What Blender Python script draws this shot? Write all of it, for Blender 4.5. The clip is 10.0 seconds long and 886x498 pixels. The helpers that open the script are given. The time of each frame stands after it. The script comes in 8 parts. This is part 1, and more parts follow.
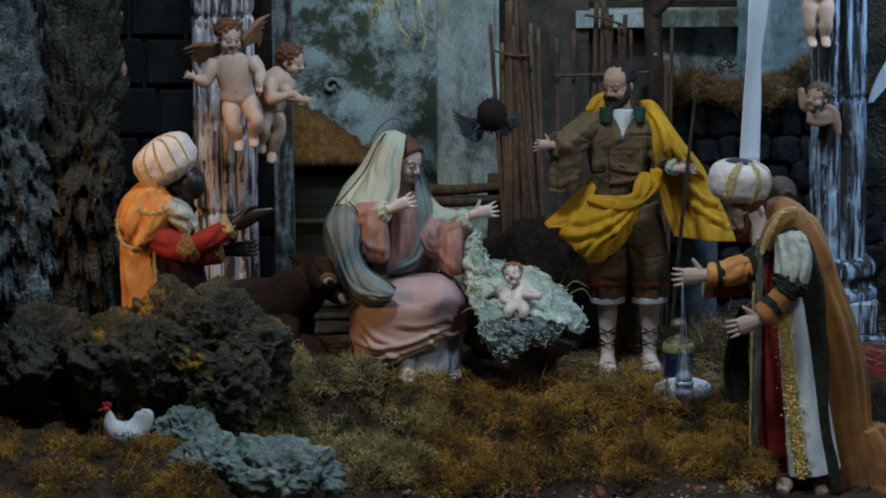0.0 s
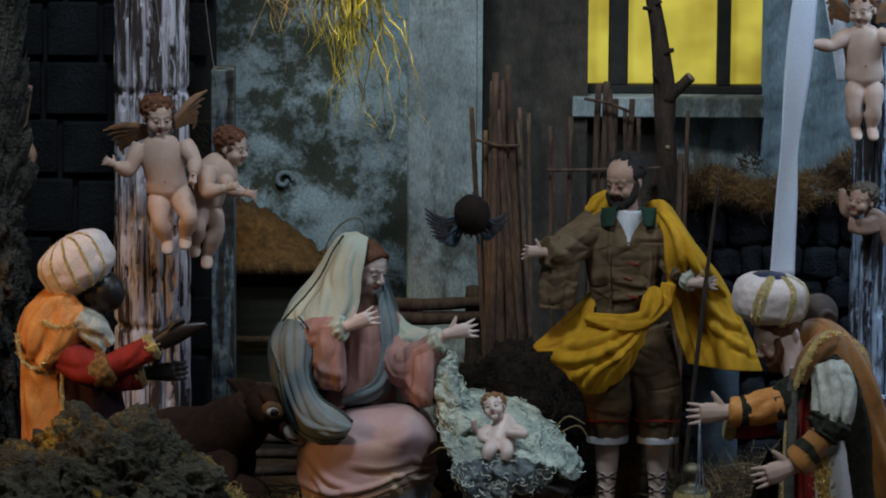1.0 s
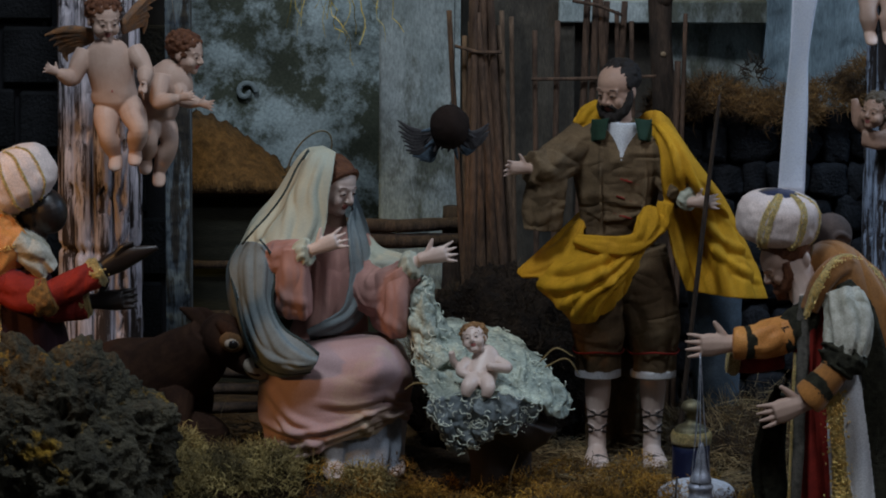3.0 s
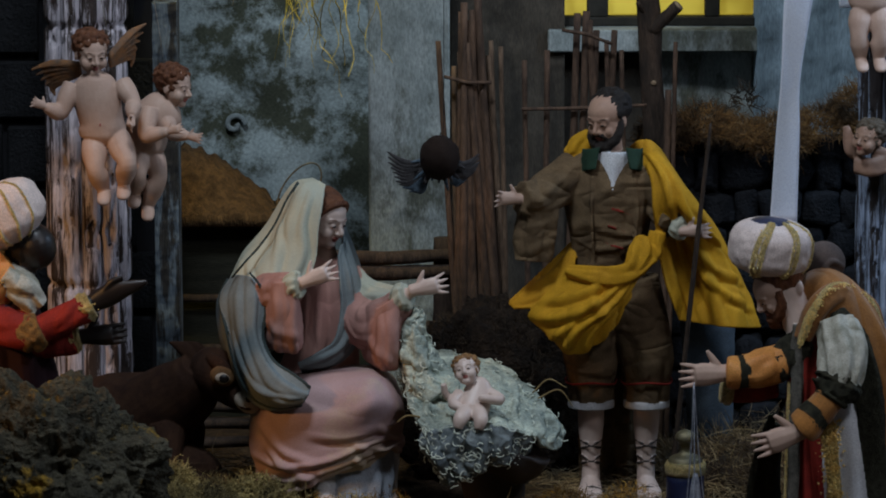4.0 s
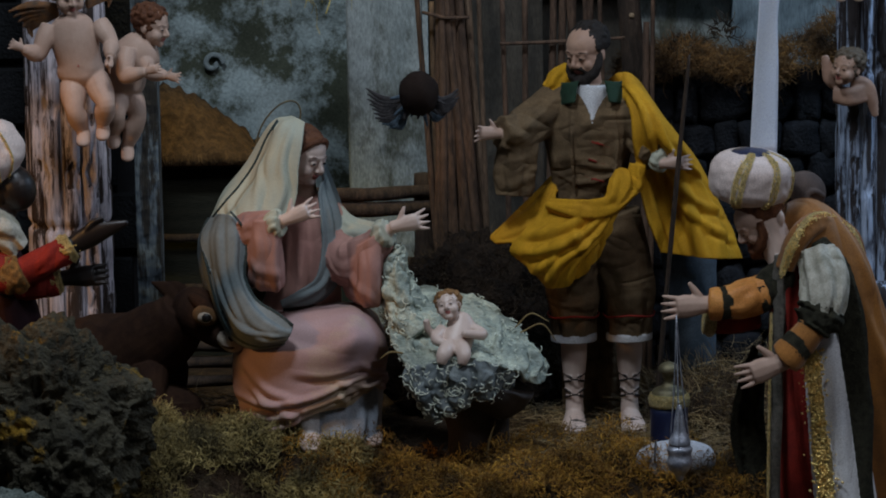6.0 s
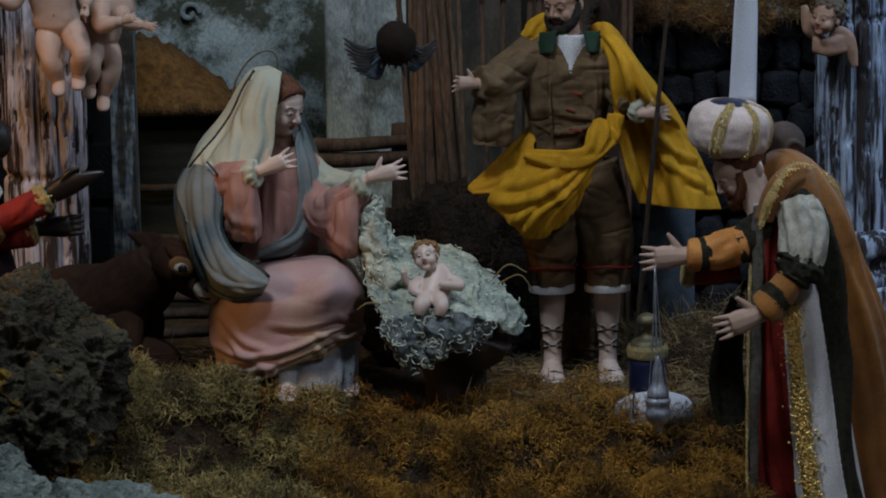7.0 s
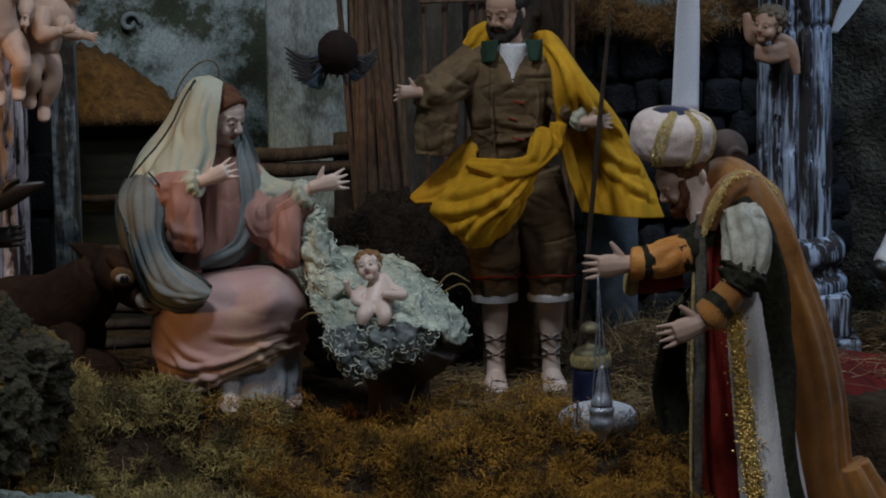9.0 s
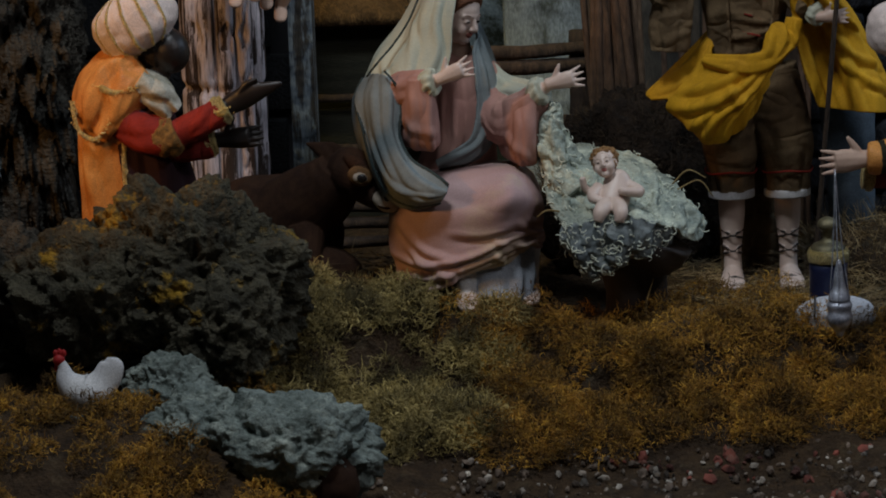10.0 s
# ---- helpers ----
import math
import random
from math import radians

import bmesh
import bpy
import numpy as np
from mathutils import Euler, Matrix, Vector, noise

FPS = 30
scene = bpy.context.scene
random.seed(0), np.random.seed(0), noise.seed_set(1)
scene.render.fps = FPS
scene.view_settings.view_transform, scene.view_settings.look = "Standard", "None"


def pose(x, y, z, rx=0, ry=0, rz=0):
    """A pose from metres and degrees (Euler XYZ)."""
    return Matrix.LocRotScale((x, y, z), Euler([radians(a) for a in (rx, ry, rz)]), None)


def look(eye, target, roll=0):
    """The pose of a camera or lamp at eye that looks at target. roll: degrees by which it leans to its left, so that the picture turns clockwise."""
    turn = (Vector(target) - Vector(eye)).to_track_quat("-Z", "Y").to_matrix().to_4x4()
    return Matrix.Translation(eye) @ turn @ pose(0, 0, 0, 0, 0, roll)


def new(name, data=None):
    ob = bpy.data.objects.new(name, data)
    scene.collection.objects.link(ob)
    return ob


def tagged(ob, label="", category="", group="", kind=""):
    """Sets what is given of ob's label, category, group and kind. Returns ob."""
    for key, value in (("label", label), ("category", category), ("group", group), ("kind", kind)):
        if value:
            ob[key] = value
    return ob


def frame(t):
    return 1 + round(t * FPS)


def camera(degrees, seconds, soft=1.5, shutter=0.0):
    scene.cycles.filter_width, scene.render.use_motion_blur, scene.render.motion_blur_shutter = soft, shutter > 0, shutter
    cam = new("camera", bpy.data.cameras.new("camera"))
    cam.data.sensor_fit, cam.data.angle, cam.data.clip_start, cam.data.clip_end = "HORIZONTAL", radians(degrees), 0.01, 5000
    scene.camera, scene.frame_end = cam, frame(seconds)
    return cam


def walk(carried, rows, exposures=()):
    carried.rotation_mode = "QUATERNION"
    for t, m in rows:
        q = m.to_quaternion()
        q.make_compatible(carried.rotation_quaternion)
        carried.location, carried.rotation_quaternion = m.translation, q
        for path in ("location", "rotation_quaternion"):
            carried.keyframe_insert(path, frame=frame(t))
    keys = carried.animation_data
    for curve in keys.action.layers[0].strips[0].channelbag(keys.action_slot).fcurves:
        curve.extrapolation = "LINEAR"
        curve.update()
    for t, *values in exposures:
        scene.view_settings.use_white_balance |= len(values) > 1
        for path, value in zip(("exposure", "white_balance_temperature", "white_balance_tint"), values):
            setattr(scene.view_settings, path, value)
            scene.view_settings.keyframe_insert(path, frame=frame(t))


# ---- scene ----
from mathutils.bvhtree import BVHTree

cam = camera(12.0, 10.0, soft=1.9)
# seconds, y and height of the eye, yaw, pitch, roll
PATH = [
    (0.0, -5.2390, 1.1313, 0.759, -10.489, -0.553),
    (0.5, -4.7414, 1.0435, 0.616, -9.643, 0.102),
    (1.0, -4.3685, 0.9778, 0.477, -8.871, 0.361),
    (1.5, -4.2536, 0.9575, 0.161, -8.691, 0.587),
    (2.0, -4.1583, 0.9407, 0.038, -8.527, 0.632),
    (2.5, -4.0361, 0.9192, 0.129, -9.954, 0.579),
    (3.8, -3.9680, 0.9072, 0.071, -9.565, -0.050),
    (4.0, -3.9653, 0.9067, 0.048, -9.473, -0.126),
    (4.5, -3.9657, 0.9068, 0.002, -10.300, -0.600),
    (5.0, -3.9662, 0.9069, -0.052, -10.334, -0.857),
    (6.5, -3.9592, 0.9056, -0.308, -10.384, -0.987),
    (7.0, -3.9455, 0.9032, -0.508, -11.027, -0.894),
    (7.5, -3.9389, 0.9020, -0.749, -11.106, -0.715),
    (8.0, -3.9372, 0.9017, -1.122, -10.988, -0.746),
    (8.5, -3.9383, 0.9019, -1.603, -10.314, -0.727),
    (9.0, -3.9356, 0.9015, -1.307, -10.915, -0.981),
    (9.5, -3.9372, 0.9017, 0.023, -11.751, -1.424),
    (10.0, -3.9432, 0.9028, 2.011, -12.222, -2.088),
]
walk(cam, [(t, pose(0, y, z, 90 + pitch, 0, yaw) @ pose(0, 0, 0, 0, 0, roll)) for t, y, z, yaw, pitch, roll in PATH],
     exposures=[(0.0, 0.17, 5600, -1), (1.0, -0.12, 5830, 5), (2.0, -0.18, 5950, 9), (4.5, -0.24, 6020, 10), (8.5, -0.26, 6250, 10), (10.0, -0.26, 6480, 10)])

# ---- light ----
world = bpy.data.worlds.new("room_air")
scene.world = world
world.use_nodes = True
world.node_tree.nodes["Background"].inputs[0].default_value = (0.45, 0.6, 0.9, 1)
world.node_tree.nodes["Background"].inputs[1].default_value = 0.085


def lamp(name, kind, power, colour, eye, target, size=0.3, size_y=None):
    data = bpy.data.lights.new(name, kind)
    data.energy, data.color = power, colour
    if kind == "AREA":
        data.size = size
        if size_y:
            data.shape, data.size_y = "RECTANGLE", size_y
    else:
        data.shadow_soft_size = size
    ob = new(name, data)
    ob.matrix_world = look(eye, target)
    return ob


lamp("stage_light", "AREA", 15.5, (0.86, 0.93, 1.0), (-0.30, -0.85, 1.75), (0.03, -0.05, 0.08), 0.32, 0.22)
lamp("warm_lamp", "SPOT", 8.0, (1.0, 0.48, 0.13), (-0.85, -0.55, 0.5), (-0.42, -0.15, 0.22), 0.03).data.spot_size = radians(32)
lamp("yellow_lamp", "SPOT", 10.0, (1.0, 0.72, 0.10), (-0.16, 0.02, 1.15), (-0.16, 0.2, 0.5), 0.03).data.spot_size = radians(26)
# unseen fill added at the right front to brighten the bowing figurine
lamp("side_fill_light", "AREA", 4.7, (0.95, 0.95, 1.0), (0.85, -1.25, 1.35), (0.40, -0.12, 0.02), 0.2)
# unseen cool lamp, raised to brighten the blue column and right side
lamp("blue_lamp", "AREA", 2.4, (0.55, 0.75, 1.0), (0.75, 0.0, 0.75), (0.42, 0.1, 0.25), 0.15)

# ---- materials ----
MATS = {}


def material(name, a, b=None, rough=0.85, scale=60, bump=0.3, fine=900, metal=0.0, third=None, amount=0.5, sharp=0.12, stretch=(1, 1, 1),
             sheen=0.0, detail=6, edge=0.5, fine_mix=0.25, dist=0.002, wrinkle=None, depth=0.006, patch_rough=0.65, gloss=0.22):
    """Two colours mixed by a noise of that scale, a third in patches, a fine grain and relief."""
    if name in MATS:
        return MATS[name]
    m = bpy.data.materials.new(name)
    m.use_nodes = True
    nt = m.node_tree
    n, l = nt.nodes, nt.links
    bsdf = n["Principled BSDF"]
    bsdf.inputs["Roughness"].default_value = rough
    bsdf.inputs["Metallic"].default_value = metal
    bsdf.inputs["Specular IOR Level"].default_value = gloss
    if sheen:
        bsdf.inputs["Sheen Weight"].default_value = sheen
    tc = n.new("ShaderNodeTexCoord")
    mp = n.new("ShaderNodeMapping")
    mp.inputs["Scale"].default_value = stretch
    l.new(tc.outputs["Object"], mp.inputs["Vector"])

    def noise_node(s, d=detail, r=0.6):
        t = n.new("ShaderNodeTexNoise")
        t.inputs["Scale"].default_value, t.inputs["Detail"].default_value, t.inputs["Roughness"].default_value = s, d, r
        l.new(mp.outputs[0], t.inputs["Vector"])
        return t.outputs["Fac"]

    def ramp(src, lo, hi):
        r = n.new("ShaderNodeMapRange")
        r.inputs["From Min"].default_value, r.inputs["From Max"].default_value = lo, hi
        l.new(src, r.inputs["Value"])
        return r.outputs["Result"]

    def mix(fac, c1, c2, blend="MIX"):
        x = n.new("ShaderNodeMix")
        x.data_type, x.blend_type = "RGBA", blend
        if isinstance(fac, float):
            x.inputs["Factor"].default_value = fac
        else:
            l.new(fac, x.inputs["Factor"])
        for sock, c in ((x.inputs[6], c1), (x.inputs[7], c2)):
            if isinstance(c, tuple):
                sock.default_value = (*c, 1)
            else:
                l.new(c, sock)
        return x.outputs[2]

    b = b or tuple(v * 0.72 for v in a)
    big, grain = noise_node(scale), noise_node(fine, 3)
    colour = mix(ramp(big, 0.36, 0.64), a, b)
    if third:
        patch = noise_node(scale * 0.45 + 3, 10, patch_rough)
        c0 = 1 - amount
        colour = mix(ramp(patch, c0 - sharp, c0 + sharp), colour, third)
    grey = mix(ramp(grain, 0.3, 0.7), (1 - fine_mix,) * 3, (1 + fine_mix,) * 3)
    colour = mix(1.0, colour, grey, "MULTIPLY")
    l.new(colour, bsdf.inputs["Base Color"])
    if bump:
        bp = n.new("ShaderNodeBump")
        bp.inputs["Strength"].default_value, bp.inputs["Distance"].default_value = bump, dist
        add = n.new("ShaderNodeMath")
        add.operation = "ADD"
        l.new(big, add.inputs[0])
        l.new(grain, add.inputs[1])
        l.new(add.outputs[0], bp.inputs["Height"])
        l.new(bp.outputs[0], bsdf.inputs["Normal"])
        if wrinkle:
            # soft creases of the cloth: the valleys of a stretched noise
            mw, tw, sw, aw, b2 = n.new("ShaderNodeMapping"), n.new("ShaderNodeTexNoise"), n.new("ShaderNodeMath"), n.new("ShaderNodeMath"), n.new("ShaderNodeBump")
            mw.inputs["Scale"].default_value = wrinkle[:3]
            mw.inputs["Rotation"].default_value = (0, radians(wrinkle[3]), 0)
            tw.inputs["Scale"].default_value, tw.inputs["Detail"].default_value, tw.inputs["Distortion"].default_value = 1.0, 1.2, 0.4
            l.new(tc.outputs["Object"], mw.inputs["Vector"])
            l.new(mw.outputs[0], tw.inputs["Vector"])
            sw.operation, sw.inputs[1].default_value = "SUBTRACT", 0.5
            aw.operation = "ABSOLUTE"
            l.new(tw.outputs["Fac"], sw.inputs[0])
            l.new(sw.outputs[0], aw.inputs[0])
            b2.inputs["Strength"].default_value, b2.inputs["Distance"].default_value = 1.0, depth
            l.new(aw.outputs[0], b2.inputs["Height"])
            l.new(bp.outputs[0], b2.inputs["Normal"])
            l.new(b2.outputs[0], bsdf.inputs["Normal"])
    MATS[name] = m
    return m


def glow(name, colour, strength, dim=(0.5, 0.42, 0.02)):
    m = bpy.data.materials.new(name)
    m.use_nodes = True
    n, l = m.node_tree.nodes, m.node_tree.links
    bsdf = n["Principled BSDF"]
    tc, tx, mx = n.new("ShaderNodeTexCoord"), n.new("ShaderNodeTexNoise"), n.new("ShaderNodeMix")
    mx.data_type = "RGBA"
    tx.inputs["Scale"].default_value, tx.inputs["Detail"].default_value = 14, 3
    l.new(tc.outputs["Object"], tx.inputs["Vector"])
    mr = n.new("ShaderNodeMapRange")
    mr.inputs["From Min"].default_value, mr.inputs["From Max"].default_value = 0.3, 0.7
    l.new(tx.outputs["Fac"], mr.inputs["Value"])
    l.new(mr.outputs[0], mx.inputs["Factor"])
    mx.inputs[6].default_value, mx.inputs[7].default_value = (*colour, 1), (*dim, 1)
    l.new(mx.outputs[2], bsdf.inputs["Emission Color"])
    bsdf.inputs["Emission Strength"].default_value = strength
    bsdf.inputs["Base Color"].default_value = (0.5, 0.4, 0.05, 1)
    return m


M_PLASTER = material("painted_plaster", (0.45, 0.53, 0.53), (0.32, 0.39, 0.395), 0.95, 9, 0.35, 300, third=(0.075, 0.085, 0.06), amount=0.50, sharp=0.04, patch_rough=0.74)
M_PIER = material("worn_white_plaster", (0.45, 0.48, 0.45), (0.27, 0.30, 0.28), 0.95, 16, 0.4, 300, third=(0.13, 0.135, 0.105), amount=0.45, sharp=0.05, stretch=(1.4, 1.4, 0.6), patch_rough=0.75)
M_JAMB = material("brown_plaster", (0.085, 0.070, 0.052), (0.04, 0.035, 0.028), 0.95, 20, 0.3, 300, stretch=(2, 2, 0.5))
M_BLUEPL = material("blue_grey_plaster", (0.36, 0.47, 0.54), (0.22, 0.30, 0.35), 0.95, 24, 0.4, 300, third=(0.09, 0.11, 0.10), amount=0.37, sharp=0.06, stretch=(2, 2, 0.35), patch_rough=0.75)
M_WINWOOD = material("dark_window_wood", (0.05, 0.045, 0.035), (0.03, 0.028, 0.022), 0.8, 60, 0.3)
M_GLOW = glow("lit_yellow_pane", (1.0, 0.80, 0.10), 0.58, (0.36, 0.22, 0.010))
M_COL = material("peeling_white_paint", (0.68, 0.62, 0.65), (0.42, 0.39, 0.44), 0.8, 70, 0.7, 420, third=(0.05, 0.036, 0.03), amount=0.49, sharp=0.03, stretch=(2.6, 2.6, 0.17), patch_rough=0.74)
M_COLB = material("peeling_blue_paint", (0.42, 0.50, 0.64), (0.22, 0.28, 0.40), 0.75, 60, 0.7, 420, third=(0.035, 0.03, 0.03), amount=0.50, sharp=0.03, stretch=(2.4, 2.4, 0.15), patch_rough=0.74)
M_PILASTER = material("dull_slate_paint", (0.13, 0.16, 0.19), (0.06, 0.075, 0.09), 0.85, 60, 0.7, 420, third=(0.03, 0.028, 0.026), amount=0.5, sharp=0.03, stretch=(1.4, 1.4, 0.16), patch_rough=0.7)
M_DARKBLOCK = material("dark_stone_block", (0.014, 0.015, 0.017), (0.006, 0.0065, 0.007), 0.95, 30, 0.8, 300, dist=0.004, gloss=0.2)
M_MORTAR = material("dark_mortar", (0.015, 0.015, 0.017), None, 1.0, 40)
M_CLIFF = material("cork_rock", (0.085, 0.078, 0.062), (0.022, 0.021, 0.018), 0.95, 26, 1.0, 200, third=(0.20, 0.22, 0.22), amount=0.36, sharp=0.06, dist=0.012, patch_rough=0.75)
# paler copy of the cork rock, with the light on it in the colour
M_CLIFFLIT = material("lit_bluish_cork_rock", (0.15, 0.17, 0.17), (0.035, 0.038, 0.038), 0.95, 26, 1.0, 200, third=(0.32, 0.38, 0.40), amount=0.42, sharp=0.07, dist=0.010, patch_rough=0.78)
M_ROCK = material("lichen_rock", (0.085, 0.076, 0.050), (0.028, 0.026, 0.018), 0.95, 34, 0.9, 260, third=(0.27, 0.16, 0.018), amount=0.40, sharp=0.04, dist=0.008, patch_rough=0.7)
M_GREYROCK = material("grey_green_rock", (0.20, 0.235, 0.215), (0.085, 0.105, 0.095), 0.95, 50, 0.8, 260, third=(0.36, 0.40, 0.35), amount=0.42, sharp=0.07, dist=0.004, patch_rough=0.75)
M_EARTH = material("brown_earth", (0.062, 0.038, 0.020), (0.028, 0.018, 0.011), 0.98, 50, 1.0, 260, third=(0.11, 0.085, 0.05), amount=0.35, dist=0.005, patch_rough=0.75)
M_STRAW = material("dry_straw", (0.32, 0.23, 0.10), (0.18, 0.12, 0.05), 0.8, 60, 0.2)
M_BARK = material("dark_bark", (0.075, 0.05, 0.035), (0.035, 0.026, 0.02), 0.9, 120, 0.8, 500, stretch=(1, 1, 0.25))
M_TWIG = material("brown_twig", (0.15, 0.092, 0.060), (0.065, 0.042, 0.030), 0.85, 120, 0.5, 500, stretch=(1, 1, 0.25))
M_SKIN = material("painted_terracotta_skin", (0.52, 0.365, 0.285), (0.44, 0.295, 0.225), 0.55, 40, 0.05, fine_mix=0.05, gloss=0.35)
M_SKINP = material("pale_painted_skin", (0.66, 0.52, 0.44), (0.60, 0.45, 0.38), 0.42, 40, 0.05, fine_mix=0.05, gloss=0.5)
M_DARKSKIN = material("dark_painted_skin", (0.014, 0.010, 0.009), None, 0.4, 40, 0.05, gloss=0.5)
M_HAIRD = material("dark_painted_hair", (0.02, 0.015, 0.012), None, 0.6, 150, 0.6)
M_HAIRR = material("auburn_painted_hair", (0.16, 0.065, 0.03), (0.08, 0.03, 0.015), 0.55, 180, 0.7, stretch=(1, 1, 0.5))
M_WHITE = material("white_cloth", (0.62, 0.62, 0.62), (0.5, 0.5, 0.52), 0.8, 40, 0.2)
M_CREAM = material("cream_silk", (0.50, 0.49, 0.36), (0.38, 0.40, 0.33), 0.75, 12, 0.08, fine_mix=0.1, wrinkle=(24, 24, 14, 20), depth=0.003)
M_BLUEGREY = material("grey_blue_silk", (0.205, 0.235, 0.235), (0.125, 0.15, 0.155), 0.7, 22, 0.08, fine_mix=0.12, wrinkle=(26, 26, 14, 20), depth=0.0035)
M_PINK = material("dusty_pink_cloth", (0.44, 0.245, 0.20), (0.33, 0.175, 0.15), 0.8, 18, 0.04, fine_mix=0.06, wrinkle=(30, 30, 12, 0), depth=0.014)
M_MAUVE = material("mauve_silk", (0.45, 0.305, 0.295), (0.37, 0.24, 0.24), 0.75, 10, 0.08, third=(0.50, 0.41, 0.27), amount=0.44, sharp=0.08, fine_mix=0.12, wrinkle=(9, 14, 30, 28), depth=0.004)
M_BROWN = material("olive_brown_wool", (0.165, 0.110, 0.058), (0.085, 0.056, 0.030), 0.95, 32, 0.35, 1200, wrinkle=(26, 26, 46, 14), depth=0.014)
M_YELLOW = material("mustard_cloth", (0.54, 0.28, 0.010), (0.43, 0.215, 0.009), 0.8, 25, 0.10, 1200, wrinkle=(30, 30, 10, 20), depth=0.014)
M_GREEN = material("dark_green_cloth", (0.02, 0.045, 0.026), None, 0.85, 60, 0.2)
M_RED = material("dark_red_cloth", (0.27, 0.024, 0.014), (0.17, 0.016, 0.012), 0.8, 40, 0.12, wrinkle=(40, 40, 7, 0), depth=0.012)
M_ORANGE = material("orange_ochre_velvet", (0.34, 0.140, 0.028), (0.18, 0.076, 0.020), 0.8, 18, 0.12, sheen=0.2, wrinkle=(26, 26, 4, 8), depth=0.012)
M_ORANGEB = material("bright_orange_satin", (0.62, 0.28, 0.075), (0.50, 0.19, 0.045), 0.5, 25, 0.12, wrinkle=(36, 36, 10, 0), depth=0.012)
M_PURPLE = material("dark_plum_cloth", (0.035, 0.014, 0.02), None, 0.8, 30, 0.2)
M_FUR = material("dark_olive_fur", (0.055, 0.052, 0.032), (0.025, 0.024, 0.016), 0.98, 160, 1.0, 900, dist=0.004)
M_GOLD = material("gold_glitter_braid", (1.0, 0.80, 0.34), (0.50, 0.33, 0.08), 0.35, 600, 1.0, 1500, dist=0.005, fine_mix=0.5, gloss=1.0)
M_FURGOLD = material("gold_brown_trim", (0.42, 0.22, 0.06), (0.18, 0.10, 0.035), 0.7, 200, 1.0, 900, dist=0.004)
M_IVORY = material("ivory_turban_cloth", (0.66, 0.55, 0.50), (0.56, 0.46, 0.42), 0.75, 30, 0.15)
M_SATIN = material("white_satin", (0.80, 0.80, 0.80), (0.66, 0.67, 0.70), 0.38, 20, 0.1, wrinkle=(40, 40, 8, 0), depth=0.010, gloss=0.5)
M_TULLE = material("ivory_tulle", (0.33, 0.37, 0.31), (0.15, 0.18, 0.16), 0.45, 80, 0.3, 900, third=(0.56, 0.60, 0.48), amount=0.46, sharp=0.10, wrinkle=(90, 90, 90, 30), depth=0.006)
M_LEATHER = material("dark_leather", (0.03, 0.02, 0.015), None, 0.6, 60, 0.2, gloss=0.5)
M_DONKEY = material("dark_brown_hide", (0.042, 0.021, 0.012), (0.024, 0.012, 0.008), 0.9, 60, 0.3, gloss=0.12)
M_MUZZLE = material("pale_muzzle", (0.45, 0.38, 0.30), None, 0.7, 60, 0.2)
M_METAL = material("dark_silver", (0.55, 0.58, 0.66), (0.22, 0.24, 0.30), 0.28, 120, 0.3, metal=0.45, gloss=0.5)
M_NAVY = material("navy_enamel", (0.012, 0.018, 0.06), None, 0.35, 60, 0.1, gloss=0.5)
M_COMB = material("red_comb", (0.35, 0.02, 0.02), None, 0.5, 60, 0.1)
M_BIRDBROWN = material("dark_brown_paint", (0.020, 0.012, 0.009), None, 0.9, 60, 0.4, gloss=0.15)
M_FEATHER = material("grey_brown_feather", (0.06, 0.055, 0.055), (0.03, 0.028, 0.03), 0.7, 140, 0.5)
M_WINGS = material("ochre_feather", (0.28, 0.13, 0.05), (0.15, 0.10, 0.07), 0.6, 140, 0.5)
M_THATCH = material("ochre_thatch", (0.22, 0.125, 0.05), (0.09, 0.052, 0.022), 0.95, 70, 0.9, 400, stretch=(1.5, 1.5, 0.4), dist=0.006)
# kept this pale so the unseen room throws fill light back
M_BOUNCE = material("pale_bounce_plaster", (0.78, 0.78, 0.77), (0.70, 0.70, 0.70), 0.95, 3, 0.2, 80)
M_SLATE = material("blue_grey_slate", (0.10, 0.13, 0.16), (0.06, 0.08, 0.10), 0.85, 60, 0.4)
M_WIRE = material("thin_wire", (0.03, 0.03, 0.03), None, 0.5, 60, 0)

M_LACE = material("white_lace", (0.74, 0.77, 0.64), (0.58, 0.61, 0.50), 0.45, 100, 0.1)
M_HAIRG = material("golden_painted_hair", (0.30, 0.16, 0.06), (0.2, 0.1, 0.04), 0.55, 180, 0.6)
M_HAIRG2 = material("dusty_painted_hair", (0.10, 0.075, 0.05), None, 0.6, 180, 0.6)
M_SKIN2 = material("browned_painted_skin", (0.38, 0.24, 0.17), (0.28, 0.17, 0.12), 0.5, 60, 0.05, fine_mix=0.08)
M_SKINJ = material("tanned_painted_skin", (0.46, 0.29, 0.205), (0.36, 0.22, 0.155), 0.5, 60, 0.05, fine_mix=0.08)
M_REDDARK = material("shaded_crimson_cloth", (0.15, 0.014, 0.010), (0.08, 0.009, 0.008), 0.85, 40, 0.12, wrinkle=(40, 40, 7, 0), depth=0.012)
M_MUZZLE2 = material("tan_eye_ring", (0.14, 0.075, 0.03), None, 0.8, 60, 0.2)
M_OX = material("brown_ox_hide", (0.10, 0.055, 0.03), (0.06, 0.032, 0.02), 0.8, 60, 0.4)
M_BLUEFEATHER = material("blue_grey_feather", (0.10, 0.14, 0.18), (0.04, 0.06, 0.08), 0.6, 140, 0.5)
M_WIRE2 = material("pale_wire", (0.25, 0.22, 0.18), None, 0.5, 60, 0)
M_SATINB = material("bright_white_satin", (0.92, 0.94, 0.98), (0.84, 0.87, 0.94), 0.45, 14, 0.1, gloss=0.5)
satin = M_SATINB.node_tree
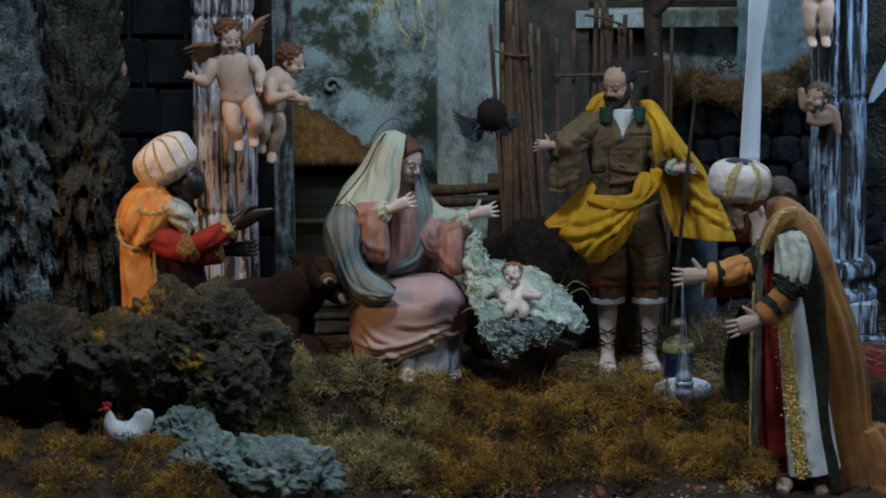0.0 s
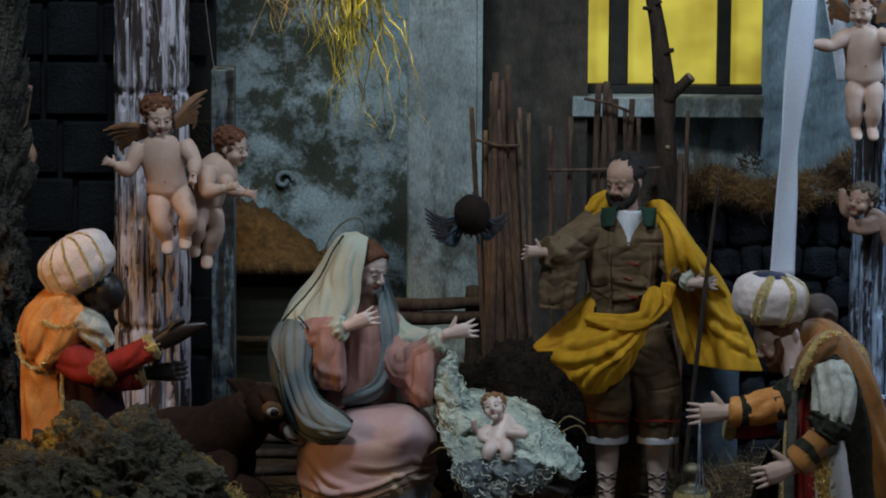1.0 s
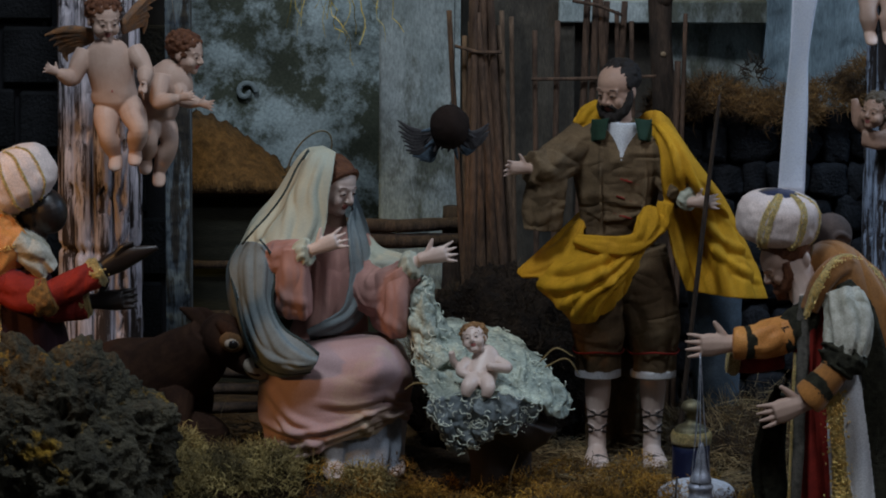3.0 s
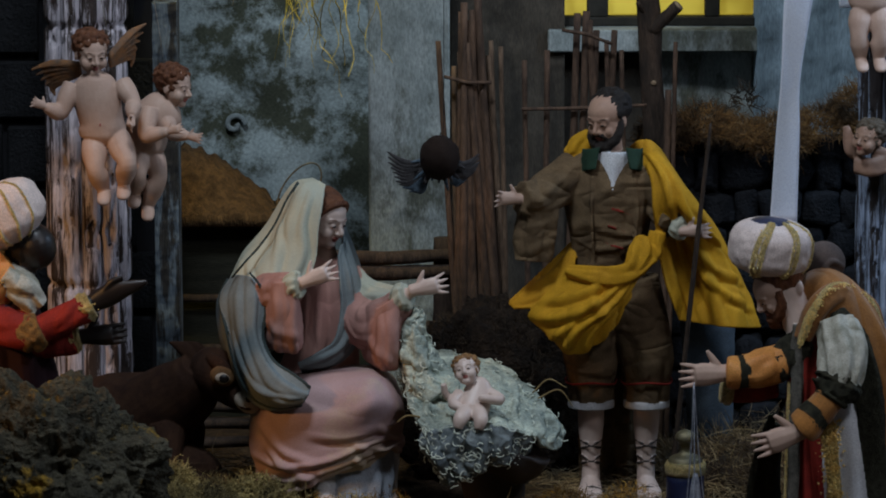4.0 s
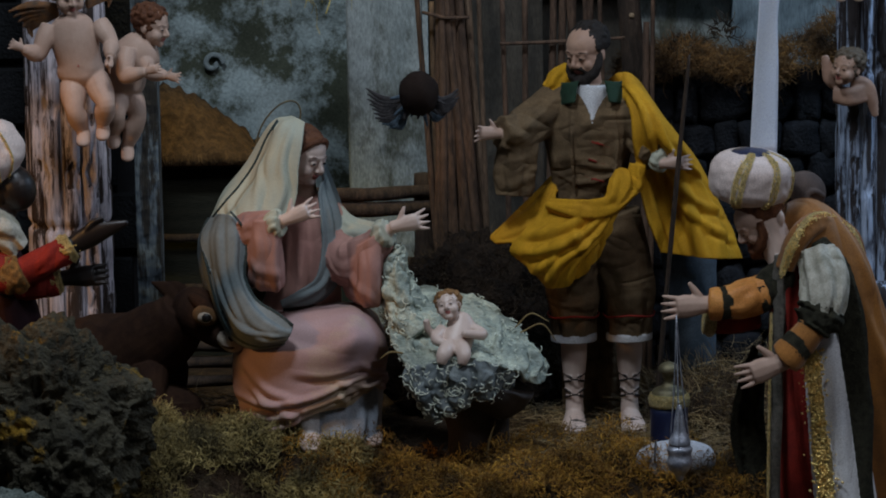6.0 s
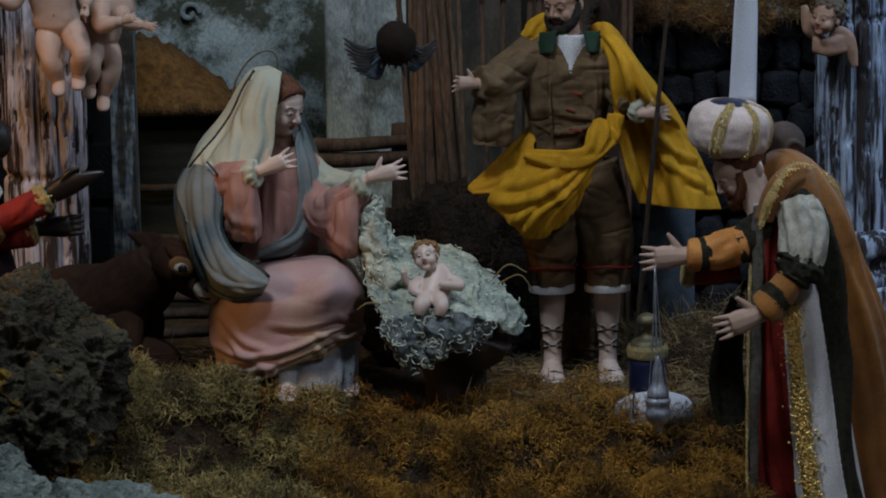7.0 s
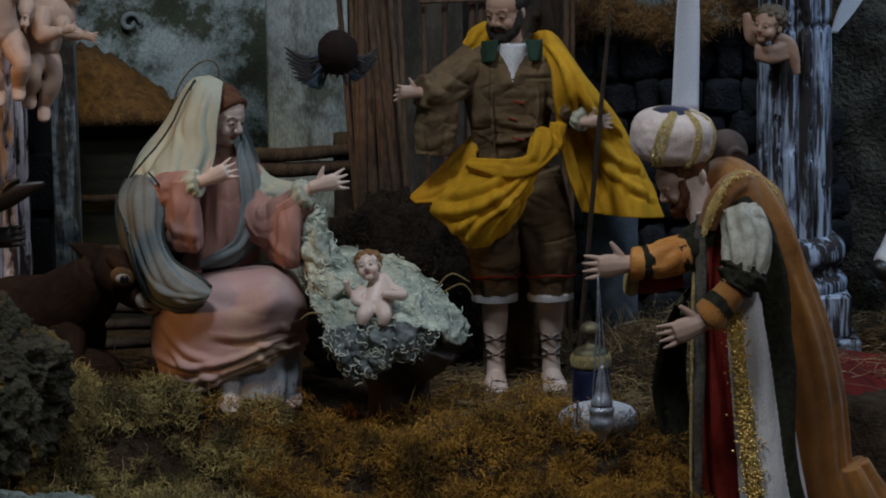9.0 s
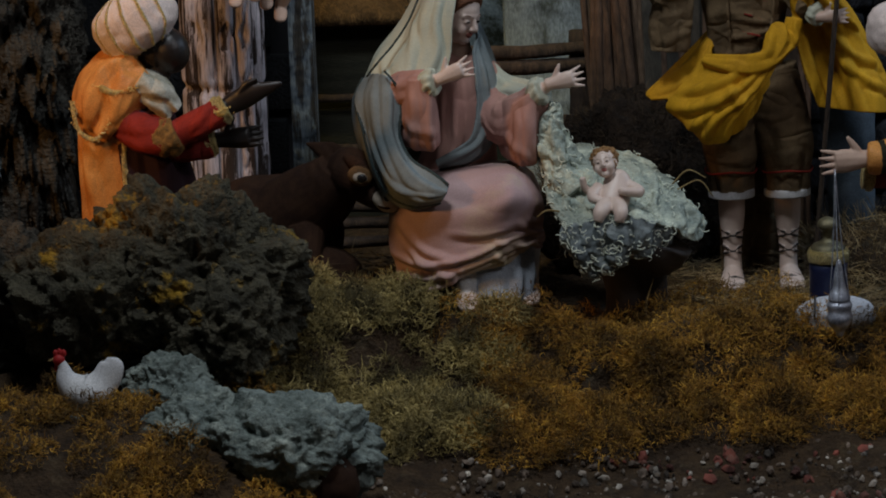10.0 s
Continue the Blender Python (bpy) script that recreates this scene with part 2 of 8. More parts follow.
thin, blend = satin.nodes.new("ShaderNodeBsdfTranslucent"), satin.nodes.new("ShaderNodeMixShader")
thin.inputs["Color"].default_value = (0.85, 0.90, 1.0, 1)
blend.inputs[0].default_value = 0.5
satin.links.new(satin.nodes["Principled BSDF"].outputs[0], blend.inputs[1])
satin.links.new(thin.outputs[0], blend.inputs[2])
satin.links.new(blend.outputs[0], satin.nodes["Material Output"].inputs[0])
M_BRASS = material("tarnished_brass", (0.20, 0.17, 0.09), (0.10, 0.09, 0.06), 0.5, 90, 0.3, metal=0.6, gloss=0.5)
M_CUT = material("pale_cut_wood", (0.36, 0.26, 0.16), None, 0.8, 200, 0.2)
M_HUTWALL = material("dark_olive_boards", (0.035, 0.034, 0.022), (0.02, 0.02, 0.014), 0.9, 30, 0.5, 300, stretch=(0.4, 1, 3))
M_PLASTER2 = material("pale_stucco", (0.27, 0.32, 0.325), (0.22, 0.26, 0.265), 0.95, 40, 0.3)
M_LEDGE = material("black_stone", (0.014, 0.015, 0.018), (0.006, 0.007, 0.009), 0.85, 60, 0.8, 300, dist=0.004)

M_SHEER = material("sheer_grey_tulle", (0.21, 0.24, 0.24), (0.10, 0.12, 0.13), 0.5, 70, 0.3, 900, third=(0.30, 0.33, 0.30), amount=0.35, sharp=0.08)

M_HEM = material("dark_teal_hem", (0.03, 0.045, 0.045), None, 0.7, 60, 0)

M_LIP = material("painted_lip", (0.40, 0.14, 0.12), None, 0.5, 60, 0)

M_CAP = material("grey_brown_felt", (0.09, 0.065, 0.055), (0.06, 0.045, 0.04), 0.9, 60, 0.3)

M_WHITE2 = material("greyed_white_cloth", (0.46, 0.47, 0.50), (0.36, 0.37, 0.40), 0.8, 40, 0.2)

M_UNDER = material("pale_blue_underskirt", (0.36, 0.39, 0.44), (0.26, 0.29, 0.34), 0.7, 40, 0.1)

M_SPARK = material("gold_sequin", (1.0, 0.78, 0.32), (0.9, 0.62, 0.2), 0.3, 60, 0, metal=0.6)

M_FUR2 = material("grey_fur_edge", (0.17, 0.155, 0.13), (0.09, 0.085, 0.07), 0.98, 160, 0.8, 900, dist=0.003)

M_SLEEVE = material("ivory_brocade", (0.46, 0.44, 0.37), (0.26, 0.25, 0.19), 0.6, 70, 0.2, wrinkle=(40, 40, 20, 0), depth=0.010)

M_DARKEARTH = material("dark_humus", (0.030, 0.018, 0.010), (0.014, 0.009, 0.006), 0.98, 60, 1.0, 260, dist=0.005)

M_TWIG2 = material("pale_brown_twig", (0.19, 0.125, 0.08), (0.09, 0.06, 0.04), 0.85, 120, 0.5, 500, stretch=(1, 1, 0.25))

# ---- tools ----


def curve_points(pts, n):
    """n points on a Catmull-Rom curve through rows of any width."""
    p = np.array(pts, float)
    if len(p) == 2:
        return p[0] + np.linspace(0, 1, n)[:, None] * (p[1] - p[0])
    q = np.vstack([2 * p[0] - p[1], p, 2 * p[-1] - p[-2]])
    out = []
    for s in np.linspace(0, len(p) - 1, n):
        i = min(int(s), len(p) - 2)
        u = s - i
        a, b, c, d = q[i:i + 4]
        out.append(0.5 * (2 * b + (c - a) * u + (2 * a - 5 * b + 4 * c - d) * u * u + (3 * b - a - 3 * c + d) * u ** 3))
    return np.array(out)


FOLD = 2.0


class Form:
    """Gathers shells into one mesh with several materials."""

    def __init__(self):
        self.v, self.f, self.m, self.mats, self.extra = [], [], [], [], None

    def slot(self, mat):
        if mat not in self.mats:
            self.mats.append(mat)
        return self.mats.index(mat)

    def add(self, verts, faces, mat):
        o, s = len(self.v), self.slot(mat)
        self.v += [tuple(x) for x in verts]
        self.f += [tuple(i + o for i in f) for f in faces]
        self.m += [s] * len(faces)

    def tube(self, rows, mat, seg=20, rings=24, folds=0, depth=0.0, twist=0.0, seed=0, rough=0.0, warp=None, grow=True, ref=(0, -1, 0), creases=()):
        """A closed loft. rows: x, y, z, radius across, radius towards the viewer. folds pleats of that depth run along it."""
        rows = [tuple(r) + (r[3],) if len(r) == 4 else tuple(r) for r in rows]
        c = curve_points(rows, rings)
        ctr, ra, rb = c[:, :3], np.abs(c[:, 3]), np.abs(c[:, 4])
        tan = np.gradient(ctr, axis=0)
        verts = []
        # single folds: angle and way along the loft at both ends, sag, width, height
        lift = np.zeros((rings, seg))
        if creases:
            size, reach = float(np.mean((ra + rb) / 2)), float(np.linalg.norm(np.diff(ctr, axis=0), axis=1).sum())
            aa = np.radians(np.arange(seg) * 360.0 / seg)[None, :] * size + np.zeros((rings, 1))
            vv = np.linspace(0, 1, rings)[:, None] * reach + np.zeros((1, seg))
            for a0, v0, a1, v1, sag, wide, high in creases:
                best = np.full((rings, seg), 1e9)
                sign = np.ones((rings, seg))
                at = np.zeros((rings, seg))
                for k in range(121):
                    u = k / 120
                    ca, cv = math.radians(a0 + (a1 - a0) * u) * size, (v0 + (v1 - v0) * u + sag * 4 * u * (1 - u)) * reach
                    dd = np.hypot(aa - ca, vv - cv)
                    near = dd < best
                    best[near], at[near] = dd[near], u
                    sign[near] = np.tanh((vv - cv + 0.3 * (aa - ca)) / 0.004)[near]
                fade = np.clip(np.minimum(at, 1 - at) * 5 + 0.25, 0, 1)
                lift += fade * high * (np.exp(-(best / wide) ** 2) - 0.75 * np.exp(-((best - 1.9 * wide) / (0.9 * wide)) ** 2) * (0.5 + 0.5 * sign))
        for k in range(rings):
            t = Vector(tan[k]).normalized()
            side = t.cross(Vector(ref))
            side = side.normalized() if side.length > 0.15 else Vector((1, 0, 0))
            front = side.cross(t).normalized()
            v = k / (rings - 1)
            for j in range(seg):
                a = 2 * math.pi * j / seg
                w = 1.0
                if folds:
                    nz = noise.noise(Vector((math.cos(a) * 1.3 + seed, math.sin(a) * 1.3, v * 1.7 + seed)))
                    x = folds * a + twist * v + 3.2 * nz + seed
                    fine_x = 2.3 * folds * a + 2.0 * twist * v + 6 * noise.noise(Vector((math.cos(a) * 2 + seed, math.sin(a) * 2, v * 3 + seed + 5)))
                    pleat = 1.5 * abs(math.sin(x * 0.5)) - 0.9 + 0.35 * abs(math.sin(fine_x * 0.5))
                    w += (FOLD * depth / max(ra[k], 0.004)) * pleat * ((0.45 + 0.55 * v) if grow else 1)
                if rough:
                    w += rough * noise.noise(Vector((math.cos(a) * 2 + seed * 3, math.sin(a) * 2, v * 5 + seed)))
                p = Vector(ctr[k]) + side * ((ra[k] * w + lift[k, j]) * math.cos(a)) + front * ((rb[k] * w + lift[k, j]) * math.sin(a))
                verts.append(warp(p, v) if warp else p)
        faces = [(k * seg + j, k * seg + (j + 1) % seg, (k + 1) * seg + (j + 1) % seg, (k + 1) * seg + j)
                 for k in range(rings - 1) for j in range(seg)]
        faces += [tuple(range(seg - 1, -1, -1)), tuple((rings - 1) * seg + j for j in range(seg))]
        self.add(verts, faces, mat)

    def ball(self, centre, radii, mat, turn=(0, 0, 0), seg=20, rough=0.0, freq=3.0, seed=0, pleats=0, pleat=0.0, squash=1.0):
        """An ellipsoid, if wanted rough, or pleated along its meridians."""
        m = pose(*centre, *turn)
        rings = max(6, seg * 2 // 3)
        verts, faces = [m @ Vector((0, 0, radii[2]))], []
        for k in range(1, rings):
            th = math.pi * k / rings
            for j in range(seg):
                a = 2 * math.pi * j / seg
                d = Vector((math.sin(th) * math.cos(a), math.sin(th) * math.sin(a), math.copysign(abs(math.cos(th)) ** squash, math.cos(th))))
                w = 1 + (rough * noise.noise(d * freq + Vector((seed, seed * 2, 0))) if rough else 0)
                if pleats:
                    w += pleat * (abs(math.sin(pleats * 0.5 * a + 1.2 * math.cos(th))) - 0.5) * math.sin(th)
                verts.append(m @ Vector((d.x * radii[0] * w, d.y * radii[1] * w, d.z * radii[2] * w)))
        verts.append(m @ Vector((0, 0, -radii[2])))
        last = len(verts) - 1
        for j in range(seg):
            faces.append((0, 1 + j, 1 + (j + 1) % seg))
            faces.append((last, last - seg + (j + 1) % seg, last - seg + j))
        for k in range(rings - 2):
            for j in range(seg):
                a, b = 1 + k * seg + j, 1 + k * seg + (j + 1) % seg
                faces.append((a, a + seg, b + seg, b))
        self.add(verts, faces, mat)

    def sheet(self, fn, mat, nu=24, nv=24, thick=0.0015):
        """A cloth of some thickness over the unit square."""
        g = [[Vector(fn(i / nu, j / nv)) for j in range(nv + 1)] for i in range(nu + 1)]
        front, back = [], []
        for i in range(nu + 1):
            for j in range(nv + 1):
                du = g[min(i + 1, nu)][j] - g[max(i - 1, 0)][j]
                dv = g[i][min(j + 1, nv)] - g[i][max(j - 1, 0)]
                nrm = du.cross(dv)
                nrm = nrm.normalized() if nrm.length > 1e-12 else Vector((0, -1, 0))
                front.append(g[i][j] + nrm * thick / 2)
                back.append(g[i][j] - nrm * thick / 2)
        n, w = len(front), nv + 1
        faces = []
        for i in range(nu):
            for j in range(nv):
                a = i * w + j
                faces.append((a, a + w, a + w + 1, a + 1))
                faces.append((n + a, n + a + 1, n + a + w + 1, n + a + w))
        rim = [i * w for i in range(nu + 1)] + [nu * w + j for j in range(1, w)] + [i * w + nv for i in range(nu - 1, -1, -1)] + [j for j in range(nv - 1, 0, -1)]
        for a, b in zip(rim, rim[1:] + rim[:1]):
            faces.append((b, a, a + n, b + n))
        self.add(front + back, faces, mat)

    def patch(self, rows, mat, nu=60, nv=60, thick=0.003, creases=()):
        """A cloth through rows of points, with single folds: u, v at both ends, sag, width, height."""
        g = np.array(rows, float)
        a = np.stack([curve_points(q, nu + 1) for q in g])
        a = np.stack([curve_points(a[:, i], nv + 1) for i in range(nu + 1)])
        wide = float(np.linalg.norm(np.diff(a, axis=0), axis=2).sum(0).mean())
        tall = float(np.linalg.norm(np.diff(a, axis=1), axis=2).sum(1).mean())
        uu = np.linspace(0, 1, nu + 1)[:, None] * wide + np.zeros((1, nv + 1))
        vv = np.linspace(0, 1, nv + 1)[None, :] * tall + np.zeros((nu + 1, 1))
        lift = np.zeros((nu + 1, nv + 1))
        for u0, v0, u1, v1, sag, w, high in creases:
            best, at, sign = np.full_like(lift, 1e9), np.zeros_like(lift), np.ones_like(lift)
            for k in range(81):
                s = k / 80
                cu = (u0 + (u1 - u0) * s) * wide + 0.0022 * math.sin(s * 7 + u0 * 20)
                cv = (v0 + (v1 - v0) * s + sag * 4 * s * (1 - s)) * tall
                d = np.hypot(uu - cu, vv - cv)
                near = d < best
                best[near], at[near] = d[near], s
                sign[near] = np.tanh(((vv - cv) + (uu - cu)) / 0.004)[near]
            fade = np.clip(np.minimum(at, 1 - at) * 5 + 0.3, 0, 1)
            lift += fade * high * 0.62 * (np.exp(-(best / w) ** 2) - 0.8 * np.exp(-((best - 1.8 * w) / (0.8 * w)) ** 2) * (0.5 + 0.5 * sign))
        du, dv = np.gradient(a, axis=0), np.gradient(a, axis=1)
        n = np.cross(du, dv)
        n /= np.linalg.norm(n, axis=2, keepdims=True) + 1e-12
        if n[:, :, 1].mean() > 0:
            n = -n
        a = a + n * lift[:, :, None]
        self.sheet(lambda u, v: a[int(round(u * nu)), int(round(v * nv))], mat, nu, nv, thick)

    def hand(self, wrist, way, palm=0.008, mat=None, spread=0.5, up=(0, 0, 1), curl=0.3, fat=1.0):
        """A small open palm with four fingers and a thumb."""
        w, d = Vector(wrist), Vector(way).normalized()
        s = d.cross(Vector(up)).normalized()
        u = s.cross(d).normalized()
        r = palm
        c = w + d * r
        self.tube([(*(w - d * r * 0.4), r * 0.5), (*(w + d * r * 0.3), r * 0.55, r * 0.5), (*(c + d * r * 0.4), r * 0.72, r * 0.42), (*(c + d * r * 0.9), r * 0.6, r * 0.35)], mat, 10, 8)
        for k in range(4):
            o = (k - 1.5) / 1.5
            b = c + d * r * 0.7 + u * o * r * 0.5
            way_f = (d + u * o * spread * 0.6 - s * curl * (0.2 + 0.3 * k)).normalized()
            tip = b + way_f * r * (1.15 - 0.15 * abs(o))
            bent = tip - s * curl * r * 0.7
            self.tube([(*b, r * 0.2 * fat), (*((b + tip) / 2), r * 0.18 * fat), (*bent, r * 0.1 * fat)], mat, 6, 6)
        b = w + d * r * 0.5 + u * r * 0.5
        tip = b + (d * 0.6 + u * 0.9).normalized() * r * 1.1
        self.tube([(*b, r * 0.26), (*((b + tip) / 2), r * 0.22), (*tip, r * 0.12)], mat, 6, 6)

    def glitter(self, rows, n, spread, seed=0, size=0.0011):
        """Small bright facets strewn along a curve."""
        r = random.Random(seed)
        c = curve_points(rows, 200)
        for _ in range(n):
            p = Vector(c[r.randrange(200)][:3]) + Vector((r.gauss(0, spread), r.gauss(-0.0012, 0.0008), r.gauss(0, 0.0015)))
            m = pose(*p, r.random() * 360, r.random() * 360, r.random() * 360)
            s = size * (0.5 + r.random())
            q = [m @ Vector(v) for v in ((s, 0, 0), (-s, 0, 0), (0, s, 0), (0, -s, 0), (0, 0, s * 0.6), (0, 0, -s * 0.6))]
            (self.extra or self).add(q, [(0, 2, 4), (2, 1, 4), (1, 3, 4), (3, 0, 4), (2, 0, 5), (1, 2, 5), (3, 1, 5), (0, 3, 5)], M_SPARK)

    def make(self, name, base, parent=None, smooth=True):
        """Links the mesh with its origin at base."""
        me = bpy.data.meshes.new(name)
        bx = Vector(base)
        me.from_pydata([Vector(p) - bx for p in self.v], [], self.f)
        for m in self.mats:
            me.materials.append(m)
        me.polygons.foreach_set("material_index", self.m)
        me.polygons.foreach_set("use_smooth", [smooth] * len(self.f))
        me.update()
        ob = new(name, me)
        if parent:
            ob.parent = parent
            ob.location = bx - parent.location
        else:
            ob.location = bx
        return ob


def block_mesh(form, lo, hi, mat, bevel=0.002):
    """A box with chamfered edges."""
    bm = bmesh.new()
    bmesh.ops.create_cube(bm, size=1)
    for v in bm.verts:
        v.co = Vector([lo[i] + (v.co[i] + 0.5) * (hi[i] - lo[i]) for i in range(3)])
    if bevel:
        bmesh.ops.bevel(bm, geom=list(bm.edges), offset=bevel, segments=1, affect="EDGES")
    bm.verts.ensure_lookup_table()
    form.add([v.co.copy() for v in bm.verts], [[v.index for v in f.verts] for f in bm.faces], mat)
    bm.free()


def box(name, lo, hi, mat, parent=None, bevel=0.002):
    f = Form()
    block_mesh(f, lo, hi, mat, bevel)
    return f.make(name, ((lo[0] + hi[0]) / 2, (lo[1] + hi[1]) / 2, lo[2]), parent, smooth=False)


def empty(name, base):
    ob = new(name)
    ob.location = base
    return ob


def smooth_step(a, b, x):
    t = max(0.0, min(1.0, (x - a) / (b - a)))
    return t * t * (3 - 2 * t)


def fbm(x, y, z, o=4):
    s, a = 0.0, 1.0
    for _ in range(o):
        s += a * noise.noise(Vector((x, y, z)))
        x, y, z, a = x * 2.03, y * 2.03, z * 2.03, a * 0.52
    return s

def fuse(form, voxel=0.0010, rounds=4):
    """Welds the shells of a form into one skin that keeps their paints, and adds the fine details on top."""
    me = bpy.data.meshes.new("rough")
    me.from_pydata(form.v, [], form.f)
    me.update()
    ob = bpy.data.objects.new("rough", me)
    scene.collection.objects.link(ob)
    mod = ob.modifiers.new("weld", "REMESH")
    mod.mode, mod.voxel_size = "VOXEL", voxel
    bpy.context.view_layer.update()
    done = ob.evaluated_get(bpy.context.evaluated_depsgraph_get()).to_mesh()
    co = np.zeros(len(done.vertices) * 3)
    done.vertices.foreach_get("co", co)
    co = co.reshape(-1, 3)
    faces = [tuple(q.vertices) for q in done.polygons]
    tree = BVHTree.FromPolygons([Vector(p) for p in form.v], form.f)
    mids = [q.center.copy() for q in done.polygons]
    paint = [form.m[tree.find_nearest(c)[2]] for c in mids]
    ends = np.array([tuple(e.vertices) for e in done.edges])
    ob.evaluated_get(bpy.context.evaluated_depsgraph_get()).to_mesh_clear()
    count = np.bincount(ends.ravel(), minlength=len(co))[:, None] + 1e-9
    for k in range(rounds):
        total = np.zeros_like(co)
        np.add.at(total, ends[:, 0], co[ends[:, 1]])
        np.add.at(total, ends[:, 1], co[ends[:, 0]])
        co = co + (total / count - co) * (0.6 if k % 2 == 0 else -0.5 if k < rounds - 1 else 0.4)
    bpy.data.objects.remove(ob)
    bpy.data.meshes.remove(me)
    out = Form()
    out.mats = list(form.mats)
    out.v, out.f, out.m = [tuple(p) for p in co], faces, paint
    if form.extra:
        for mat in form.extra.mats:
            s = form.extra.mats.index(mat)
            out.add(form.extra.v, [q for q, m in zip(form.extra.f, form.extra.m) if m == s], mat)
    return out


def model_head(f, centre, s, yaw, nod, tilt, skin, hair, kind):
    """A modelled head of height s: skull, brow, nose, cheeks, lips, ears and eyes, with hair by kind."""
    m = pose(*centre, nod, 0, yaw) @ pose(0, 0, 0, 0, tilt, 0)
    x = f.extra or f

    def at(*p):
        return m @ (Vector(p) * s)

    def lump(p, r, mat, to=f, **k):
        q = Form()
        q.ball((0, 0, 0), [v * s for v in r], mat, (0, 0, 0), **k)
        to.add([m @ (Vector(v) + Vector(p) * s) for v in q.v], q.f, mat)

    child = kind == "child"
    lump((0, 0.06, 0.14), (0.37, 0.44, 0.36), skin, seg=28)
    lump((0, -0.10, -0.08), (0.31, 0.28, 0.36 if child else 0.40), skin, seg=28)
    lump((0, -0.27, -0.36), (0.12, 0.10, 0.10), skin, seg=14)
    for k in (-1, 1):
        lump((0.17 * k, -0.245, -0.15), (0.14, 0.13, 0.15) if child else (0.11, 0.12, 0.13), skin, seg=14)
        lump((0.35 * k, 0.03, -0.04), (0.045, 0.075, 0.115), skin, seg=14)
        lump((0.135 * k, -0.335, 0.005), (0.075, 0.050, 0.050), skin, seg=12)
        lump((0.138 * k, -0.378, 0.000), (0.046, 0.014, 0.019), M_HAIRD, x, seg=10)
        x.tube([(*at(0.25 * k, -0.315, 0.100), 0.004 * s), (*at(0.15 * k, -0.366, 0.125), 0.008 * s), (*at(0.06 * k, -0.380, 0.095), 0.006 * s)], hair, 6, 8)
        lump((0.052 * k, -0.400, -0.135), (0.040, 0.045, 0.032), skin, seg=10)
    f.tube([(*at(-0.23, -0.29, 0.085), 0.045 * s), (*at(0, -0.350, 0.10), 0.055 * s), (*at(0.23, -0.29, 0.085), 0.045 * s)], skin, 10, 12)
    f.tube([(*at(0, -0.360, 0.08), 0.036 * s), (*at(0, -0.425, -0.04), 0.042 * s), (*at(0, -0.470, -0.115), 0.050 * s), (*at(0, -0.400, -0.160), 0.038 * s)], skin, 12, 12)
    lump((0, -0.372, -0.228), (0.085, 0.030, 0.022), M_LIP, seg=12)
    lump((0, -0.364, -0.268), (0.070, 0.032, 0.024), M_LIP, seg=12)
    if kind == "woman":
        for k in (-1, 1):
            f.tube([(*at(0.02 * k, -0.30, 0.42), 0.05 * s), (*at(0.21 * k, -0.22, 0.33), 0.07 * s), (*at(0.34 * k, -0.06, 0.10), 0.08 * s), (*at(0.34 * k, 0.08, -0.18), 0.08 * s)], hair, 16, 20, 4, 0.0008, 3)
        lump((0, 0.12, 0.21), (0.40, 0.45, 0.37), hair, seg=24, rough=0.06, freq=6)
    elif kind == "man":
        lump((0, 0.17, 0.20), (0.41, 0.38, 0.37), hair, seg=28, rough=0.16, freq=6)
        for k in (-1, 1):
            lump((0.31 * k, 0.06, 0.16), (0.09, 0.20, 0.17), hair, seg=18, rough=0.25, freq=6)
            f.tube([(*at(0.34 * k, -0.02, 0.02), 0.05 * s), (*at(0.31 * k, -0.12, -0.20), 0.09 * s), (*at(0.20 * k, -0.25, -0.38), 0.12 * s), (*at(0.05 * k, -0.33, -0.46), 0.13 * s)], hair, 14, 18, rough=0.35)
            f.tube([(*at(0.0, -0.405, -0.185), 0.022 * s), (*at(0.10 * k, -0.375, -0.215), 0.036 * s), (*at(0.17 * k, -0.325, -0.30), 0.030 * s)], hair, 10, 10, rough=0.3)
        f.tube([(*at(0, -0.345, -0.33), 0.09 * s), (*at(0, -0.34, -0.46), 0.15 * s), (*at(0, -0.30, -0.60), 0.13 * s), (*at(0.02, -0.26, -0.74), 0.05 * s)], hair, 18, 20, rough=0.35)
    elif kind == "bearded":
        f.tube([(*at(0, -0.33, -0.32), 0.08 * s), (*at(0, -0.33, -0.45), 0.15 * s), (*at(0, -0.28, -0.60), 0.12 * s), (*at(0.02, -0.24, -0.70), 0.04 * s)], hair, 18, 20, rough=0.3)
        for k in (-1, 1):
            f.tube([(*at(0.35 * k, 0.0, 0.10), 0.07 * s), (*at(0.31 * k, -0.10, -0.18), 0.10 * s), (*at(0.18 * k, -0.25, -0.38), 0.12 * s), (*at(0, -0.32, -0.44), 0.12 * s)], hair, 14, 18, rough=0.3)
            f.tube([(*at(0.0, -0.405, -0.185), 0.022 * s), (*at(0.10 * k, -0.375, -0.215), 0.034 * s), (*at(0.16 * k, -0.325, -0.29), 0.028 * s)], hair, 10, 10, rough=0.3)
    else:
        lump((0, 0.12, 0.17), (0.42, 0.45, 0.41), hair, seg=36, rough=0.22, freq=5)
        for k in range(26):
            a, e = 2.4 * k, 0.15 + 0.75 * (k / 25)
            p = Vector((math.cos(a) * math.cos(e) * 0.41, 0.12 + math.sin(a) * math.cos(e) * 0.44, 0.17 + math.sin(e) * 0.40))
            if p.y > -0.27 or p.z > 0.36:
                lump(p, (0.085, 0.085, 0.075), hair, seg=8, rough=0.2, freq=4, seed=k)


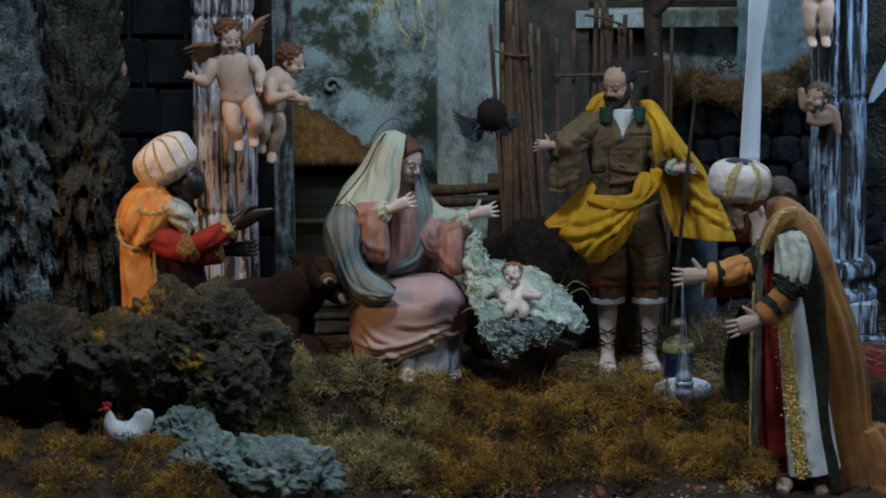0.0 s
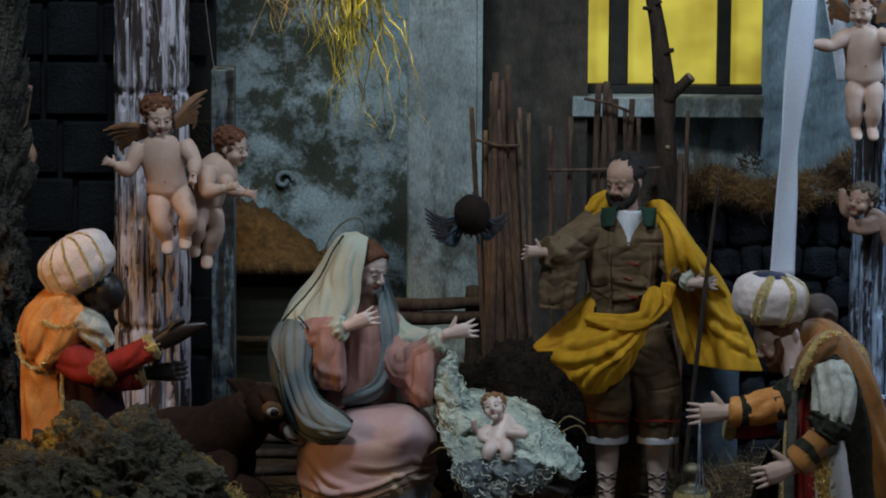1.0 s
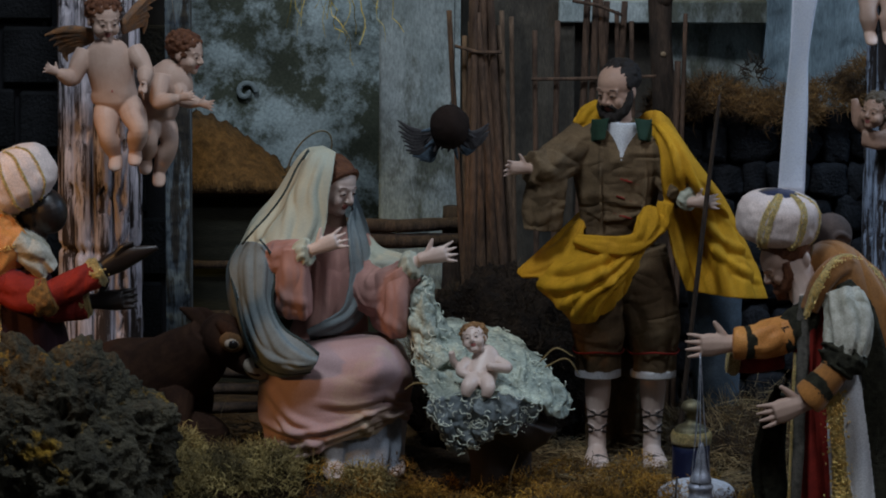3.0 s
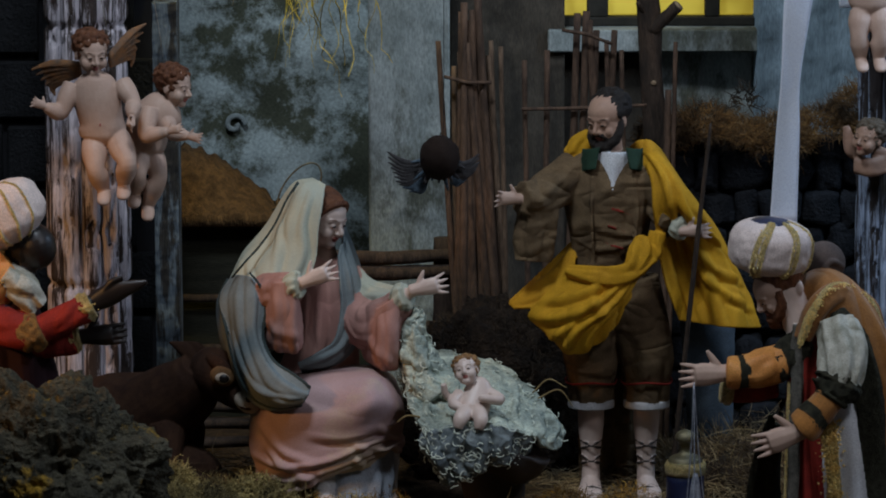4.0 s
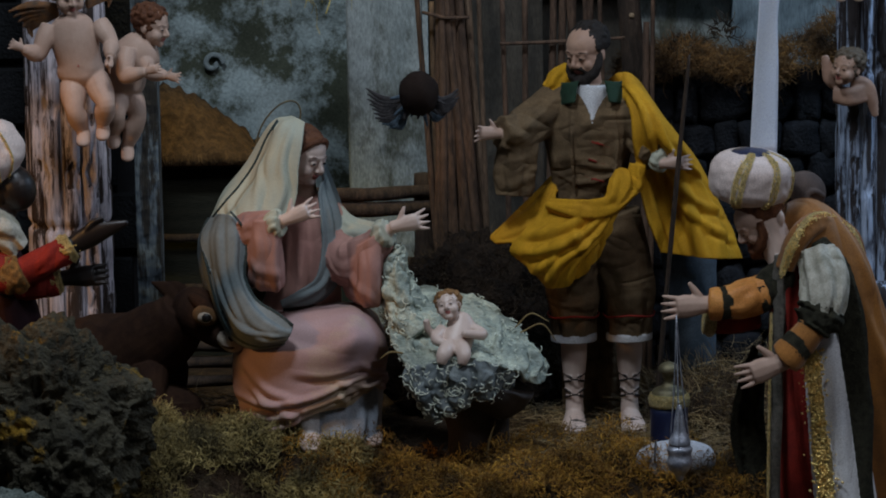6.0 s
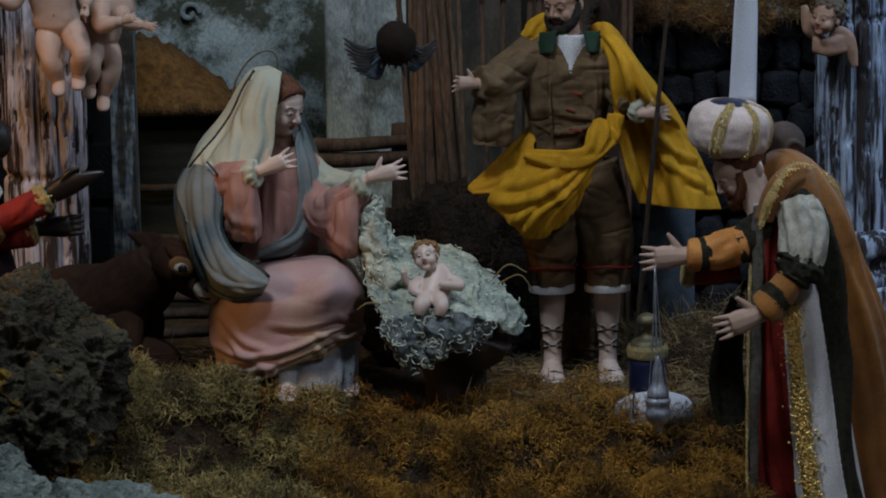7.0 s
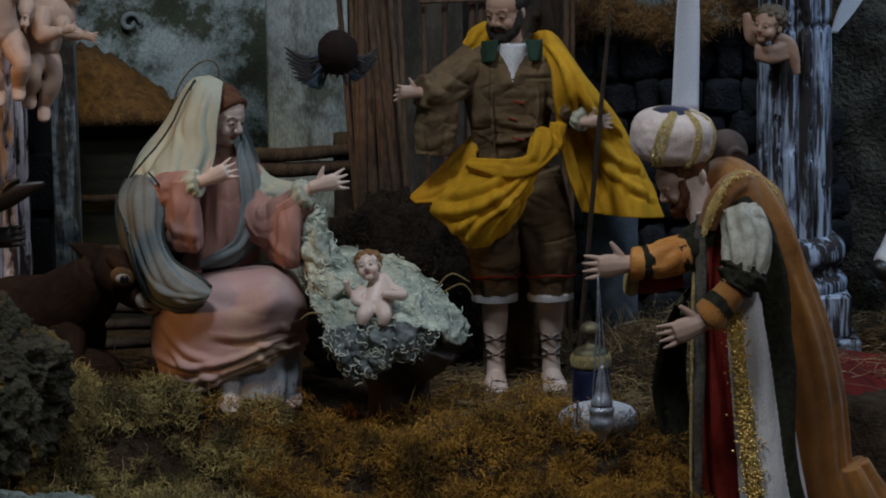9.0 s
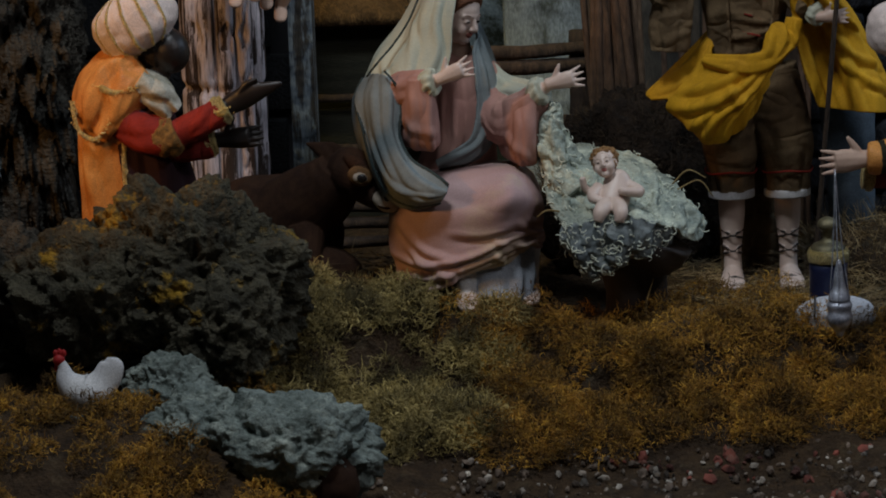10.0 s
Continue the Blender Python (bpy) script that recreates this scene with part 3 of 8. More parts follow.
# ---- the ground and the room ----


def ground_height(x, y):
    """A raised back, a mossy bank down to a pebbled floor, and a rise where the rocks stand."""
    wob = 0.022 * math.sin(x * 14) + 0.02 * noise.noise(Vector((x * 9, y * 9, 2)))
    h = -0.058 * (1 - smooth_step(-0.245, -0.145, y + wob)) - 0.036 * (1 - smooth_step(-0.42, -0.27, y))
    right = smooth_step(0.29, 0.35, x) * (1 - smooth_step(-0.14, -0.07, y))
    h = h * (1 - right) - 0.104 * right
    left = smooth_step(-0.14, -0.36, x)
    h = max(h, -0.102 + left * 0.085 * smooth_step(-0.62, -0.38, y) + 0.006 * left)
    h += 0.030 * smooth_step(-0.1, -0.28, x) * smooth_step(-0.22, -0.12, y) * (1 - smooth_step(0, 0.15, y))
    bank = smooth_step(-0.30, -0.23, y) * (1 - smooth_step(-0.13, -0.09, y)) * (1 - right)
    h += bank * (0.021 * (1 - 0.8 * smooth_step(0.12, 0.19, x)) * fbm(x * 14, y * 14, 5.0, 3) + 0.007 * abs(noise.noise(Vector((x * 34, y * 34, 8)))))
    return h


def sheet_ground():
    f = Form()
    nx, ny, x0, x1, y0, y1 = 260, 200, -1.3, 1.3, -1.0, 0.72
    verts, faces = [], []
    for j in range(ny + 1):
        for i in range(nx + 1):
            x, y = x0 + (x1 - x0) * i / nx, y0 + (y1 - y0) * j / ny
            h = ground_height(x, y)
            h += 0.006 * fbm(x * 16, y * 16, 1.0) + 0.0022 * fbm(x * 70, y * 70, 4.0, 2)
            verts.append((x, y, h))
    w = nx + 1
    for j in range(ny):
        for i in range(nx):
            a = j * w + i
            faces.append((a, a + 1, a + w + 1, a + w))
    f.add(verts, faces, M_EARTH)
    ob = f.make("ground", (0, 0, 0))
    return tagged(ob, "brown earth of the nativity stage with mossy banks", "ground", kind="structure")


sheet_ground()
# unseen surfaces closing the room, pale to bounce light onto the stage
for nm, lo, hi, mt, lb in (
        ("stage_front", (-1.3, -1.04, -0.9), (1.3, -1.0, -0.1), M_BOUNCE, "unseen plain pale front board below the stage"),
        ("floor", (-2.6, -6.6, -0.95), (2.6, 0.9, -0.9), M_BOUNCE, "unseen pale floor of the room before the stage"),
        ("wall_back", (-2.6, 0.74, -0.9), (2.6, 0.82, 2.4), M_BOUNCE, "unseen pale wall closing the room behind the stage"),
        ("wall_west", (-2.68, -6.6, -0.9), (-2.6, 0.82, 2.4), M_BOUNCE, "unseen pale plastered side wall of the room"),
        ("wall_east", (2.6, -6.6, -0.9), (2.68, 0.82, 2.4), M_BOUNCE, "unseen pale plastered side wall of the room"),
        ("wall_south", (-2.6, -6.68, -0.9), (2.6, -6.6, 2.4), M_BOUNCE, "unseen pale plastered wall facing the stage"),
        ("ceiling", (-2.68, -6.68, 2.4), (2.68, 0.82, 2.46), M_BOUNCE, "unseen plain pale ceiling of the room")):
    tagged(box(nm, lo, hi, mt, bevel=0), lb, nm.split("_")[0], kind="structure")


def rough_wall(name, lo, hi, mat, amp, label, n=70, freq=12.0, cat="wall", seed=0):
    """A standing slab whose face towards the viewer is uneven."""
    f = Form()
    nz = max(8, int(n * (hi[2] - lo[2]) / (hi[0] - lo[0])))
    verts, faces = [], []
    for j in range(nz + 1):
        for i in range(n + 1):
            x, z = lo[0] + (hi[0] - lo[0]) * i / n, lo[2] + (hi[2] - lo[2]) * j / nz
            verts.append((x, lo[1] - amp * fbm(x * freq, z * freq, seed), z))
    w = n + 1
    for j in range(nz):
        for i in range(n):
            a = j * w + i
            faces.append((a, a + 1, a + w + 1, a + w))
    m = len(verts)
    ring = list(range(w)) + [j * w + n for j in range(1, nz + 1)] + [nz * w + i for i in range(n - 1, -1, -1)] + [j * w for j in range(nz - 1, 0, -1)]
    verts += [(verts[i][0], hi[1], verts[i][2]) for i in ring]
    for k in range(len(ring)):
        k2 = (k + 1) % len(ring)
        faces.append((ring[k2], ring[k], m + k, m + k2))
    faces.append(tuple(m + k for k in range(len(ring))))
    f.add(verts, faces, mat)
    return tagged(f.make(name, ((lo[0] + hi[0]) / 2, hi[1], lo[2])), label, cat, kind="structure")


# the ruin behind: plaster, pier, jamb, window, blue pilaster
rough_wall("wall_ruin", (-0.62, 0.62, -0.02), (-0.02, 0.70, 0.95), M_PLASTER, 0.012, "flaking blue-grey plaster wall with dark mould", freq=9)
rough_wall("wall_pier", (-0.083, 0.50, -0.02), (0.004, 0.62, 0.95), M_PIER, 0.003, "whitish weathered plaster pier of the ruin", 30, 20, seed=3)
rough_wall("wall_jamb", (0.004, 0.56, -0.02), (0.128, 0.70, 0.95), M_JAMB, 0.006, "dark brown plaster wall beside the window", 40, 14, seed=5)
rough_wall("wall_under_window", (0.225, 0.60, -0.02), (0.335, 0.70, 0.368), M_PIER, 0.004, "worn white plaster under the window", 40, 14, seed=7)
rough_wall("wall_behind_canes", (0.118, 0.60, -0.02), (0.225, 0.70, 0.368), M_JAMB, 0.004, "dark brown plaster under the window", 40, 14, seed=17)
rough_wall("wall_over_window", (0.118, 0.60, 0.62), (0.335, 0.70, 0.95), M_JAMB, 0.004, "dark plaster above the window", 40, 14, seed=8)
rough_wall("wall_blue", (0.335, 0.54, -0.02), (0.445, 0.70, 0.95), M_BLUEPL, 0.006, "blue-grey streaked plaster beside the window", 40, 14, seed=9)
rough_wall("wall_grotto", (0.445, 0.32, -0.05), (1.25, 0.70, 0.95), M_CLIFF, 0.03, "dark rough grotto rock behind the ox", 90, 9, seed=11)
rough_wall("wall_side", (-1.25, 0.45, -0.05), (-0.62, 0.70, 0.95), M_CLIFF, 0.03, "dark rough rock beside the ruin", 70, 9, seed=12)

win = tagged(empty("window_1", (0.226, 0.60, 0.368)), "yellow lit window with dark wooden bars", "window", kind="structure")
for nm, lo, hi, mt, lb in (
        ("window_sill", (0.110, 0.55, 0.368), (0.345, 0.60, 0.392), M_PIER, "chipped pale plaster sill"),
        ("window_frame", (0.118, 0.585, 0.392), (0.335, 0.605, 0.402), M_WINWOOD, ""),
        ("window_frame", (0.153, 0.585, 0.402), (0.176, 0.605, 0.62), M_WINWOOD, ""),
        ("window_frame", (0.281, 0.585, 0.402), (0.297, 0.605, 0.62), M_WINWOOD, ""),
        ("pane", (0.118, 0.606, 0.402), (0.335, 0.612, 0.62), M_GLOW, "glowing yellow pane")):
    ob = box(nm, lo, hi, mt, win, 0.0015)
    if lb:
        tagged(ob, lb)


def column(name, x, y, r, z0, z1, mat, label, breaks=(), base=True, flutes=14, seed=0, lean=0.0):
    f = Form()
    seg, rings = flutes * 14, 260
    verts = []
    for k in range(rings + 1):
        v = k / rings
        z = z0 + (z1 - z0) * v
        taper = 1.0 - 0.06 * v
        for j in range(seg):
            a = 2 * math.pi * j / seg
            fl = abs(math.sin(a * flutes / 2))
            d = r * taper * (1 - 0.26 * (1 - fl ** 0.45))
            chip = fbm(math.cos(a) * 4 + seed, math.sin(a) * 4, z * 30, 4)
            d -= r * 0.10 * max(0, chip) + (r * 0.05 if chip > 0.38 else 0)
            for b in breaks:
                d -= r * 0.10 * math.exp(-((z - b) / 0.0035) ** 2)
            verts.append((x + lean * v + d * math.cos(a), y + d * math.sin(a), z))
    faces = [(k * seg + j, k * seg + (j + 1) % seg, (k + 1) * seg + (j + 1) % seg, (k + 1) * seg + j) for k in range(rings) for j in range(seg)]
    faces += [tuple(range(seg - 1, -1, -1)), tuple(rings * seg + j for j in range(seg))]
    top = empty(name, (x, y, z0 - (0.115 if base else 0)))
    tagged(top, label, "column", "columns of the ruin")
    f.add(verts, faces, mat)
    f.make("shaft", (x, y, z0), top)
    if base:
        g = Form()
        g.tube([(x, y, z0 + 0.012, r * 1.05), (x, y, z0 + 0.004, r * 1.28), (x, y, z0 - 0.010, r * 1.32), (x, y, z0 - 0.018, r * 1.15),
                (x, y, z0 - 0.024, r * 1.12), (x, y, z0 - 0.032, r * 1.35), (x, y, z0 - 0.042, r * 1.36)], mat, 48, 30, rough=0.03, seed=2)
        g.make("base_moulding", (x, y, z0 - 0.042), top)
        h = Form()
        block_mesh(h, (x - r * 1.35, y - r * 1.35, z0 - 0.085), (x + r * 1.35, y + r * 1.35, z0 - 0.042), mat, 0.003)
        h.make("pedestal", (x, y, z0 - 0.085), top, False)
        h = Form()
        block_mesh(h, (x - r * 1.58, y - r * 1.58, z0 - 0.115), (x + r * 1.58, y + r * 1.58, z0 - 0.085), mat, 0.003)
        h.make("plinth", (x, y, z0 - 0.115), top, False)
    return top


column("column", -0.3475, 0.085, 0.0425, -0.02, 0.75, M_COL, "fluted column with peeling white paint", (0.452, 0.20), False, 11, 1)
column("column", 0.4385, 0.125, 0.0375, 0.115, 0.75, M_COLB, "fluted blue-white column with flaking paint on a plinth", (0.335,), True, 12, 4)
rough_wall("pilaster", (-0.292, 0.20, -0.02), (-0.268, 0.25, 0.46), M_PILASTER, 0.003, "narrow crumbling pilaster beside the column", 14, 40, "pilaster", 6)

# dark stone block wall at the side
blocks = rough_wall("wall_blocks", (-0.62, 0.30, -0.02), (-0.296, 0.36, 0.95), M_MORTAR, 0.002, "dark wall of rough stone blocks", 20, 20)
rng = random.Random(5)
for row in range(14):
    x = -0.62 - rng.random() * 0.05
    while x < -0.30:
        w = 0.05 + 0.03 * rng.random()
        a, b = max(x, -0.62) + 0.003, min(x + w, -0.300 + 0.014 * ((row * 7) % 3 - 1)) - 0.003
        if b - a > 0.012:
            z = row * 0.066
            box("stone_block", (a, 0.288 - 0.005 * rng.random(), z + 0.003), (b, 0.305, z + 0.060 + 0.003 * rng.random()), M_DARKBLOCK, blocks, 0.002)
        x += w


def rock(name, centre, radii, mat, label, rough=0.35, freq=2.2, seed=0, turn=0, detail=5, cat="rock", cragged=0.5):
    """A cragged stone: displaced ball with ridges."""
    bm = bmesh.new()
    bmesh.ops.create_icosphere(bm, subdivisions=detail, radius=1)
    rot = Matrix.Rotation(radians(turn), 3, "Y")
    f = Form()
    unit = (radii[0] * radii[1]) ** 0.5
    for v in bm.verts:
        d = v.co.normalized()
        e = Vector([d[i] * radii[i] / unit for i in range(3)]) * freq
        n1 = fbm(e.x + seed, e.y, e.z + seed, 5)
        n2 = 1 - abs(fbm(e.x * 1.7 + seed + 9, e.y * 1.7, e.z * 1.7, 4)) * 2
        near = noise.voronoi(e * 1.3 + Vector((n1, seed, n1)) * 0.35)[0]
        w = 1 + rough * 0.75 * n1 + rough * cragged * 0.9 * (n2 - 0.4) + rough * 0.30 * (min(0.35, near[1] - near[0]) - 0.2)
        p = rot @ Vector((d.x * radii[0] * w, d.y * radii[1] * w, d.z * radii[2] * w))
        v.co = Vector(centre) + p
    f.add([v.co.copy() for v in bm.verts], [[v.index for v in q.verts] for q in bm.faces], mat)
    low = min(v.co.z for v in bm.verts)
    bm.free()
    return tagged(f.make(name, (centre[0], centre[1], low)), label, cat)


rock("boulder", (-0.3540, -0.2500, 0.0800), (0.098, 0.065, 0.080), M_ROCK, "large dark cragged boulder with yellow lichen", 0.34, 1.5, 3, 20, 7, "rock", 0.5)
rock("boulder", (-0.3280, -0.2900, 0.0450), (0.052, 0.045, 0.052), M_ROCK, "overhanging dark lump of the boulder with yellow lichen", 0.34, 1.6, 27, -10, 6, "rock", 0.5)
rock("boulder", (-0.4390, -0.2600, 0.0740), (0.080, 0.055, 0.058), M_ROCK, "dark cragged boulder behind the rooster", 0.36, 1.5, 8, -8, 6, "rock", 0.5)
rock("boulder", (-0.5480, -0.2000, 0.0620), (0.085, 0.06, 0.060), M_CLIFF, "dark low boulder at the foot of the cliff", 0.38, 1.5, 18, 0, 6, "rock", 0.5)
rock("cliff", (-0.6170, -0.0200, 0.3070), (0.055, 0.07, 0.42), M_CLIFFLIT, "bluish face of the cork cliff, its light put into the paler colour", 0.34, 1.9, 5, -3, 7, "cliff", 0.6)
rock("cliff", (-0.5390, 0.0200, 0.2930), (0.058, 0.07, 0.44), M_CLIFF, "tall rugged dark cork cliff", 0.40, 1.9, 15, 2, 7, "cliff", 0.6)
rock("rock", (-0.2540, -0.4300, -0.0330), (0.070, 0.05, 0.048), M_GREYROCK, "grey-green cragged rock in the moss", 0.32, 1.7, 11, 6, 6)
rock("rock", (-0.3390, -0.4000, -0.0300), (0.052, 0.042, 0.046), M_GREYROCK, "blue-grey cragged rock beside the rooster", 0.32, 1.7, 14, 10, 6)
rock("rock", (-0.3700, -0.3300, 0.0000), (0.042, 0.03, 0.030), M_GREYROCK, "blue-grey cragged rock below the boulder", 0.32, 1.7, 41, 14, 6)
rock("rock", (-0.4460, -0.3600, -0.0290), (0.045, 0.03, 0.020), M_GREYROCK, "low mossy rock carrying the rooster", 0.25, 1.7, 44, 0, 5)
rock("stone", (-0.055, -0.245, -0.045), (0.022, 0.018, 0.009), M_EARTH, "flat brown stone slab on the bank", 0.2, 2.0, 19, 8, 3)
# the second one is a plain ball in place of a brown-haired figurine head
rock("stone", (-0.223, -0.46, -0.056), (0.022, 0.02, 0.026), M_DONKEY, "smooth brown ball standing in for a figurine head among grey rocks", 0.05, 2, 23, 0, 4)

# ---- the figurines ----


def finish(f, name, base, label, cat="statue", group=""):
    return tagged(f.make(name, base), label, cat, group)


SEAT_FEET = {574: (-0.1140, -0.1280, 0.0220), 676: (-0.0570, -0.1000, 0.0200)}


def seated_woman():
    f = Form()
    f.extra = Form()
    # robe over the lap and knees, hem rising towards the far knee
    f.patch([[(-0.1650, -0.0100, 0.1270), (-0.1320, -0.0150, 0.1300), (-0.0940, -0.0150, 0.1340), (-0.0680, -0.0120, 0.1330), (-0.0520, 0.0000, 0.1210), (-0.0520, 0.0300, 0.1100)],
             [(-0.1790, -0.0500, 0.1150), (-0.1410, -0.0850, 0.1310), (-0.0980, -0.0900, 0.1380), (-0.0650, -0.0850, 0.1380), (-0.0460, -0.0550, 0.1170), (-0.0460, 0.0300, 0.0930)],
             [(-0.1850, -0.0600, 0.0970), (-0.1480, -0.1100, 0.1110), (-0.1020, -0.1280, 0.1160), (-0.0660, -0.1300, 0.1260), (-0.0420, -0.0800, 0.1030), (-0.0460, 0.0300, 0.0700)],
             [(-0.1860, -0.0600, 0.0660), (-0.1510, -0.1120, 0.0740), (-0.1020, -0.1260, 0.0820), (-0.0690, -0.1200, 0.0900), (-0.0450, -0.0750, 0.0800), (-0.0470, 0.0300, 0.0590)],
             [(-0.1800, -0.0600, 0.0420), (-0.1470, -0.1150, 0.0490), (-0.1060, -0.1260, 0.0630), (-0.0720, -0.1180, 0.0740), (-0.0420, -0.0700, 0.0710), (-0.0470, 0.0300, 0.0510)],
             [(-0.1850, -0.0500, 0.0210), (-0.1500, -0.1080, 0.0280), (-0.1140, -0.1180, 0.0480), (-0.0780, -0.1120, 0.0560), (-0.0480, -0.0660, 0.0610), (-0.0510, 0.0300, 0.0430)]],
            M_MAUVE, 130, 110, 0.003, [
        (0.02, 0.66, 0.72, 0.60, 0.10, 0.0050, 0.0060), (0.05, 0.80, 0.80, 0.74, 0.07, 0.0045, 0.0060), (0.02, 0.92, 0.66, 0.86, 0.05, 0.0042, 0.0055), (0.30, 0.52, 0.78, 0.50, 0.06, 0.0045, 0.0040),
        (0.10, 0.58, 0.34, 0.95, -0.02, 0.0045, 0.0050), (0.48, 0.62, 0.80, 0.86, 0.04, 0.0036, 0.0045), (0.20, 0.70, 0.52, 0.68, 0.05, 0.0030, 0.0035), (0.62, 0.55, 0.86, 0.66, 0.02, 0.0036, 0.0045),
        (0.22, 0.22, 0.60, 0.30, 0.06, 0.0070, 0.0030), (0.05, 0.45, 0.30, 0.72, 0.0, 0.0045, 0.0045), (0.70, 0.78, 0.84, 1.0, 0.0, 0.0035, 0.0045), (0.52, 0.80, 0.60, 1.0, 0.0, 0.0035, 0.0040), (0.34, 0.86, 0.30, 1.0, 0.0, 0.0035, 0.0045)])
    f.tube([(-0.1120, -0.0200, 0.0490, 0.05, 0.04), (-0.1090, -0.0200, 0.0820, 0.056, 0.055), (-0.1110, -0.0100, 0.1130, 0.05, 0.045)], M_MAUVE, 40, 14)
    # pale underskirt, stockings and sandals
    f.tube([(-0.0890, -0.0850, 0.0680, 0.038, 0.022), (-0.0880, -0.0950, 0.0400, 0.037, 0.020), (-0.0900, -0.1000, 0.0210, 0.036, 0.020)], M_UNDER, 60, 24, 8, 0.0022, 0, 4)
    for px, py in ((574, 802), (676, 792)):
        foot = Vector(SEAT_FEET[px])
        x, y, z = foot
        f.tube([(x + 0.002, y + 0.065, z + 0.085, 0.0130), (x + 0.001, y + 0.034, z + 0.050, 0.0125), (x, y + 0.021, z + 0.022, 0.0108), (x, y + 0.018, z + 0.005, 0.0105)], M_WHITE, 20, 16)
        f.tube([(x, y + 0.022, z + 0.005, 0.009, 0.007), (x + 0.001, y + 0.004, z + 0.003, 0.0105, 0.0065), (x + 0.002, y - 0.010, z - 0.001, 0.0085, 0.0045), (x + 0.002, y - 0.015, z - 0.002, 0.0030, 0.0015)], M_SKINP, 14, 10, ref=(0, 0, 1))
        for q in (0.012, 0.024, 0.036):
            f.extra.tube([(x - 0.0118, y + 0.022 + q * 0.4, z + q, 0.0008), (x, y + 0.0085 + q * 0.4, z + q + 0.004, 0.0008), (x + 0.0118, y + 0.022 + q * 0.4, z + q + 0.007, 0.0008)], M_LEATHER, 6, 8)
    # bodice and neck
    f.tube([(-0.1220, 0.0000, 0.1220, 0.040, 0.030), (-0.1170, -0.0080, 0.1560, 0.034, 0.030), (-0.1140, -0.0100, 0.1950, 0.036, 0.029), (-0.1140, -0.0050, 0.2240, 0.037, 0.022), (-0.1130, -0.0050, 0.2410, 0.016, 0.014)], M_PINK, 60, 50, 0,
           creases=[(60, 0.1, 80, 0.8, 0.0, 0.0045, 0.0035), (95, 0.05, 100, 0.7, 0.0, 0.0045, 0.0035), (125, 0.1, 110, 0.8, 0.0, 0.0045, 0.0032), (40, 0.2, 60, 0.9, 0.0, 0.0045, 0.0035)])
    f.tube([(-0.1140, -0.0100, 0.2380, 0.0105), (-0.1150, -0.0120, 0.2500, 0.0095), (-0.1160, -0.0100, 0.2630, 0.0100)], M_SKIN, 16, 10)
    model_head(f, (-0.1160, -0.0160, 0.2770), 0.0530, 50, 16, 4, M_SKINP, M_HAIRR, "woman")
    # veil: over the head, then down to the near arm
    f.patch([[(-0.1260, 0.0300, 0.3060), (-0.1270, 0.0000, 0.3130), (-0.1230, -0.0200, 0.3150), (-0.1140, -0.0340, 0.3130)],
             [(-0.1440, 0.0300, 0.3020), (-0.1450, -0.0050, 0.3080), (-0.1340, -0.0380, 0.3080), (-0.1160, -0.0500, 0.2960)],
             [(-0.1630, 0.0300, 0.2780), (-0.1600, -0.0100, 0.2800), (-0.1450, -0.0500, 0.2810), (-0.1200, -0.0560, 0.2730)],
             [(-0.1770, 0.0250, 0.2530), (-0.1750, -0.0150, 0.2560), (-0.1500, -0.0580, 0.2580), (-0.1220, -0.0580, 0.2480)],
             [(-0.1970, 0.0200, 0.2300), (-0.1920, -0.0300, 0.2370), (-0.1620, -0.0680, 0.2370), (-0.1290, -0.0640, 0.2280)],
             [(-0.2090, 0.0000, 0.2130), (-0.1980, -0.0450, 0.2210), (-0.1690, -0.0750, 0.2230), (-0.1400, -0.0700, 0.2200)]], M_CREAM, 80, 90, 0.0026, [
        (0.40, 0.10, 0.28, 0.98, 0.0, 0.0060, 0.0026), (0.62, 0.15, 0.62, 0.98, 0.0, 0.0060, 0.0026), (0.80, 0.20, 0.85, 0.95, 0.0, 0.0045, 0.0038), (0.25, 0.25, 0.08, 0.9, 0.0, 0.0060, 0.0030), (0.52, 0.40, 0.75, 1.0, 0.03, 0.0038, 0.0035), (0.35, 0.55, 0.50, 1.0, 0.0, 0.0035, 0.0032)])
    f.ball((-0.1300, 0.0020, 0.2850), (0.0200, 0.0290, 0.0270), M_CREAM, (0, 12, 0), 36)
    f.tube([(-0.1410, 0.0050, 0.2860, 0.016, 0.026), (-0.1530, 0.0050, 0.2530, 0.026, 0.030), (-0.1660, 0.0000, 0.2210, 0.036, 0.030), (-0.1690, 0.0000, 0.1990, 0.030, 0.026)], M_CREAM, 40, 20)
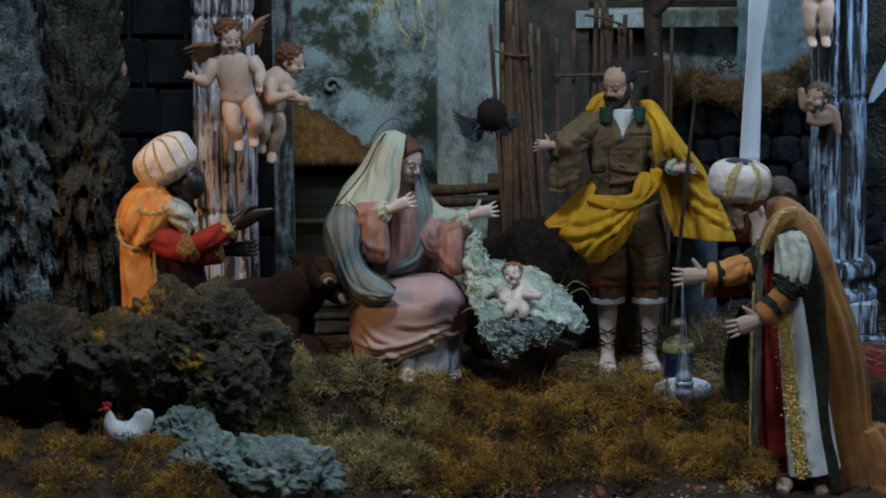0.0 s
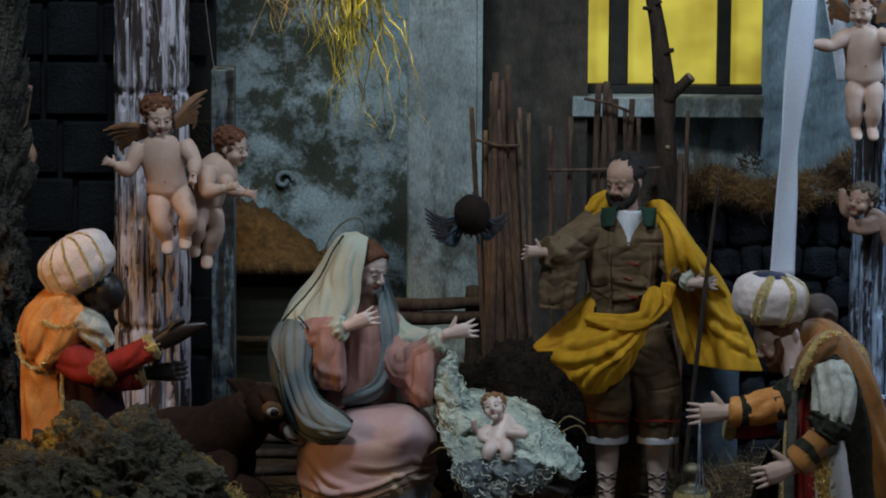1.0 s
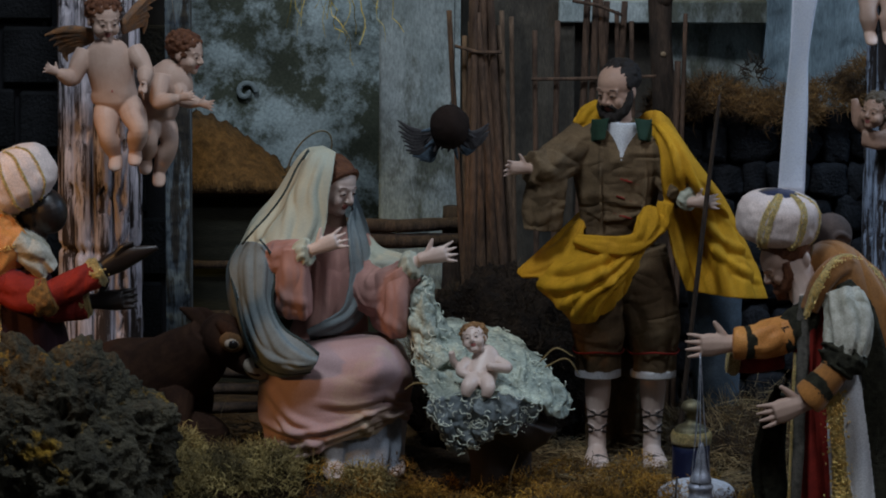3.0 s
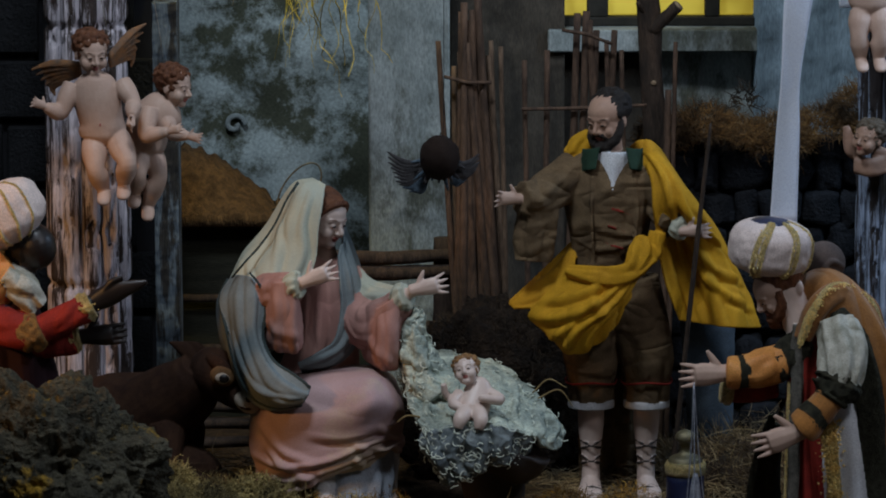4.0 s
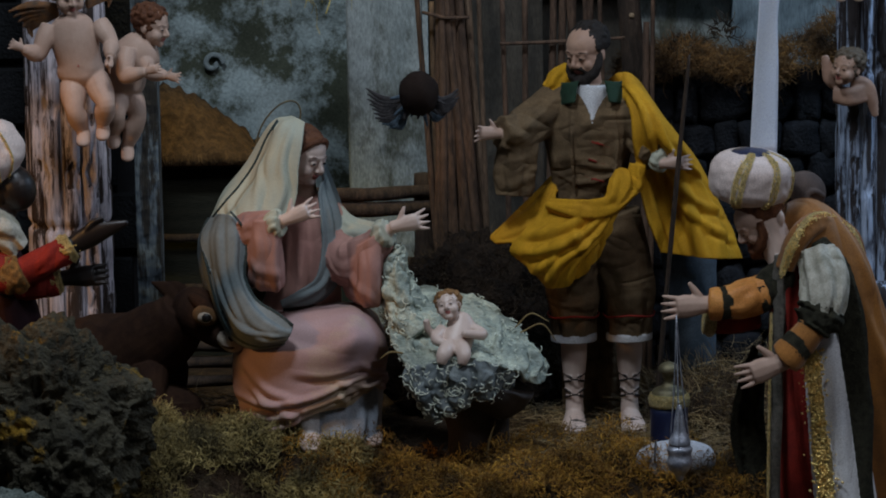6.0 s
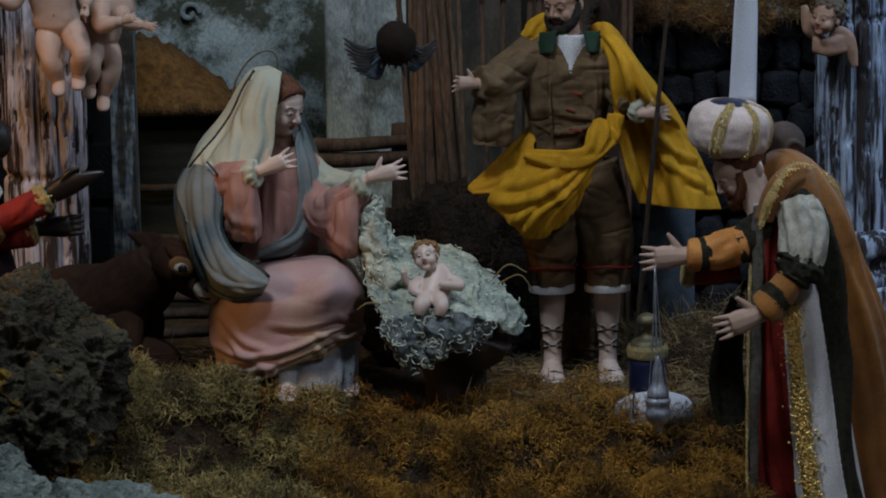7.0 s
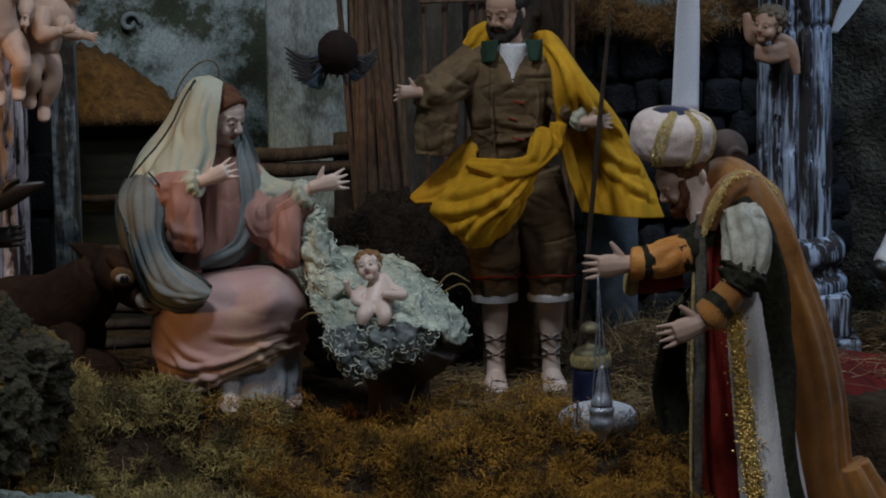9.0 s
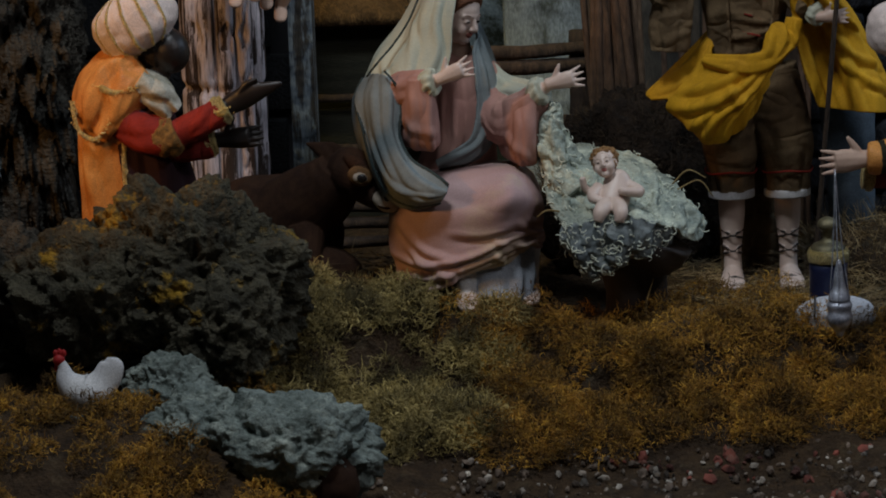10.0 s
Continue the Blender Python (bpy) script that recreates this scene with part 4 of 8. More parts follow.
    # grey-blue mantle: a deep loop beside the near arm
    f.patch([[(-0.2050, -0.0000, 0.2180), (-0.1990, -0.0450, 0.2280), (-0.1860, -0.0780, 0.2330), (-0.1780, -0.0820, 0.2290)],
             [(-0.2180, 0.0000, 0.1970), (-0.2090, -0.0600, 0.2080), (-0.1860, -0.0920, 0.2120), (-0.1680, -0.0880, 0.2090)],
             [(-0.2180, 0.0000, 0.1680), (-0.2060, -0.0700, 0.1800), (-0.1860, -0.1000, 0.1830), (-0.1700, -0.0940, 0.1790)],
             [(-0.2090, -0.0000, 0.1340), (-0.1970, -0.0800, 0.1470), (-0.1780, -0.1120, 0.1580), (-0.1610, -0.1040, 0.1580)],
             [(-0.1930, -0.0200, 0.1110), (-0.1830, -0.0950, 0.1220), (-0.1660, -0.1250, 0.1390), (-0.1440, -0.1180, 0.1480)],
             [(-0.1730, -0.0500, 0.1040), (-0.1620, -0.1120, 0.1140), (-0.1470, -0.1360, 0.1300), (-0.1310, -0.1280, 0.1420)],
             [(-0.1410, -0.0900, 0.1120), (-0.1350, -0.1280, 0.1200), (-0.1290, -0.1380, 0.1290), (-0.1260, -0.1320, 0.1360)]], M_BLUEGREY, 70, 110, 0.003, [
        (0.30, 0.02, 0.30, 0.95, 0.0, 0.0055, 0.0034), (0.55, 0.02, 0.55, 0.98, 0.0, 0.0050, 0.0034), (0.80, 0.04, 0.78, 0.98, 0.0, 0.0048, 0.0034), (0.10, 0.20, 0.14, 0.9, 0.0, 0.0060, 0.0032), (0.42, 0.35, 0.66, 0.95, 0.0, 0.0032, 0.0040)])
    for rows in ([(-0.1400, -0.0240, 0.3140), (-0.1510, -0.0360, 0.2980), (-0.1620, -0.0440, 0.2760), (-0.1760, -0.0520, 0.2570), (-0.1900, -0.0660, 0.2430), (-0.2020, -0.0600, 0.2280)],
                 [(-0.1840, -0.0880, 0.2380), (-0.1750, -0.0940, 0.2280), (-0.1680, -0.0920, 0.2090), (-0.1710, -0.0980, 0.1790), (-0.1610, -0.1080, 0.1580), (-0.1420, -0.1220, 0.1480), (-0.1260, -0.1360, 0.1380)],
                 [(-0.2070, -0.0400, 0.2240), (-0.2140, -0.0550, 0.2070), (-0.2070, -0.0780, 0.1810), (-0.1980, -0.0880, 0.1480), (-0.1830, -0.1000, 0.1220), (-0.1610, -0.1180, 0.1150), (-0.1340, -0.1320, 0.1200)]):
        f.tube([(*q, 0.0014) for q in rows], M_HEM, 8, 50)
    # far side of the mantle: along the neck, over the far arm, and the fold across the waist
    f.patch([[(-0.1030, -0.0000, 0.2820), (-0.0980, -0.0100, 0.2660), (-0.0960, -0.0250, 0.2560)],
             [(-0.0920, 0.0100, 0.2530), (-0.0960, -0.0220, 0.2470), (-0.1020, -0.0360, 0.2460)],
             [(-0.0820, 0.0100, 0.2230), (-0.0890, -0.0300, 0.2230), (-0.1010, -0.0460, 0.2230)],
             [(-0.0780, 0.0000, 0.1930), (-0.0880, -0.0360, 0.1940), (-0.1000, -0.0500, 0.1940)],
             [(-0.0820, -0.0100, 0.1620), (-0.0930, -0.0440, 0.1630), (-0.1060, -0.0540, 0.1680)],
             [(-0.1000, -0.0200, 0.1420), (-0.1120, -0.0520, 0.1460), (-0.1200, -0.0560, 0.1570)],
             [(-0.1380, -0.0200, 0.1300), (-0.1390, -0.0560, 0.1400), (-0.1410, -0.0580, 0.1460)]], M_BLUEGREY, 40, 80, 0.003, [
        (0.35, 0.05, 0.40, 0.95, 0.0, 0.0036, 0.0045), (0.68, 0.15, 0.72, 0.95, 0.0, 0.0034, 0.0045), (0.15, 0.3, 0.2, 0.9, 0.0, 0.0036, 0.0040)])
    f.patch([[(-0.0900, 0.0200, 0.2280), (-0.0850, -0.0100, 0.2270), (-0.0840, -0.0200, 0.2020), (-0.0830, -0.0200, 0.1750)],
             [(-0.0720, 0.0200, 0.2110), (-0.0690, -0.0200, 0.2150), (-0.0690, -0.0450, 0.2040), (-0.0730, -0.0400, 0.1840)],
             [(-0.0420, 0.0000, 0.2060), (-0.0430, -0.0400, 0.2120), (-0.0530, -0.0620, 0.2050), (-0.0650, -0.0500, 0.1910)]], M_CREAM, 40, 40, 0.0025, [
        (0.3, 0.0, 0.35, 1.0, 0.0, 0.0036, 0.0036), (0.6, 0.0, 0.6, 1.0, 0.0, 0.0036, 0.0036)])
    # near sleeve with its hanging cuff, then the far one
    f.tube([(-0.1770, -0.0200, 0.2060, 0.018), (-0.1660, -0.0750, 0.2170, 0.0170), (-0.1520, -0.0920, 0.2240, 0.0135), (-0.1430, -0.1000, 0.2270, 0.0110)], M_PINK, 32, 20, 5, 0.0012, 2, 3)
    f.patch([[(-0.1680, -0.0850, 0.2260), (-0.1550, -0.1080, 0.2320), (-0.1450, -0.1120, 0.2320), (-0.1410, -0.1000, 0.2210)],
             [(-0.1700, -0.0850, 0.1990), (-0.1570, -0.1100, 0.2020), (-0.1430, -0.1120, 0.2030), (-0.1370, -0.0920, 0.1990)],
             [(-0.1700, -0.0800, 0.1710), (-0.1560, -0.1040, 0.1720), (-0.1420, -0.1060, 0.1710), (-0.1360, -0.0860, 0.1710)],
             [(-0.1680, -0.0600, 0.1640), (-0.1560, -0.0800, 0.1630), (-0.1430, -0.0820, 0.1620), (-0.1380, -0.0660, 0.1640)]], M_PINK, 40, 40, 0.005, [
        (0.30, 0.1, 0.35, 0.9, 0.0, 0.0040, 0.0030), (0.70, 0.05, 0.62, 0.9, 0.0, 0.0040, 0.0030), (0.1, 0.4, 0.8, 0.55, 0.03, 0.0036, 0.0025)])
    f.tube([(-0.1430, -0.1020, 0.2270, 0.0110), (-0.1400, -0.1060, 0.2290, 0.0125), (-0.1360, -0.1080, 0.2300, 0.0105)], M_CREAM, 28, 8, 9, 0.0016, 0, 2)
    f.tube([(-0.1410, -0.1040, 0.2270, 0.0060), (-0.1300, -0.1100, 0.2330, 0.0050)], M_SKINP, 14, 6)
    f.hand((-0.1310, -0.1100, 0.2330), (0.88, -0.15, 0.38), 0.0118, M_SKINP, 0.55, (0, 0, 1), 0.25, 0.9)
    f.tube([(-0.0940, -0.0100, 0.1950, 0.020), (-0.0720, -0.0450, 0.1790, 0.023), (-0.0530, -0.0620, 0.1940, 0.019), (-0.0420, -0.0720, 0.2080, 0.0125)], M_PINK, 32, 20, 5, 0.0014, 2, 7)
    f.patch([[(-0.0770, -0.0400, 0.1870), (-0.0630, -0.0750, 0.2010), (-0.0500, -0.0850, 0.2120), (-0.0410, -0.0700, 0.2110)],
             [(-0.0820, -0.0400, 0.1680), (-0.0630, -0.0850, 0.1760), (-0.0490, -0.0900, 0.1820), (-0.0420, -0.0650, 0.1830)],
             [(-0.0770, -0.0400, 0.1480), (-0.0620, -0.0820, 0.1510), (-0.0490, -0.0840, 0.1510), (-0.0440, -0.0600, 0.1520)],
             [(-0.0700, -0.0200, 0.1390), (-0.0600, -0.0600, 0.1410), (-0.0510, -0.0620, 0.1410), (-0.0470, -0.0450, 0.1440)]], M_PINK, 40, 40, 0.005, [
        (0.35, 0.1, 0.40, 0.95, 0.0, 0.0040, 0.0032), (0.7, 0.1, 0.66, 0.9, 0.0, 0.0040, 0.0032), (0.1, 0.3, 0.6, 0.7, 0.0, 0.0040, 0.0032)])
    f.tube([(-0.0430, -0.0740, 0.2090, 0.0115), (-0.0400, -0.0780, 0.2130, 0.0130), (-0.0370, -0.0800, 0.2150, 0.0105)], M_CREAM, 28, 8, 9, 0.0016, 0, 5)
    f.tube([(-0.0400, -0.0760, 0.2130, 0.0062), (-0.0290, -0.0820, 0.2200, 0.0052)], M_SKINP, 14, 6)
    f.hand((-0.0300, -0.0820, 0.2200), (0.90, -0.15, 0.22), 0.0118, M_SKINP, 0.55, (0, 0, 1), 0.25, 0.9)
    # thin halo ring
    c = Vector((-0.1410, 0.0300, 0.2970))
    ring = [(c.x + 0.019 * math.cos(a) * 0.55 + 0.030 * math.sin(a) * 0.62, c.y, c.z + 0.030 * math.sin(a) * 0.80 - 0.012 * math.cos(a), 0.0009) for a in [2 * math.pi * k / 24 for k in range(25)]]
    f.extra.tube(ring, M_BRASS, 6, 80)
    return finish(fuse(f), "seated_statue", (-0.115, -0.04, 0.0), "seated figurine in cream veil, grey-blue mantle and mauve robe")


def standing_man():
    f = Form()
    f.extra = Form()
    for x, s in ((0.1385, -1), (0.1915, 1)):
        f.tube([(x, 0.002, 0.11, 0.0125), (x, 0.003, 0.075, 0.0125), (x, 0.002, 0.04, 0.0085), (x, 0.0, 0.022, 0.009)], M_SKINP, 16, 12)
        f.tube([(x, 0.006, 0.018, 0.009, 0.008), (x + 0.001 * s, -0.014, 0.016, 0.0105, 0.0085), (x + 0.002 * s, -0.034, 0.0125, 0.0125, 0.006), (x + 0.002 * s, -0.041, 0.0115, 0.009, 0.004)], M_SKINP, 14, 12, ref=(0, 0, 1))
        for k in range(5):
            f.ball((x + (k - 2) * 0.0046 + 0.002 * s, -0.043 + abs(k - 2) * 0.0012, 0.0115), (0.0024, 0.0035, 0.0026), M_SKINP, seg=8)
        block_mesh(f, (x - 0.012, -0.045, 0.004), (x + 0.013, 0.012, 0.0085), M_LEATHER, 0.0015)
        for q in (0.040, 0.055):
            for d in (-1, 1):
                f.tube([(x - 0.0105, 0.0, q - d * 0.004, 0.0009), (x, -0.0115, q, 0.0009), (x + 0.0105, 0.0, q + d * 0.004, 0.0009)], M_LEATHER, 6, 8)
        for q in (0.0, -0.012, -0.028):
            f.tube([(x - 0.012, q, 0.014, 0.0011), (x, q - 0.004, 0.0245 + q * 0.15, 0.0011), (x + 0.013, q, 0.014, 0.0011)], M_LEATHER, 6, 8)
        f.tube([(0.158 + 0.017 * s, 0.0, 0.215, 0.027, 0.025), (0.160 + 0.024 * s, 0.0, 0.175, 0.0275, 0.026), (x, 0.0, 0.14, 0.0255, 0.024), (x, 0.0, 0.115, 0.021, 0.02), (x, 0.0, 0.100, 0.0205, 0.02), (x, 0.0, 0.094, 0.019, 0.018)],
               M_BROWN, 60, 50, 6, 0.0012, 1.5, 3 + s)
        f.tube([(x, 0, 0.0985, 0.0222, 0.0215), (x, 0, 0.0915, 0.0225, 0.0218)], M_WHITE, 40, 6)
        f.extra.tube([(x + 0.0246 * math.cos(a), 0.0240 * math.sin(a), 0.1175 + 0.0015 * math.sin(a * 3), 0.0010) for a in [0.5236 * k for k in range(13)]], M_RED, 6, 60)
    # coat tail behind the legs
    f.sheet(lambda u, v: (0.128 + 0.074 * u, 0.03 + 0.006 * math.sin(u * 16 + v), 0.20 - 0.19 * v), M_BROWN, 30, 20, 0.003)
    f.tube([(0.156, 0.0, 0.195, 0.039, 0.028), (0.155, 0.0, 0.225, 0.034, 0.026), (0.155, 0.0, 0.255, 0.036, 0.028), (0.155, -0.002, 0.295, 0.043, 0.030), (0.156, 0.0, 0.322, 0.044, 0.024), (0.157, 0.002, 0.337, 0.024, 0.018), (0.157, 0.002, 0.341, 0.014, 0.013)],
           M_BROWN, 48, 40, 6, 0.0014, 1.0, 5)
    # wrinkled cross creases on the chest
    for k, (z, sl) in enumerate(((0.249, 0.006), (0.266, -0.004), (0.284, 0.005), (0.301, -0.004))):
        f.tube([(0.126, -0.016, z + sl, 0.0015), (0.145, -0.0275, z, 0.0034), (0.166, -0.0285, z + sl * 0.6, 0.0030), (0.184, -0.017, z + sl * 1.4, 0.0012)], M_BROWN, 10, 16)
    f.tube([(0.138, -0.026, 0.318, 0.0016), (0.137, -0.0325, 0.285, 0.0018), (0.139, -0.030, 0.245, 0.0016)], M_BROWN, 8, 16)
    f.tube([(0.178, -0.024, 0.318, 0.0016), (0.181, -0.028, 0.285, 0.0018), (0.176, -0.027, 0.245, 0.0016)], M_BROWN, 8, 16)
    for k, z in enumerate((0.252, 0.268, 0.285)):
        f.tube([(0.150 + 0.003 * k, -0.0325, z + 0.004, 0.0007), (0.168 + 0.003 * k, -0.0325, z - 0.002, 0.0007)], M_RED, 6, 4)
    # shirt and collar
    f.sheet(lambda u, v: (0.157 + (u - 0.5) * 0.036 * (1 - v) ** 0.8, -0.0225 - 0.008 * v + 0.03 * abs(u - 0.5) ** 2, 0.341 - 0.034 * v), M_WHITE, 12, 10, 0.002)
    for s in (-1, 1):
        f.sheet(lambda u, v: (0.157 + s * (0.012 + 0.016 * u + 0.004 * v * (1 - u)), -0.024 - 0.004 * math.sin(u * 3) + 0.014 * u - 0.006 * v, 0.346 - 0.020 * v - 0.003 * u), M_GREEN, 10, 10, 0.0025)
    f.tube([(0.157, 0.0, 0.325, 0.013), (0.156, -0.002, 0.342, 0.0115), (0.154, -0.003, 0.36, 0.012)], M_SKINJ, 16, 8)
    model_head(f, (0.1530, -0.0060, 0.3710), 0.0500, -38, 14, 0, M_SKINJ, M_HAIRD, "man")
    # arms
    f.tube([(0.122, 0.002, 0.322, 0.019), (0.104, -0.012, 0.308, 0.0195), (0.085, -0.026, 0.299, 0.018), (0.070, -0.036, 0.300, 0.014)], M_BROWN, 32, 20, 5, 0.0018, 3, 7)
    f.tube([(0.090, -0.022, 0.302, 0.017, 0.014), (0.086, -0.026, 0.275, 0.018, 0.012), (0.083, -0.026, 0.252, 0.017, 0.010), (0.082, -0.026, 0.238, 0.014, 0.008)], M_BROWN, 36, 18, 5, 0.0028, 0, 2)
    f.hand((0.069, -0.037, 0.299), (-0.9, -0.3, 0.08), 0.0098, M_SKIN, 0.5, (0, 0, 1), 0.5)
    f.tube([(0.188, 0.0, 0.320, 0.019), (0.207, -0.012, 0.292, 0.018), (0.218, -0.036, 0.273, 0.015)], M_BROWN, 28, 16, 5, 0.0018, 2, 9)
    f.tube([(0.217, -0.037, 0.274, 0.0105), (0.221, -0.041, 0.271, 0.0115), (0.2235, -0.044, 0.270, 0.009)], M_CREAM, 24, 6, 8, 0.0010)
    f.hand((0.224, -0.046, 0.269), (0.95, -0.25, 0.05), 0.0095, M_SKIN, 0.4, (0, 0, 1), 0.6)
    # mustard mantle: over one shoulder and down behind the staff, then a knotted sash with a flying end
    f.patch([[(0.1750, 0.0200, 0.3400), (0.1820, 0.0000, 0.3490), (0.1930, -0.0000, 0.3490), (0.2030, 0.0200, 0.3390)],
             [(0.1930, -0.0220, 0.3190), (0.2020, -0.0360, 0.3260), (0.2150, -0.0280, 0.3200), (0.2320, 0.0120, 0.2960)],
             [(0.1960, -0.0320, 0.2870), (0.2110, -0.0500, 0.2960), (0.2300, -0.0420, 0.2910), (0.2570, 0.0100, 0.2640)],
             [(0.2000, -0.0340, 0.2530), (0.2190, -0.0160, 0.2530), (0.2480, -0.0200, 0.2500), (0.2770, 0.0100, 0.2250)],
             [(0.2080, -0.0320, 0.2150), (0.2320, -0.0120, 0.2110), (0.2610, -0.0300, 0.2110), (0.2910, 0.0100, 0.1960)],
             [(0.2210, -0.0260, 0.1800), (0.2420, -0.0200, 0.1760), (0.2700, -0.0360, 0.1750), (0.3010, 0.0100, 0.1660)]], M_YELLOW, 90, 100, 0.003, [
        (0.10, 0.08, 0.10, 1.0, 0.0, 0.0050, 0.0060), (0.30, 0.12, 0.36, 1.0, 0.02, 0.0050, 0.0065), (0.55, 0.20, 0.58, 1.0, 0.0, 0.0050, 0.0065), (0.78, 0.25, 0.80, 1.0, 0.0, 0.0050, 0.0060), (0.35, 0.50, 0.90, 0.72, 0.08, 0.0045, 0.0055), (0.45, 0.65, 0.95, 0.88, 0.06, 0.0042, 0.0050), (0.50, 0.38, 0.92, 0.55, 0.05, 0.0042, 0.0045)])
    f.tube([(0.1400, 0.0200, 0.3490, 0.010, 0.010), (0.1260, 0.0140, 0.3400, 0.011, 0.010), (0.1160, 0.0120, 0.3320, 0.006, 0.006)], M_YELLOW, 24, 14, 4, 0.0015)
    f.patch([[(0.1270, 0.0100, 0.2570), (0.1230, -0.0120, 0.2420), (0.1230, -0.0240, 0.2260)],
             [(0.0910, 0.0080, 0.2220), (0.0940, -0.0140, 0.2110), (0.0990, -0.0260, 0.1960)],
             [(0.0600, -0.0000, 0.1940), (0.0600, -0.0060, 0.1920), (0.0640, -0.0120, 0.1890)]], M_YELLOW, 50, 50, 0.003, [(0.3, 0.0, 0.45, 0.95, 0.0, 0.0045, 0.0045), (0.65, 0.0, 0.6, 0.95, 0.0, 0.0045, 0.0045)])
    f.patch([[(0.1160, -0.0260, 0.2270), (0.1400, -0.0460, 0.2280), (0.1650, -0.0480, 0.2300), (0.1890, -0.0400, 0.2430)],
             [(0.0900, -0.0220, 0.2010), (0.1200, -0.0560, 0.2020), (0.1510, -0.0620, 0.2040), (0.1780, -0.0460, 0.2190)],
             [(0.0780, -0.0180, 0.1830), (0.1070, -0.0520, 0.1750), (0.1390, -0.0600, 0.1830), (0.1700, -0.0460, 0.2000)],
             [(0.0920, -0.0160, 0.1730), (0.1160, -0.0440, 0.1510), (0.1400, -0.0500, 0.1600), (0.1620, -0.0420, 0.1800)]], M_YELLOW, 100, 80, 0.003, [
        (0.92, 0.05, 0.30, 0.95, 0.05, 0.0050, 0.0075), (0.85, 0.02, 0.12, 0.60, 0.06, 0.0050, 0.0070), (0.95, 0.25, 0.52, 1.0, 0.04, 0.0045, 0.0065), (0.70, 0.0, 0.05, 0.35, 0.04, 0.0045, 0.0060), (0.55, 0.30, 0.20, 0.85, 0.05, 0.0040, 0.0055), (0.98, 0.45, 0.75, 1.0, 0.02, 0.0040, 0.0055), (0.45, 0.12, 0.70, 0.50, 0.06, 0.0040, 0.0050)])
    f.tube([(0.1160, -0.0300, 0.2280, 0.006, 0.007), (0.1390, -0.0500, 0.2270, 0.009, 0.008), (0.1610, -0.0540, 0.2280, 0.010, 0.008), (0.1770, -0.0520, 0.2340, 0.009, 0.008), (0.1910, -0.0440, 0.2470, 0.009, 0.008)], M_YELLOW, 28, 36, 4, 0.0016, 6, 2)
    f.tube([(0.1840, -0.0440, 0.2640, 0.005), (0.1830, -0.0500, 0.2530, 0.010, 0.007), (0.1780, -0.0540, 0.2410, 0.008, 0.007), (0.1720, -0.0540, 0.2280, 0.006)], M_YELLOW, 24, 22, 4, 0.0018, 3, 4)
    f.tube([(0.1910, -0.0440, 0.2440, 0.008), (0.1970, -0.0360, 0.2510, 0.008), (0.2000, -0.0340, 0.2670, 0.006)], M_YELLOW, 20, 12, 3, 0.0015)
    return finish(fuse(f), "standing_statue", (0.163, 0.0, 0.004), "bearded standing figurine in brown tunic and mustard mantle")


def turban(f, centre, radii, turn, mat, bands=((-0.60, 0.0026), (-0.47, 0.0010), (-0.40, 0.0010), (0.30, 0.0010), (0.42, 0.0026), (1.05, 0.0020))):
    f.ball(centre, radii, mat, turn, 96, pleats=30, pleat=0.009, squash=0.62, rough=0.03, freq=4)
    m = pose(*centre, *turn)
    for a0, wide in bands:
        pts = []
        for i in range(13):
            th = -1.25 + 2.5 * i / 12
            an = a0 + 0.16 * th
            p = m @ Vector((math.sin(an) * math.cos(th) * radii[0] * 1.012, -math.cos(an) * math.cos(th) * radii[1] * 1.012, math.copysign(abs(math.sin(th)) ** 0.62, math.sin(th)) * radii[2] * 1.012))
            pts.append((*p, wide, 0.0012))
        f.tube(pts, M_GOLD, 8, 30, rough=0.3)
        f.glitter(pts, int(40000 * wide), wide * 0.6, int(a0 * 100) + 300, 0.0008)


